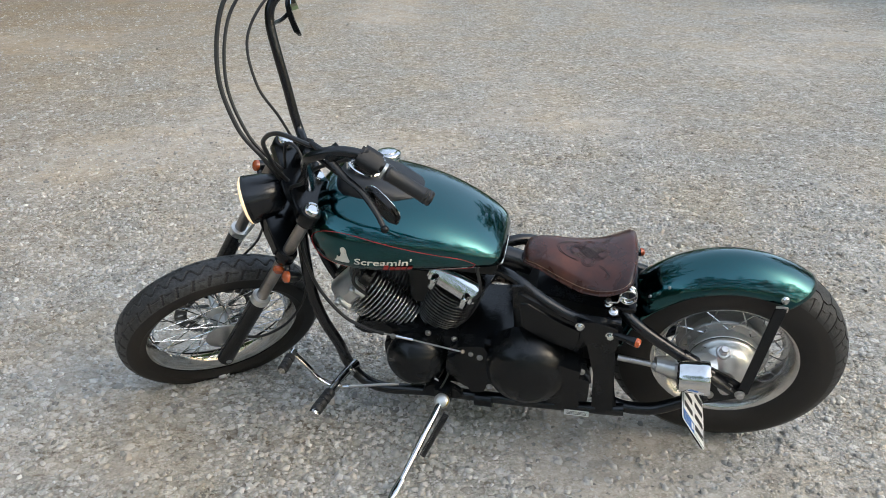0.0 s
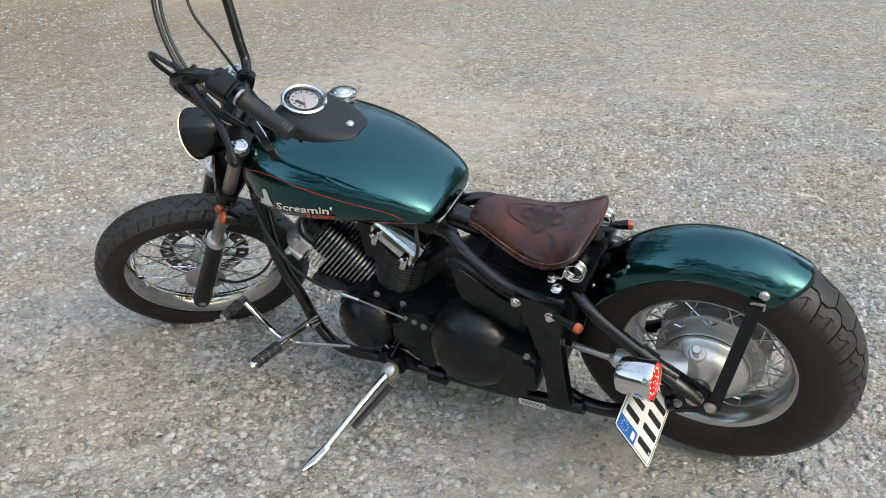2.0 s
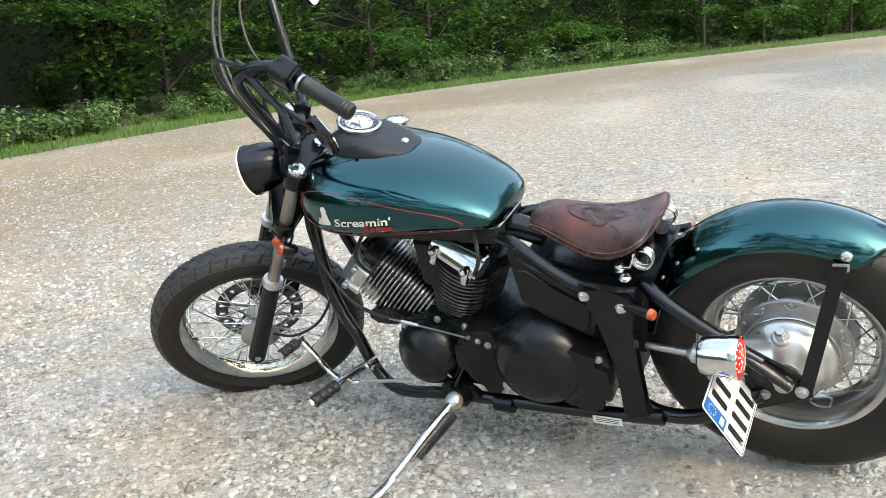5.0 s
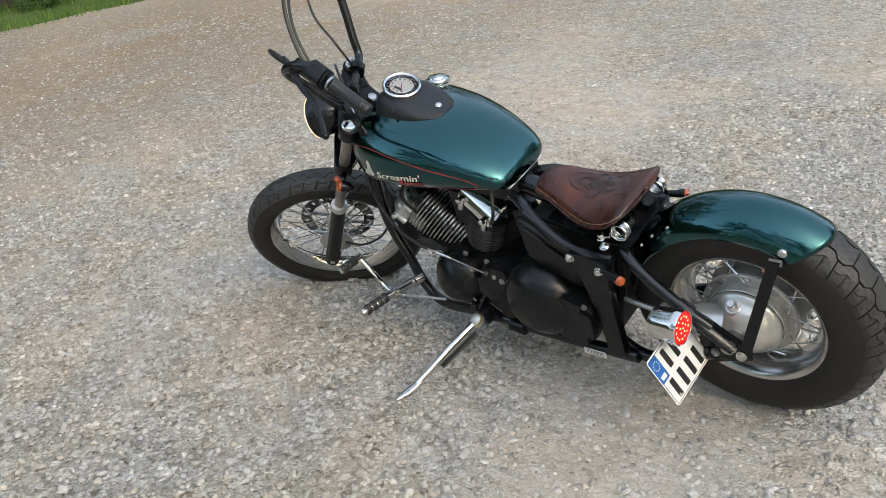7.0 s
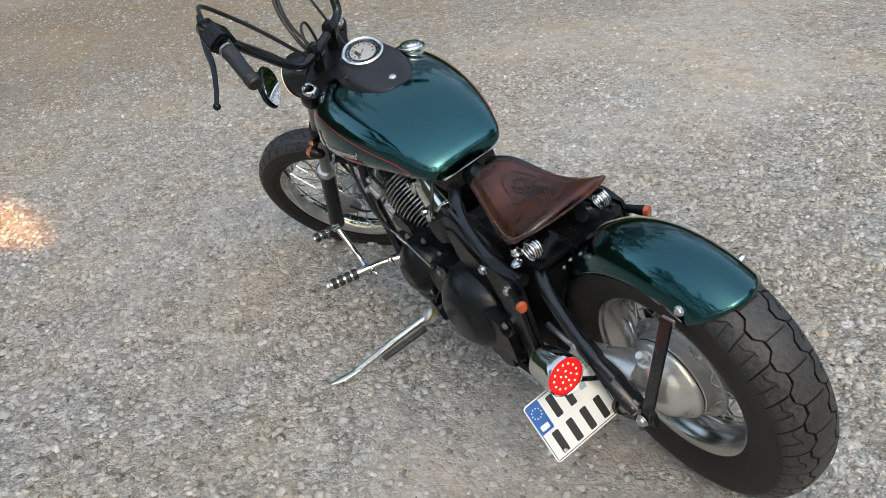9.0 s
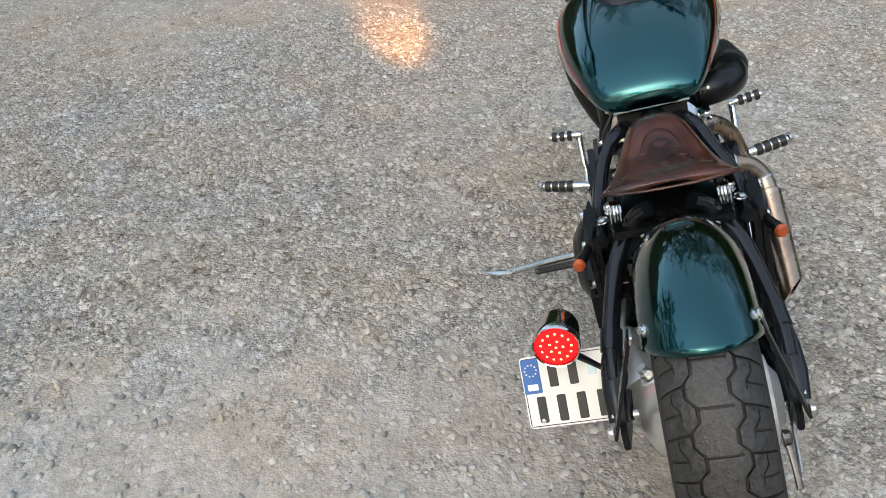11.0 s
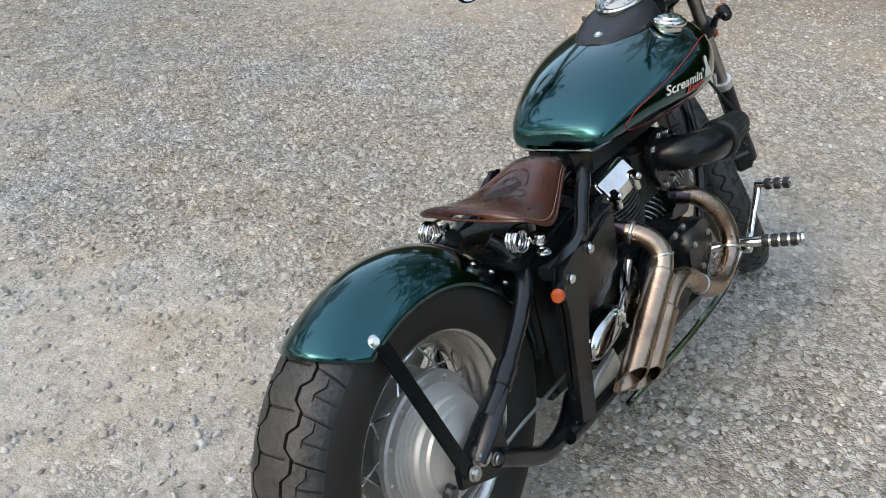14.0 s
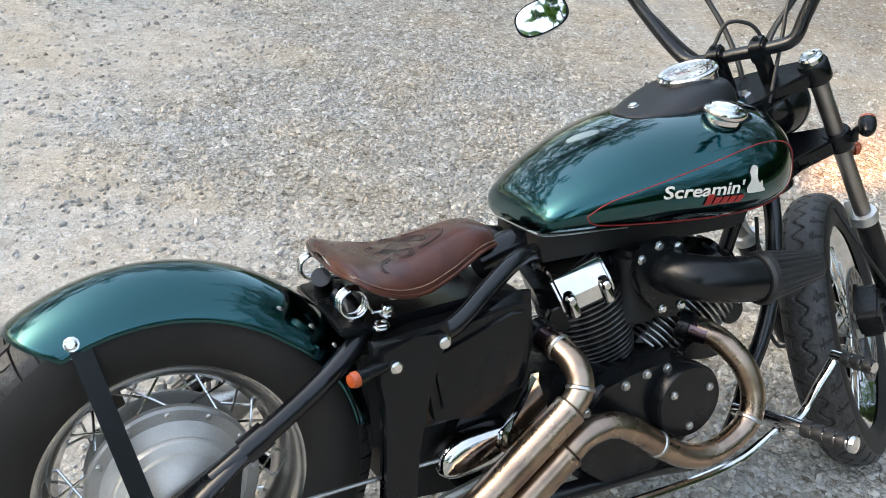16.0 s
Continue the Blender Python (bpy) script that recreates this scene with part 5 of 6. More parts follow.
# exhausts
def exhaust(name, pts, tail, r, label):
    ex = part(name, tube(pts, r, 24, 8), PIPE, bike, label)
    a, b = Vector(tail[0]), Vector(tail[1])
    d = (b - a).normalized()
    m = frame_at(a, d)
    L = (b - a).length
    cut = Vector((0.0, 0.0, 1.0))
    bm = bmesh.new()
    rings = []
    for rad, e in ((r, -0.006), (r + 0.006, -0.001), (r + 0.006, 0.006), (r + 0.005, 0.009), (r + 0.005, L), (r + 0.002, L), (r + 0.002, L - 0.12)):
        ring = []
        for j in range(28):
            p = m @ Vector((rad * math.cos(2 * math.pi * j / 28), rad * math.sin(2 * math.pi * j / 28), e))
            if e >= L * 0.9:
                p += d * ((p - b).y * 1.1)
            ring.append(p)
        rings.append(ring)
    add_rings(bm, rings)
    part("tailpipe", bm, PIPE, ex, "slash-cut bronze tailpipe")
    part("blued_end", tube([pts[0], Vector(pts[0]).lerp(Vector(pts[1]), 0.8)], r + 0.0012, 24, 2), PIPE_BLUE, ex, "heat-blued pipe end")
    part("pipe_clamp", lathe([(r + 0.001, -0.012), (r + 0.006, -0.010), (r + 0.006, 0.010), (r + 0.001, 0.012)], frame_at(pts[0], Vector(pts[1]) - Vector(pts[0])), 24), CASE, ex)
    for k in (len(pts) // 3, 2 * len(pts) // 3):
        part("weld_ring", lathe([(r, -0.004), (r + 0.0022, -0.002), (r + 0.0022, 0.002), (r, 0.004)], frame_at(pts[k], Vector(pts[min(k + 1, len(pts) - 1)]) - Vector(pts[k - 1])), 24), STEEL, ex)


exhaust("exhaust_pipe", [(-0.182, -0.100, 0.446), (-0.174, -0.148, 0.440), (-0.166, -0.186, 0.421), (-0.170, -0.207, 0.390), (-0.192, -0.213, 0.362)], ((-0.192, -0.213, 0.362), (-0.376, -0.214, 0.220)), 0.0225, "bronze heat-tinted rear exhaust pipe")
exhaust("exhaust_pipe", [(0.140, -0.095, 0.402), (0.172, -0.140, 0.390), (0.204, -0.178, 0.348), (0.220, -0.198, 0.295), (0.208, -0.208, 0.245), (0.163, -0.212, 0.213), (0.105, -0.214, 0.201), (0.050, -0.214, 0.214), (-0.010, -0.214, 0.252), (-0.060, -0.214, 0.290), (-0.110, -0.214, 0.314), (-0.160, -0.214, 0.308), (-0.195, -0.214, 0.284)], ((-0.195, -0.214, 0.284), (-0.318, -0.216, 0.189)), 0.0225, "bronze heat-tinted front exhaust pipe")
# chrome gearbox cover and shiny cast parts behind the pipes
gcv = bmesh.new()
rings = []
for h, k in ((0, 1.0), (0.020, 1.0), (0.032, 0.9), (0.036, 0.7), (0.037, 0.1)):
    rings.append([Vector((-0.322 + 0.072 * k * math.copysign(abs(math.cos(a)) ** 0.7, math.cos(a)), -0.120 - h, 0.284 + 0.034 * k * math.copysign(abs(math.sin(a)) ** 0.7, math.sin(a)) + 0.012 * math.cos(a))) for a in [2 * math.pi * j / 32 for j in range(32)]])
add_rings(gcv, rings)
part("chrome_cover", gcv, CHROME, bike, "oval chrome gearbox cover", smooth=50)
part("chrome_guard", slab([(-0.222, 0.412), (-0.236, 0.412), (-0.246, 0.360), (-0.288, 0.322), (-0.292, 0.288), (-0.268, 0.268), (-0.208, 0.312), (-0.198, 0.338), (-0.216, 0.356)], -0.020, 0, side_plane(-0.150), 0.007), CHROME, bike, "bent chrome guard")
part("pivot_casting", slab([(-0.300, 0.235), (-0.385, 0.215), (-0.425, 0.190), (-0.420, 0.165), (-0.330, 0.160), (-0.280, 0.190)], -0.02, 0, side_plane(-0.128), 0.006), CAST, bike)

# -- foot controls --
def controls(s):
    def P(x, y, z):
        return (x, y * s, z)
    tip = P(0.318, 0.345, 0.232)
    root = P(0.262, 0.118, 0.205)
    part("peg_mount", tube([root, P(0.280, 0.165, 0.214), P(0.290, 0.215, 0.222)], [0.016, 0.012, 0.011], 14, 4), CHROME, bike, "chrome forward-control mount")
    a, b = Vector(P(0.290, 0.215, 0.222)), Vector(tip)
    peg = part("foot_peg", tube([a, b], 0.0125, 16, 1), CHROME, bike, "chrome foot peg with black rubber rings")
    d = (b - a).normalized()
    L = (b - a).length
    for k in range(4):
        c = a + d * (L * (0.36 + 0.165 * k))
        part("rubber_ring", lathe([(0.008, -0.0085), (0.0160, -0.0080), (0.0172, 0), (0.0160, 0.0080), (0.008, 0.0085)], frame_at(c, d), 18), GRIP, peg)
    part("peg_end", lathe([(0.014, -0.006), (0.0162, -0.002), (0.0150, 0.005), (0, 0.007)], frame_at(b, d), 18), CHROME, peg)
    j = P(0.300, 0.215, 0.205)
    lever = part("pedal_arm" if s < 0 else "gear_lever", tube([j, P(0.345, 0.212, 0.230), P(0.368, 0.215, 0.275), P(0.405, 0.216, 0.330)], [0.011, 0.0085, 0.0085, 0.010], 12, 5, flat=0.6), CHROME, bike, "bent steel foot lever")
    a, b = Vector(P(0.405, 0.210, 0.332)), Vector(P(0.410, 0.298, 0.340))
    tp = part("toe_peg", tube([a, b], 0.0105, 14, 1), CHROME, lever, "small toe peg with rubber rings")
    d = (b - a).normalized()
    for k in range(3):
        part("rubber_ring", lathe([(0.006, -0.0075), (0.0140, -0.0070), (0.0150, 0), (0.0140, 0.0070), (0.006, 0.0075)], frame_at(a + d * (0.032 + 0.022 * k), d), 16), GRIP, tp)
    part("lever_joint", lathe([(0.013, -0.012), (0.015, -0.008), (0.015, 0.008), (0.013, 0.012), (0, 0.013)], frame_at(j, (0, s, 0)), 16), CHROME, bike)


both(controls)
part("side_bar", tube([(0.285, -0.205, 0.200), (0.18, -0.200, 0.150), (-0.05, -0.195, 0.135), (-0.36, -0.185, 0.140)], 0.008, 10, 5), CHROME, bike, "long chrome rod along the frame")

# small brackets, wires and joints round the left control and the stand
part("stand_wire", tube([(0.03, 0.135, 0.195), (0.005, 0.165, 0.185), (-0.015, 0.170, 0.215), (-0.03, 0.150, 0.245)], 0.0028, 8, 6), INK, bike, "thin black switch wire above the stand")
part("stand_wire", tube([(0.055, 0.140, 0.225), (0.020, 0.160, 0.235), (-0.002, 0.168, 0.228)], 0.0022, 8, 6), STEEL, bike)
part("stand_bracket", slab(blob([(0.045, 0.150), (0.040, 0.190), (0.005, 0.205), (-0.045, 0.195), (-0.070, 0.165), (-0.030, 0.145)], 3), -0.010, 0.010, side_plane(0.150), 0.004), BLACK, bike)
part("rail_clip", tube([(-0.105, 0.150, 0.150), (-0.155, 0.152, 0.152)], 0.0215, 14, 1), BLACK, bike)
for x, y, z, r in ((0.283, 0.190, 0.214, 0.010), (0.300, 0.232, 0.212, 0.008), (0.270, 0.150, 0.208, 0.012)):
    part("control_joint", lathe([(r * 0.8, -r * 1.2), (r, -r * 0.8), (r, r * 0.8), (r * 0.8, r * 1.2), (0, r * 1.25)], frame_at((x, y, z), (0.3, 0.2, 1)), 14), CHROME, bike)
part("link_clevis", tube([(0.285, 0.215, 0.205), (0.255, 0.212, 0.209)], 0.0065, 10, 1), CHROME, bike)

# -- side stand --
top, tip = Vector((-0.018, 0.205, 0.185)), Vector((0.068, 0.523, 0.128))
knee = Vector((0.049, 0.447, 0.127))
part("stand_lug", slab(rounded(0.050, 0.060, 0.012), -0.012, 0.012, frame_at((-0.012, 0.165, 0.172), (0.2, 1, -0.1)), 0.004), BLACK, bike)
part("stand_pivot", lathe([(0.019, -0.012), (0.021, -0.008), (0.021, 0.010), (0.017, 0.014), (0.009, 0.016), (0, 0.016)], frame_at(top, (0.2, 0.5, 0.8)), 20), CAST, bike)
leg_pts = [top, top.lerp(knee, 0.4) + Vector((0, 0, 0.003)), top.lerp(knee, 0.8), knee]
stand = part("side_stand", tube(leg_pts, [0.0105, 0.0100, 0.0092, 0.0090], 14, 4), CHROME, bike, "chrome side stand resting on gravel")
part("stand_foot", tube([knee.lerp(top, 0.06), knee, knee.lerp(tip, 0.5) + Vector((0, 0, -0.003)), tip], [0.0088, 0.0105, 0.0125, 0.0050], 14, 4, flat=0.55), CHROME, stand, "flattened chrome foot of the stand")
part("paint_mark", lathe([(0.0208, 0.001), (0.0211, 0.002), (0.0211, 0.007), (0.0208, 0.008)], frame_at(top, (0.2, 0.5, 0.8)), 20), surface("yellow_paint_mark", (0.34, 0.24, 0.03), (0.50, 0.38, 0.06), (0.4, 0.6), 0.0, 30, 300, 0.05), stand, "yellow paint round the stand pivot")
sp = []
a, b = top + Vector((-0.028, 0.012, -0.006)), top.lerp(knee, 0.72) + Vector((-0.020, 0, -0.006))
d = (b - a).normalized()
o1 = d.orthogonal().normalized()
o2 = d.cross(o1)
for k in range(26 * 8 + 1):
    f = k / (26 * 8)
    an = 2 * math.pi * k / 8
    sp.append(a.lerp(b, 0.15 + 0.8 * f) + 0.008 * (math.cos(an) * o1 + math.sin(an) * o2))
part("stand_spring", tube(sp, 0.0019, 5, 1), INK, stand, "black coil spring")

# -- saddle --
def eased(pts, f, w=0.05):
    """A table read with rounded corners."""
    xs, ys = zip(*pts)
    return float(np.mean(np.interp([max(0.0, min(1.0, f + k * w)) for k in (-1.0, -0.5, 0.0, 0.5, 1.0)], xs, ys)))


def saddle_half(f):
    """Half width at f from nose (0) to rear (1)."""
    round_nose = min(1.0, math.sqrt(max(0.0, 1 - (1 - min(1.0, f / 0.12)) ** 2)) + 0.16)
    round_tail = min(1.0, math.sqrt(max(0.0, 1 - (1 - min(1.0, (1 - f) / 0.10)) ** 2)) * 0.65 + 0.35)
    return round_nose * round_tail * eased([(0.0, 0.048), (0.12, 0.060), (0.35, 0.084), (0.55, 0.107), (0.72, 0.124), (0.88, 0.131), (1.0, 0.126)], f, 0.08)


def saddle_top(f):
    return eased([(0.0, 0.618), (0.07, 0.632), (0.18, 0.635), (0.40, 0.619), (0.60, 0.606), (0.80, 0.608), (0.94, 0.619), (1.0, 0.624)], f, 0.08)


SX0, SX1 = -0.227, -0.526


def seat_at(f, u, lift=0.0):
    w = saddle_half(f)
    x = SX0 + (SX1 - SX0) * f
    # the skirt falls at the flanks; the rear edge lies nearly level
    d = eased([(0.0, 0.016), (0.15, 0.036), (0.32, 0.047), (0.52, 0.048), (0.72, 0.038), (0.9, 0.022), (1.0, 0.008)], f, 0.06)
    drop = d * (0.15 * u * u + 0.85 * abs(u) ** 4.5)
    edge = 0.020 * max(0.0, (0.05 - f) / 0.05) ** 2 + 0.006 * max(0.0, (f - 0.95) / 0.05) ** 2
    return Vector((x, w * u - 0.008 * f, saddle_top(f) - drop - edge + lift))


sb = bmesh.new()
rings = []
FS = [0, 0.0015, 0.004, 0.008, 0.013, 0.02, 0.028, 0.038, 0.05] + [0.07 + 0.03 * k for k in range(30)] + [0.965, 0.975, 0.984, 0.991, 0.996, 0.999, 1.0]
for f in FS:
    up = [seat_at(f, -1 + 2 * k / 24) for k in range(25)]
    dn = [seat_at(f, 1 - 2 * k / 24) - Vector((0, 0, (0.012 - 0.007 * abs(1 - 2 * k / 24) ** 4) * (1 - 0.6 * max(0, (f - 0.9) / 0.1)))) for k in range(25)]
    rings.append(up + dn)
add_rings(sb, rings)
seat = part("saddle", sb, LEATHER, bike, "dark brown tooled leather solo saddle with stitched edge", smooth=60)
edge = []
for s in (1, -1):
    fs = [0.0, 0.02, 0.05, 0.1] + [0.15 + 0.05 * k for k in range(16)] + [0.95, 0.98, 1.0]
    edge += [seat_at(f, 0.985 * s) + Vector((0, 0.0006 * s, -0.004)) for f in (fs if s > 0 else fs[::-1])]
edge.append(edge[0])
part("edge_piping", tube(edge, 0.0034, 8, 2), LEATHER, seat, "rolled leather edge")
st = bmesh.new()
for s in (1, -1):
    for k in range(74):
        f0, f1 = 0.03 + 0.93 * k / 74, 0.03 + 0.93 * (k + 0.6) / 74
        tube([seat_at(f0, 0.95 * s, 0.0004), seat_at(f1, 0.95 * s, 0.0004)], 0.0008, 5, 1, bm=st)
tagged(part("stitching", st, STITCH, seat), "pale stitched seam", kind="stuff")
tool = bmesh.new()
def ornament(points, per=8):
    """A tooled line through (length, side) points in metres from the middle of the seat."""
    pts = smooth_path([Vector((x, y, 0)) for x, y in points], per)
    out = []
    for p in pts:
        f = max(0.03, min(0.97, 0.58 - p.x / 0.308))
        out.append(seat_at(f, max(-0.88, min(0.88, p.y / saddle_half(f))), 0.0002))
    tube(out, 0.0009, 6, 1, bm=tool)


# an interlaced knot: crossing double bands in the middle, loops round them, and horns towards the nose and corners
for o in (-0.021, -0.016, -0.010, -0.003, 0.003, 0.010, 0.016, 0.021):
    h = 0.030 - abs(o) * 0.45
    ornament([(o - h, -h), (o, 0.0), (o + h, h)], 4)
    ornament([(o - h, h), (o, 0.0), (o + h, -h)], 4)
for r in (0.012, 0.017):
    for cx, cy in ((0.036, 0.0), (-0.036, 0.0), (0.0, 0.036), (0.0, -0.036)):
        a0 = math.atan2(-cy, -cx)
        ornament([(cx + r * math.cos(a0 + 0.9 + 4.48 * n / 10), cy + r * math.sin(a0 + 0.9 + 4.48 * n / 10)) for n in range(11)], 4)
for sg in (1, -1):
    for o in (0.0, 0.006):
        ornament([(0.088 - o, 0.000), (0.076 - o, 0.020 * sg), (0.052 - o, 0.032 * sg), (0.026, (0.040 - o) * sg)])
        ornament([(-0.030, (0.044 + o) * sg), (-0.050, (0.060 + o) * sg), (-0.056 - o, 0.082 * sg), (-0.050 - o, 0.092 * sg)])
part("tooled_pattern", tool, surface("pressed_leather_line", (0.008, 0.0030, 0.0022), (0.020, 0.0066, 0.0044), (0.3, 0.45), 0.0, 20, 300, 0.1), seat, "interlaced pattern pressed into the leather")


def seat_spring(s):
    c = Vector((-0.512, 0.098 * s, 0.562))
    pts = []
    for k in range(4 * 16 + 1):
        a = 2 * math.pi * k / 16
        pts.append(c + Vector((0.021 * math.cos(a), s * (-0.012 + 0.024 * k / 64), 0.021 * math.sin(a))))
    pts = [Vector((-0.440, 0.098 * s - 0.012 * s, 0.572)), Vector((-0.480, 0.086 * s, 0.580))] + pts[4:] + [Vector((-0.485, 0.112 * s, 0.546)), Vector((-0.462, 0.112 * s, 0.548))]
    part("seat_spring", tube(pts, 0.0026, 8, 2), CHROME, bike, "chrome hairpin seat spring")
    part("spring_bolt", bolt((-0.462, 0.112 * s, 0.540), (0, 0.2 * s, 1), 0.010, 0.016), CHROME, bike)
    part("spring_bolt", bolt((-0.478, 0.128 * s, 0.528), (0, 0.2 * s, 1), 0.011, 0.008), CHROME, bike)
    part("seat_stud", tube([(-0.440, 0.086 * s, 0.552), (-0.440, 0.086 * s, 0.566)], 0.0065, 10, 1), STEEL, bike)


both(seat_spring)


# -- rear indicators --
def rear_indicator(s):
    base, end = Vector((-0.486, 0.165 * s, 0.482)), Vector((-0.540, 0.184 * s, 0.480))
    ind = part("rear_indicator", lathe([(0.0, -0.07), (0.009, -0.07), (0.010, -0.025), (0.0118, -0.010), (0.0125, 0.0), (0, 0.0)], frame_at(end, end - base), 18), BLACK, bike, "small rear indicator with orange lens")
    part("lens", lathe([(0.0125, 0.0), (0.0125, 0.006), (0.010, 0.011), (0, 0.013)], frame_at(end, end - base), 18), ORANGE, ind, "orange lens")


both(rear_indicator)

# -- tail lamp and number plate on the side mount --
TL = Vector((-0.713, 0.237, 0.431))
tm = frame_at(TL, (-1, 0.02, 0.05))
tail = part("tail_lamp", lathe([(0, -0.066), (0.028, -0.065), (0.036, -0.060), (0.040, -0.048), (0.042, -0.010), (0.0435, -0.004), (0.0440, 0.012), (0.0425, 0.0145), (0.0405, 0.013), (0.0400, 0.003), (0, 0.002)], tm, 40), CHROME, bike, "round chrome tail lamp with lit red lens")
part("lens", lathe([(0.0395, 0.002), (0.0395, 0.008), (0.037, 0.011), (0.016, 0.013), (0, 0.0135)], tm, 36), REDLENS, tail, "glowing red lens")
for k in range(19):
    if k < 1:
        r, a = 0, 0
    elif k < 6:
        r, a = 0.0125, (k - 1) * 72
    else:
        r, a = 0.0275, (k - 6) * 360 / 13
    part("led", lathe([(0.0023, -0.002), (0.0023, 0.0003), (0.0015, 0.0006), (0, 0.0006)], tm @ Matrix.Translation((r * math.cos(radians(a)), r * math.sin(radians(a)), 0.0133 - 2.0 * r * r)), 8), LED, tail)
o = Vector((-0.701, 0.2365, 0.315))
ey = Vector((0, -1, 0))
ez = Vector((0.067, 0.0, 0.118)).normalized()
pm = Matrix.Translation(o) @ Matrix((ey, ez, ey.cross(ez))).transposed().to_4x4()
plate = part("number_plate", slab(rounded(0.176, 0.137, 0.008, 4), -0.0012, 0.0012, pm, 0.0006), WHITE, bike, "white number plate with blue band and plain black bars")
part("plate_band", slab(rounded(0.034, 0.066, 0.003, 3), 0.0013, 0.0017, pm @ Matrix.Translation((-0.069, 0.031, 0))), BLUE, plate, "blue band")
for x, y, w in ((-0.028, 0.032, 0.026), (0.010, 0.032, 0.026), (-0.058, -0.034, 0.026), (-0.020, -0.034, 0.026), (0.018, -0.034, 0.026), (0.056, -0.034, 0.026)):
    part("plate_bar", slab(rounded(w * 0.66, 0.050, 0.002, 2), 0.0013, 0.0018, pm @ Matrix.Translation((x, y, 0))), INK, plate, "plain black bar")
part("band_bars", slab(rounded(0.020, 0.012, 0.001, 2), 0.0018, 0.0022, pm @ Matrix.Translation((-0.069, 0.010, 0))), WHITE, plate)
for k in range(10):
    a = 2 * math.pi * k / 10
    part("band_dot", lathe([(0.0017, 0.0016), (0.0017, 0.0020), (0, 0.0020)], pm @ Matrix.Translation((-0.069 + 0.011 * math.cos(a), 0.042 + 0.011 * math.sin(a), 0)), 8), DECAL, plate)
edge = bmesh.new()
for w, h, x, y in ((0.166, 0.0016, 0, 0.0645), (0.166, 0.0016, 0, -0.0645), (0.0016, 0.128, 0.0845, 0), (0.0016, 0.128, -0.0845, 0)):
    slab(rounded(w, h, 0.0007, 2), 0.0013, 0.0016, pm @ Matrix.Translation((x, y, 0)), bm=edge)
for x, y in ((-0.060, -0.055), (0.074, 0.054), (0.070, -0.056)):
    part("plate_screw", lathe([(0.0045, 0.0013), (0.0045, 0.0028), (0.003, 0.0036), (0, 0.0036)], pm @ Matrix.Translation((x, y, 0)), 12), STEEL, plate)
part("plate_seal", slab(rounded(0.016, 0.020, 0.001, 2), 0.0013, 0.0016, pm @ Matrix.Translation((0.046, 0.030, 0))), surface("pale_blue_seal", (0.30, 0.42, 0.50), (0.40, 0.52, 0.58), (0.2, 0.4), 0.5, 60, 300, 0.0), plate, "pale blue seal on the plate")
part("plate_border", edge, INK, plate)
part("plate_backing", slab(rounded(0.172, 0.133, 0.008, 4), -0.006, -0.0016, pm, 0.001), BLACK, plate)
part("lamp_mount", tube([(-0.690, 0.150, 0.330), (-0.680, 0.185, 0.350), (-0.672, 0.230, 0.385), (-0.668, 0.236, 0.425)], 0.009, 10, 4, flat=0.6), BLACK, bike)
part("mount_rod", tube([(-0.500, 0.118, 0.350), (-0.590, 0.125, 0.345)], 0.0085, 14, 1), STEEL, bike, "short steel rod")
part("rod_cone", lathe([(0.008, 0), (0.012, 0.005), (0.024, 0.045), (0.026, 0.060), (0, 0.062)], frame_at((-0.590, 0.125, 0.345), (-1, 0.05, -0.1)), 24), CAST, bike)

# light of the headlamp on the gravel
beam = new("headlamp_beam", bpy.data.lights.new("headlamp_beam", "SPOT"))
beam.data.energy, beam.data.spot_size, beam.data.spot_blend, beam.data.shadow_soft_size, beam.data.color = 300, radians(20.5), 1.0, 0.05, (1.0, 0.42, 0.14)
hp = BIKE @ BARS @ Vector((0.575, 0, 0.760))
beam.matrix_world = look(hp, (-2.60, -0.61, 0)) @ Matrix.Rotation(radians(-38), 4, "Z") @ Matrix.Diagonal((0.52, 1.05, 1.0, 1.0))

# ---- ground ----
def edge_dist(x, y):
    """Metres past the road's edge, along the verge curve (positive: in the verge)."""
    best, side = 1e9, -1.0
    for a, b in zip(VERGE, VERGE[1:]):
        d = Vector((b[0] - a[0], b[1] - a[1]))
        v = Vector((x - a[0], y - a[1]))
        t = max(0.0, min(1.0, v.dot(d) / d.length_squared))
        q = (v - d * t).length
        if q < best:
            best, side = q, d.x * v.y - d.y * v.x
    return best if side > 0 else -best


VERGE = [(x * S, y * S) for x, y in ((-16, -40), (-12.0, -14), (-10.5, -4), (-9.35, 2.5), (-8.75, 7.2), (-7.95, 11.7), (-6.6, 15.6), (-4.6, 19.3), (-1.0, 24.0), (5.0, 30.0), (18, 42), (60, 75))]


def hills(x, y):
    return 0.010 * noise.noise(Vector((x * 0.8, y * 0.8, 0.3))) + 0.004 * noise.noise(Vector((x * 3.1, y * 3.1, 1.7)))


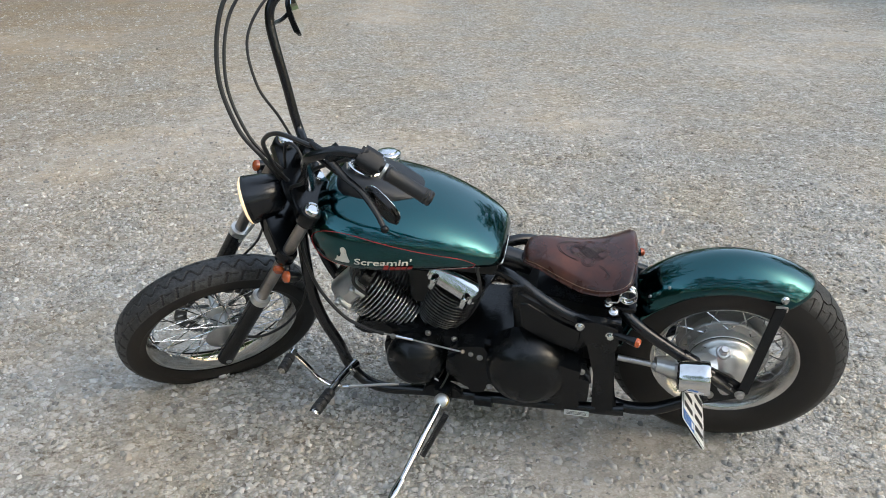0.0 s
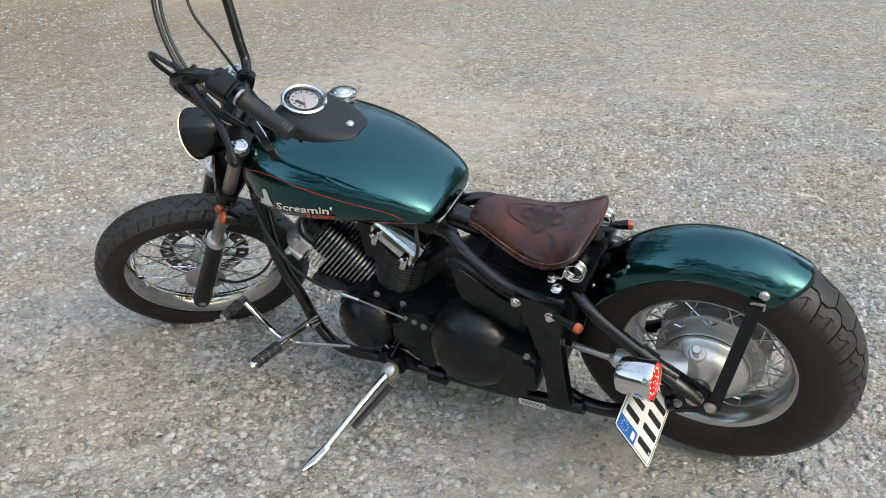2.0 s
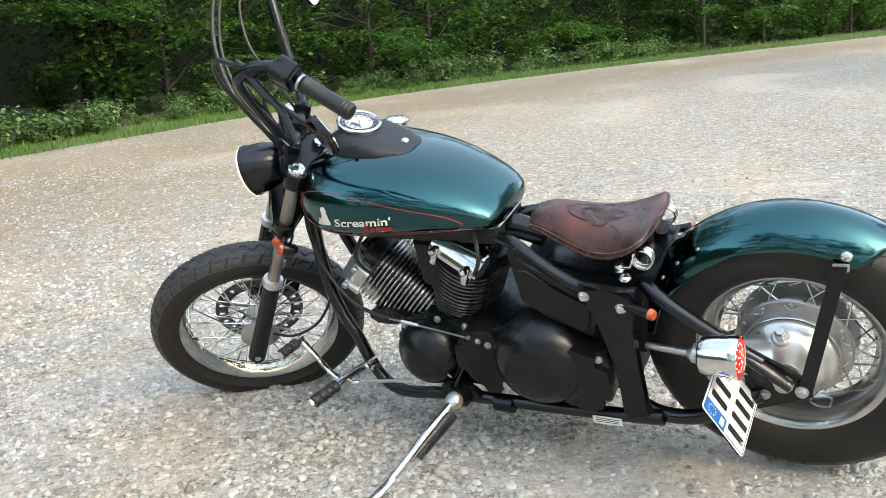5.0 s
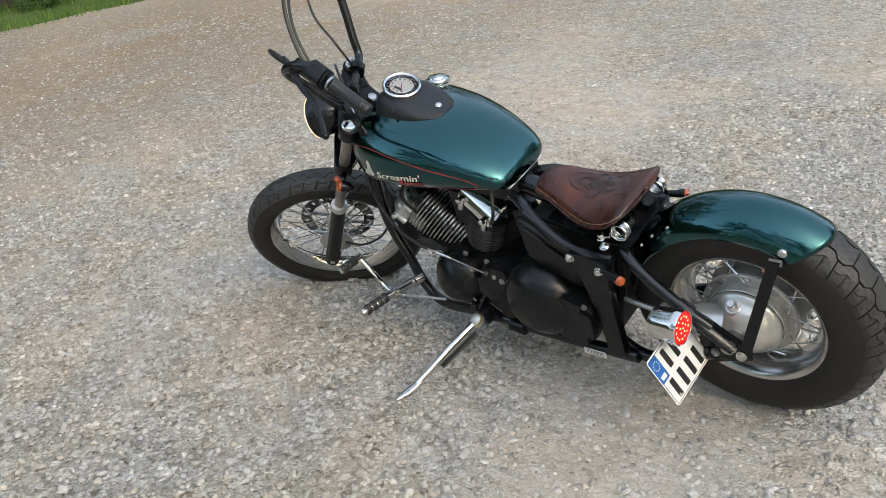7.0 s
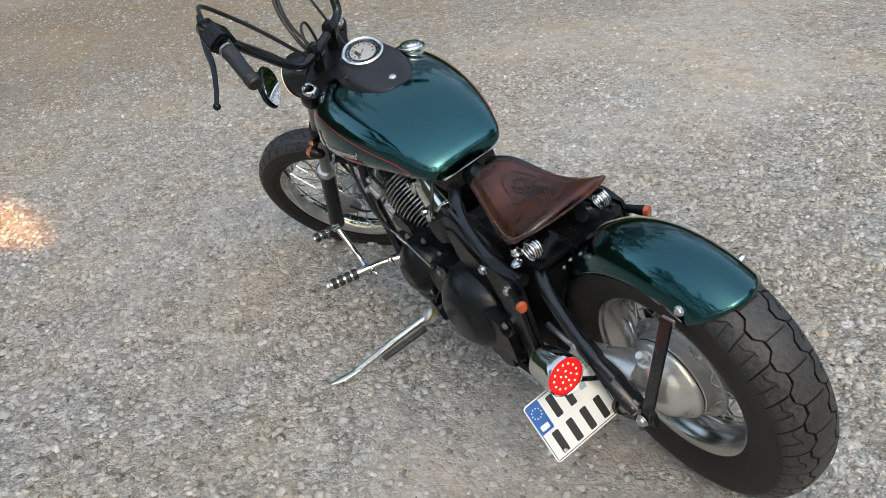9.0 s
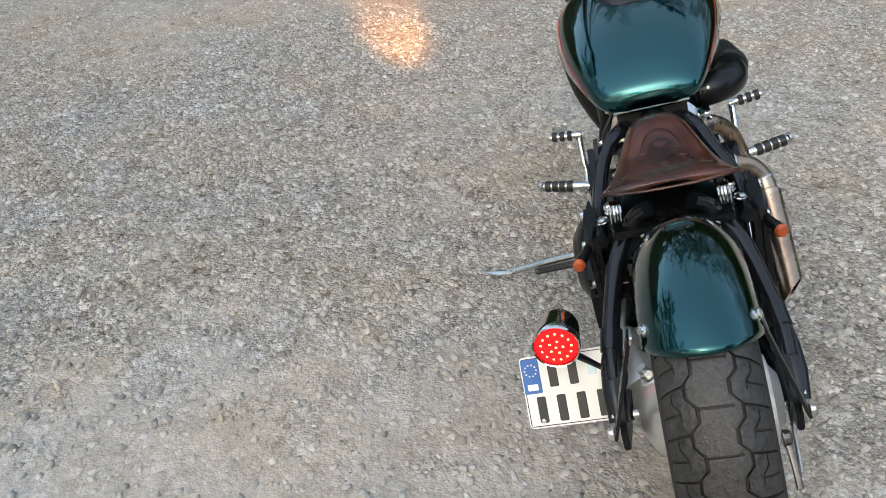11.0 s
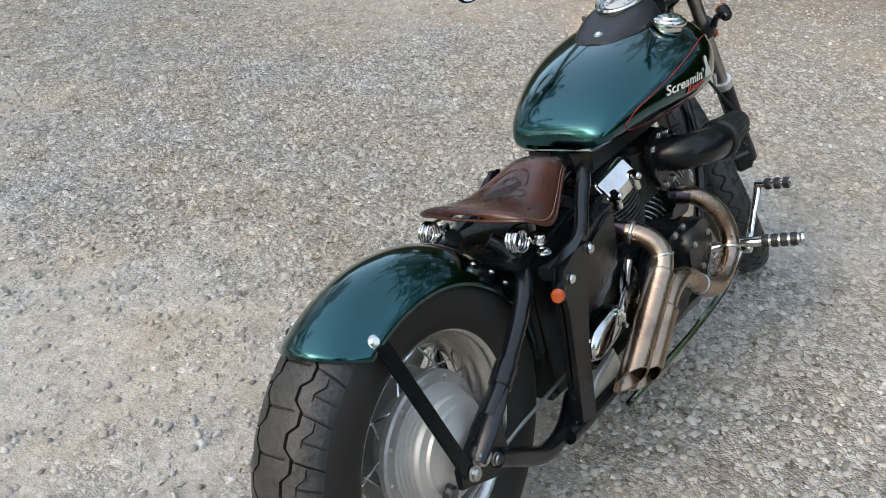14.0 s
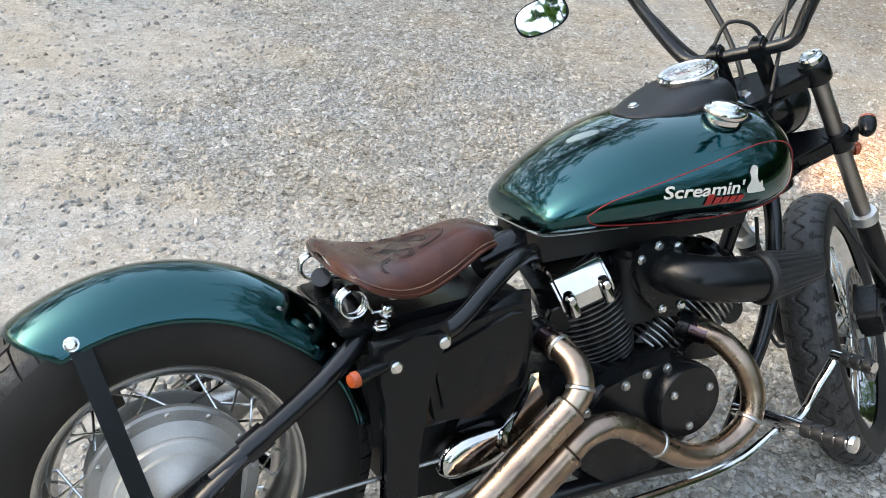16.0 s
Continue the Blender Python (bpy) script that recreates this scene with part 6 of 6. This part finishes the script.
N = 220
cs = [math.copysign(abs(k / (N / 2)) ** 2.9, k) * 700 for k in range(-N // 2, N // 2 + 1)]
nv = len(cs)
verts = [(x, y, hills(x, y) * (1 if max(abs(x), abs(y)) < 60 else 0) - 0.006) for y in cs for x in cs]
faces = [(j * nv + i, j * nv + i + 1, (j + 1) * nv + i + 1, (j + 1) * nv + i) for j in range(nv - 1) for i in range(nv - 1)]
me = bpy.data.meshes.new("ground")
me.from_pydata(verts, [], faces)
me.materials.append(GRAVEL)
me.polygons.foreach_set("use_smooth", [True] * len(me.polygons))
lane = me.attributes.new("lane", "FLOAT", "POINT")
lane.data.foreach_set("value", [math.exp(-((edge_dist(x, y) + 3.2) / 4.0) ** 2) if max(abs(x), abs(y)) < 60 else 0.0 for x, y, z in verts])
sandy = me.attributes.new("sandy", "FLOAT", "POINT")
sandy.data.foreach_set("value", [0.5 - 0.8 * noise.noise(Vector((x * 0.5, y * 0.5, 4.0))) - 0.3 * noise.noise(Vector((x * 1.1, y * 1.1, 9.0))) for x, y, z in verts])
tagged(new("ground", me), "pale compacted gravel road surface", "gravel", kind="structure")


def scatter_mesh(name, tv, tf, mats4, material, label, category):
    """One object of kind stuff from copies of a small template. mats4: arrays n x 3 x 3 and n x 3."""
    R, T = mats4
    n, k = len(T), len(tv)
    V = np.einsum("nij,kj->nki", R, tv) + T[:, None, :]
    F = (np.arange(n)[:, None, None] * k + tf[None]).reshape(-1)
    me = bpy.data.meshes.new(name)
    m = tf.shape[1]
    me.vertices.add(n * k)
    me.vertices.foreach_set("co", V.reshape(-1).astype(np.float32))
    nf = n * len(tf)
    me.loops.add(nf * m)
    me.loops.foreach_set("vertex_index", F.astype(np.int32))
    me.polygons.add(nf)
    me.polygons.foreach_set("loop_start", (np.arange(nf) * m).astype(np.int32))
    me.update(calc_edges=True)
    me.validate()
    me.materials.append(material)
    return tagged(new(name, me), label, category, kind="stuff")


rng = np.random.default_rng(7)


def turns(n, flat):
    """Random rotations with random, flattened scale."""
    a = rng.uniform(0, 2 * np.pi, n)
    tilt = rng.normal(0, 0.35, (n, 2))
    c, s = np.cos(a), np.sin(a)
    Rz = np.zeros((n, 3, 3))
    Rz[:, 0, 0], Rz[:, 0, 1], Rz[:, 1, 0], Rz[:, 1, 1], Rz[:, 2, 2] = c, -s, s, c, 1
    Rt = np.tile(np.eye(3), (n, 1, 1))
    Rt[:, 0, 2], Rt[:, 2, 0], Rt[:, 1, 2], Rt[:, 2, 1] = tilt[:, 0], -tilt[:, 0], tilt[:, 1], -tilt[:, 1]
    sc = np.stack([rng.uniform(0.8, 1.35, n), rng.uniform(0.65, 1.0, n), rng.uniform(*flat, n)], 1)
    return np.einsum("nij,njk->nik", Rt, Rz) * sc[:, None, :]


def pebble(small):
    """A low broken stone: rings of five with a slanted flat top, sunk in the ground."""
    rings = ((1.0, -0.4, 0.0), (0.80, 0.55, 0.3)) if small else ((1.0, -0.5, 0.0), (0.92, 0.25, 0.3), (0.45, 0.72, 0.1))
    v = [(r * math.cos(2 * math.pi * k / 5 + o), r * math.sin(2 * math.pi * k / 5 + o), h) for r, h, o in rings for k in range(5)]
    f = []
    for r in range(0, 5 * (len(rings) - 1), 5):
        for k in range(5):
            a, b, c, d = r + k, r + (k + 1) % 5, r + 5 + (k + 1) % 5, r + 5 + k
            f += [(a, b, c), (a, c, d)]
    e = 5 * (len(rings) - 1)
    f += [(e, e + 1, e + 2), (e, e + 2, e + 3), (e, e + 3, e + 4)]
    return np.array(v), np.array(f)


def chip():
    """The smallest broken stone: a low slanted point on four corners."""
    v = [(1, 0.1, -0.35), (-0.1, 0.9, -0.35), (-1, -0.1, -0.35), (0.15, -0.85, -0.35), (0.25, 0.15, 0.6)]
    return np.array(v), np.array([(0, 1, 4), (1, 2, 4), (2, 3, 4), (3, 0, 4)])


def gravel(count, spread, lo, hi, variant, power=2.6, small=True, flat=(0.5, 0.95), hole=0.0):
    tv, tf = chip() if hole else pebble(small)
    tv = tv * (1 + np.random.default_rng(variant).normal(0, 0.17, (len(tv), 1)))
    ang = rng.uniform(0, 2 * np.pi, count)
    rad = hole + (spread - hole) * rng.uniform(0, 1, count) ** 0.6
    x, y = -0.1 + rad * np.cos(ang) * 1.1, -0.1 + rad * np.sin(ang)
    size = lo * (hi / lo) ** (rng.uniform(0, 1, count) ** power)
    # sandy tracks carry fewer loose stones
    lane = np.array([noise.noise(Vector((a * 0.5, b * 0.5, 4.0))) + 0.4 * noise.noise(Vector((a * 1.1, b * 1.1, 9.0))) + 0.3 * noise.noise(Vector((a * 4.0, b * 4.0, 2.0))) for a, b in zip(x, y)])
    off = np.array([edge_dist(a, b) for a, b in zip(x, y)]) if spread > 5 else np.full(count, -5.0)
    keep = (rng.uniform(-0.95, 0.22, count) < lane) & (off < -0.2) & (rng.uniform(0, 1, count) < (spread - rad) / (0.45 * spread))
    x, y, size = x[keep], y[keep], size[keep]
    z = np.array([hills(a, b) for a, b in zip(x, y)]) - 0.006 + size * 0.15
    n = len(x)
    R = turns(n, flat) * size[:, None, None]
    return scatter_mesh("gravel_stones", tv, tf, (R, np.stack([x, y, z], 1)), CHIPS if hole else STONE, "loose grey and beige crushed gravel stones", "gravel")


for v in range(4):
    gravel(22000, 4.2, 0.0042, 0.0130, v, 1.4, True, (0.50, 0.95))
gravel(4500, 3.8, 0.008, 0.017, 9, 2.2, False, (0.5, 0.85))
for v in range(2):
    gravel(76000, 13.5, 0.008, 0.020, 10 + v, 1.5, True, (0.55, 0.95), 2.2)

# ---- verge and forest floor ----
def strip(name, offs, material, label, category, zs):
    bm = bmesh.new()
    rows = []
    path = smooth_path([Vector((x, y, 0)) for x, y in VERGE], 10)
    for i, p in enumerate(path):
        d = (path[min(i + 1, len(path) - 1)] - path[max(i - 1, 0)]).normalized()
        nrm = Vector((-d.y, d.x, 0))
        row = []
        for k, o in enumerate(offs):
            w = o + (0.25 * noise.noise(p * 0.7 + Vector((k, 0, 0))) if k in (0,) else 0)
            q = p + nrm * w
            row.append(bm.verts.new((q.x, q.y, zs[k] + 0.03 * noise.noise(q * 0.9) * (k > 0))))
        rows.append(row)
    for a, b in zip(rows, rows[1:]):
        for i in range(len(a) - 1):
            bm.faces.new((a[i], b[i], b[i + 1], a[i + 1]))
    bmesh.ops.recalc_face_normals(bm, faces=bm.faces)
    me = bpy.data.meshes.new(name)
    bm.to_mesh(me)
    bm.free()
    me.materials.append(material)
    return tagged(new(name, me), label, category, kind="structure")


strip("verge", [0.0, 0.3, 0.8, 1.6], TURF, "grassy road verge in front of the woods", "verge", [-0.02, 0.02, 0.06, 0.10])
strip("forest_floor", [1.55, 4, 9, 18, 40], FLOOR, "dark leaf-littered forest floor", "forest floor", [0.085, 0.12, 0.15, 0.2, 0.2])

PATHV = smooth_path([Vector((x, y, 0)) for x, y in VERGE], 12)


def along(f, off):
    """A point on the verge curve: f in path steps, off metres into the woods."""
    i = int(f)
    p, q = PATHV[i], PATHV[min(i + 1, len(PATHV) - 1)]
    d = (q - p).normalized()
    return p.lerp(q, f - i) + Vector((-d.y, d.x, 0)) * off


# grass blades
def blades(count, f0, f1, off, h, name, material, label, wide):
    tv = np.array([(-0.5, 0, 0), (0.5, 0, 0), (0.35, 0.12, 0.55), (-0.35, 0.12, 0.55), (0.05, 0.38, 1.0), (-0.05, 0.38, 1.0)], float)
    tf = np.array([(0, 1, 2, 3), (3, 2, 4, 5)])
    T, R = [], []
    for _ in range(count):
        p = along(rng.uniform(f0, f1), rng.uniform(*off) + rng.normal(0, 0.10))
        a = rng.uniform(0, 2 * np.pi)
        hh = h * rng.uniform(0.5, 1.3)
        w = wide * rng.uniform(0.6, 1.4)
        c, s = np.cos(a), np.sin(a)
        R.append([[c * w, -s * hh, 0], [s * w, c * hh, 0], [0, 0, hh]])
        T.append((p.x, p.y, 0.0))
    return scatter_mesh(name, tv, tf, (np.array(R), np.array(T)), material, label, "grass")


blades(27000, 34, 118, (0.0, 1.5), 0.10, "verge_grass", GRASS, "bright green grass along the road edge", 0.012)
blades(6000, 34, 118, (0.7, 1.9), 0.20, "tall_grass", GRASS, "taller grass at the foot of the woods", 0.014)


# ---- plants ----
def leaf_mesh(name, places, size, material, seed, droop=0.3, heading=None):
    """places: n x 3 leaf positions, heading: their directions in plan; each leaf is a folded pointed blade."""
    r = np.random.default_rng(seed)
    tv = np.array([(0, 0, 0), (0.34, 0.45, 0.09), (0, 1.0, -0.04), (-0.34, 0.45, 0.09)], float)
    tf = np.array([(0, 1, 2), (0, 2, 3)])
    n = len(places)
    a = r.uniform(0, 2 * np.pi, n) if heading is None else heading + r.normal(0, 0.55, n)
    el = r.normal(-droop, 0.28, n)
    roll = r.normal(0, 0.35, n)
    d = np.stack([np.cos(a) * np.cos(el), np.sin(a) * np.cos(el), np.sin(el)], 1)
    side = np.stack([-np.sin(a), np.cos(a), np.zeros(n)], 1)
    up = np.cross(side, d) * -1
    s2 = side * np.cos(roll)[:, None] + up * np.sin(roll)[:, None]
    u2 = np.cross(s2, d)
    sc = size * r.uniform(0.6, 1.35, n)
    R = np.stack([s2, d, u2], 2) * sc[:, None, None]
    V = np.einsum("nij,kj->nki", R, tv) + places[:, None, :]
    F = (np.arange(n)[:, None, None] * 4 + tf[None]).reshape(-1, 3)
    me = bpy.data.meshes.new(name)
    me.vertices.add(n * 4)
    me.vertices.foreach_set("co", V.reshape(-1).astype(np.float32))
    me.loops.add(len(F) * 3)
    me.loops.foreach_set("vertex_index", F.reshape(-1).astype(np.int32))
    me.polygons.add(len(F))
    me.polygons.foreach_set("loop_start", (np.arange(len(F)) * 3).astype(np.int32))
    me.update(calc_edges=True)
    me.materials.append(material)
    return me


def make_tree(seed, height, crown_r, boughs, per, size, low, top):
    """Tapered trunk; drooping boughs in tiers, each with flat side twigs set with leaves.
    The crown is widest low down, as at a woods' edge; top is its width at the tip against the foot."""
    r = np.random.default_rng(seed)
    t = thing("forest_tree", "broad-leaved tree with low leafy boughs at the woods' edge", "tree", "trees of the forest edge")
    bend = r.normal(0, 0.25, 2)
    def stem(f):
        return Vector((bend[0] * f * f * 2, bend[1] * f * f * 2, height * f))
    tr = tube([stem(f) for f in (0, 0.25, 0.5, 0.75, 0.95)], [0.075, 0.06, 0.05, 0.03, 0.010], 8, 3)
    places, heads = [], []
    for k in range(boughs):
        f = low / height + (0.97 - low / height) * (k / boughs) ** 1.1
        a = 2.399 * k + r.uniform(-0.5, 0.5)
        reach = crown_r * (1 - (1 - top) * f) * r.uniform(0.55, 1.15)
        base = stem(f)
        tip = base + Vector((math.cos(a) * reach, math.sin(a) * reach, reach * r.uniform(-0.15, 0.40)))
        mid = base.lerp(tip, 0.5) + Vector((0, 0, reach * 0.16))
        tube([base, mid, tip], [0.026, 0.015, 0.004], 4, 2, bm=tr)
        B, Mi, Ti = np.array(base), np.array(mid), np.array(tip)
        twigs = max(6, int(9 * reach / 2))
        for j in range(twigs):
            u = 0.22 + 0.78 * (j + r.uniform(0, 0.6)) / twigs
            root = (1 - u) ** 2 * B + 2 * u * (1 - u) * Mi + u * u * Ti
            for sg in (-1, 1):
                th = a + sg * r.uniform(0.6, 1.05) * (1 - 0.5 * u)
                ln = (0.25 + 0.62 * math.sin(math.pi * min(1, u * 0.8 + 0.12))) * r.uniform(0.6, 1.2) * reach * 0.40
                n = max(3, int(per * ln))
                w = r.uniform(0.05, 1.0, n)
                d = np.array((math.cos(th), math.sin(th), 0.0))
                pos = root + d * (w * ln)[:, None] - np.array((0, 0, 1)) * (w ** 1.6 * ln * r.uniform(0.05, 0.45))[:, None]
                pos += r.normal(0, 0.022, (n, 3))
                places.append(pos)
                heads.append(th + np.where(r.uniform(0, 1, n) < 0.5, -0.7, 0.7))
    part("trunk", tr, BARK, t, "brown bark trunk and limbs")
    ob = new("crown", leaf_mesh("crown", np.concatenate(places), size, LEAF, seed + 50, 0.30, np.concatenate(heads)))
    ob.parent = t
    return t


EDGE = [make_tree(11, 9.5, 3.4, 42, 28, 0.096, 0.5, 0.32), make_tree(12, 11.0, 3.8, 42, 27, 0.098, 0.9, 0.38), make_tree(13, 6.5, 2.7, 32, 34, 0.085, 0.3, 0.25), make_tree(16, 8.0, 3.1, 36, 28, 0.096, 0.6, 0.40)]
HIGH = [make_tree(19, 9.5, 3.5, 40, 34, 0.084, 2.0, 0.40), make_tree(20, 8.0, 3.2, 34, 36, 0.080, 1.7, 0.42)]
DEEP = [make_tree(14, 12.0, 3.2, 40, 14, 0.125, 1.7, 0.7), make_tree(15, 10.5, 3.0, 36, 14, 0.125, 1.4, 0.7)]


def make_bush(seed, h, rad, leaves, size, material, name, label):
    r = np.random.default_rng(seed)
    t = thing(name, label, "shrub" if name == "shrub" else "weed", "plants of the forest edge")
    st = bmesh.new()
    places = []
    nb = 12
    for k in range(nb):
        a = 2 * math.pi * k / nb + r.uniform(-0.3, 0.3)
        tip = Vector((math.cos(a) * rad * r.uniform(0.4, 1), math.sin(a) * rad * r.uniform(0.4, 1), h * r.uniform(0.55, 1.0)))
        tube([(0, 0, -0.05), tip * 0.5 + Vector((0, 0, h * 0.15)), tip], [0.012 * h, 0.008 * h, 0.003 * h], 5, 3, bm=st)
        per = leaves // nb
        u = r.uniform(0.15, 1.0, per)
        pos = u[:, None] * np.array(tip) + r.normal(0, 0.16, (per, 3)) * np.array((rad, rad, h * 0.35))
        pos[:, 2] = np.abs(pos[:, 2]) + 0.02
        places.append(pos)
    tagged(part("stem", st, BARK, t), kind="stuff")
    ob = new("foliage", leaf_mesh("foliage", np.concatenate(places), size, material, seed + 70))
    ob.parent = t
    return t


SHRUBS = [make_bush(21, 2.2, 1.1, 2600, 0.10, LEAF, "shrub", "leafy green shrub under the trees"), make_bush(22, 1.4, 0.9, 1800, 0.09, LEAF, "shrub", "low leafy shrub under the trees")]
WEEDS = [make_bush(31, 0.42, 0.32, 560, 0.058, WEED, "weed_clump", "clump of pale green nettles on the verge"), make_bush(32, 0.30, 0.28, 430, 0.050, WEED, "weed_clump", "low clump of weeds on the verge")]


def place(kinds, spots, group_seed, smin, smax):
    r = random.Random(group_seed)
    used = set()
    for k, p in enumerate(spots):
        src = kinds[k % len(kinds)]
        s = r.uniform(smin, smax)
        m = Matrix.Translation(p) @ Matrix.Rotation(r.uniform(0, 6.28), 4, "Z") @ Matrix.Scale(s, 4)
        if src.name not in used:
            used.add(src.name)
            src.matrix_basis = m
        else:
            c = copy_thing(src, Matrix.Translation(p) @ Matrix.Rotation(r.uniform(0, 6.28), 4, "Z"))
            c.scale = (s, s, s)


rr = random.Random(5)


def row(f0, f1, off, step, jitter=0.6, z=0.05):
    spots, f = [], f0
    while f < f1:
        q = along(f, off + rr.uniform(-jitter, jitter))
        spots.append(Vector((q.x, q.y, z)))
        seg = (PATHV[min(int(f) + 1, len(PATHV) - 1)] - PATHV[int(f)]).length
        f += step / max(seg, 0.3) * rr.uniform(0.8, 1.2)
    return spots


place(HIGH, row(31, 64, 3.1, 2.5, 1.3), 6, 0.85, 1.2)
place(EDGE, row(64, 116, 3.3, 2.5, 1.4), 1, 0.75, 1.25)
place(DEEP, row(24, 126, 5.6, 2.6, 1.0) + row(25, 126, 8.5, 4.2, 1.2), 4, 1.45, 1.9)
# woods on the other sides of the clearing, seen in paint, chrome and mirrors
rest = []
for a in list(range(186, 322, 9)) + list(range(322, 396, 5)) + list(range(396, 414, 6)):
    for rad in ((24.0,) if 165 < a % 360 < 215 else (14.0, 18.0) if a < 322 or a > 395 else (23.0, 27.0)):
        t = radians(a + rr.uniform(-4, 4))
        q = Vector((rad * math.cos(t) * rr.uniform(0.95, 1.1) + 1.0, rad * math.sin(t) * rr.uniform(0.95, 1.1) - 1.0, 0.0))
        if edge_dist(q.x, q.y) < -4:
            rest.append(q)
OTHER = [make_tree(17, 12.0, 3.2, 32, 5, 0.31, 0.8, 0.6), make_tree(18, 10.5, 3.0, 30, 5, 0.31, 0.5, 0.6)]
place(OTHER, rest, 5, 0.9, 1.2)
spots = []
f = 62.0
while f < 119:
    seg = (PATHV[min(int(f) + 1, len(PATHV) - 1)] - PATHV[int(f)]).length
    q = along(f, rr.uniform(2.4, 3.9))
    spots.append(Vector((q.x, q.y, 0.08)))
    f += (2.0 if f < 82 else 1.15) / max(seg, 0.3) * rr.uniform(0.7, 1.3)
# undergrowth in the deep shade
f = 26.0
while f < 64:
    seg = (PATHV[min(int(f) + 1, len(PATHV) - 1)] - PATHV[int(f)]).length
    q = along(f, rr.uniform(6.5, 9.5))
    spots.append(Vector((q.x, q.y, 0.08)))
    f += 1.7 / max(seg, 0.3) * rr.uniform(0.8, 1.2)
place(SHRUBS, spots, 2, 0.8, 1.75)
spots = []
f = 34.0
while f < 104:
    seg = (PATHV[min(int(f) + 1, len(PATHV) - 1)] - PATHV[int(f)]).length
    q = along(f, rr.uniform(0.85, 1.9) + (0.45 if f > 80 else 0.0))
    spots.append(Vector((q.x, q.y, 0.05)))
    f += 0.38 / max(seg, 0.3) * rr.uniform(0.6, 1.4)
place(WEEDS, spots, 3, 0.8, 1.9)

# near-black sheet painted as the shade of the woods further back, closing the view
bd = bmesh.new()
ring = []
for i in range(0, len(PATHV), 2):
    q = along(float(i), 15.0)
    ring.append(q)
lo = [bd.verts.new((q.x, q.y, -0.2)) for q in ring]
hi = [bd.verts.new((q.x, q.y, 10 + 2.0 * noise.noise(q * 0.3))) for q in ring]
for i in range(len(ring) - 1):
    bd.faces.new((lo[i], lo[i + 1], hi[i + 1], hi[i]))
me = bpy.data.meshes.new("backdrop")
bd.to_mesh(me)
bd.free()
me.materials.append(surface("deep_woods_shade", (0.003, 0.006, 0.002), (0.010, 0.020, 0.006), (0.9, 1.0), 0.0, 0.9, 6, 0.0))
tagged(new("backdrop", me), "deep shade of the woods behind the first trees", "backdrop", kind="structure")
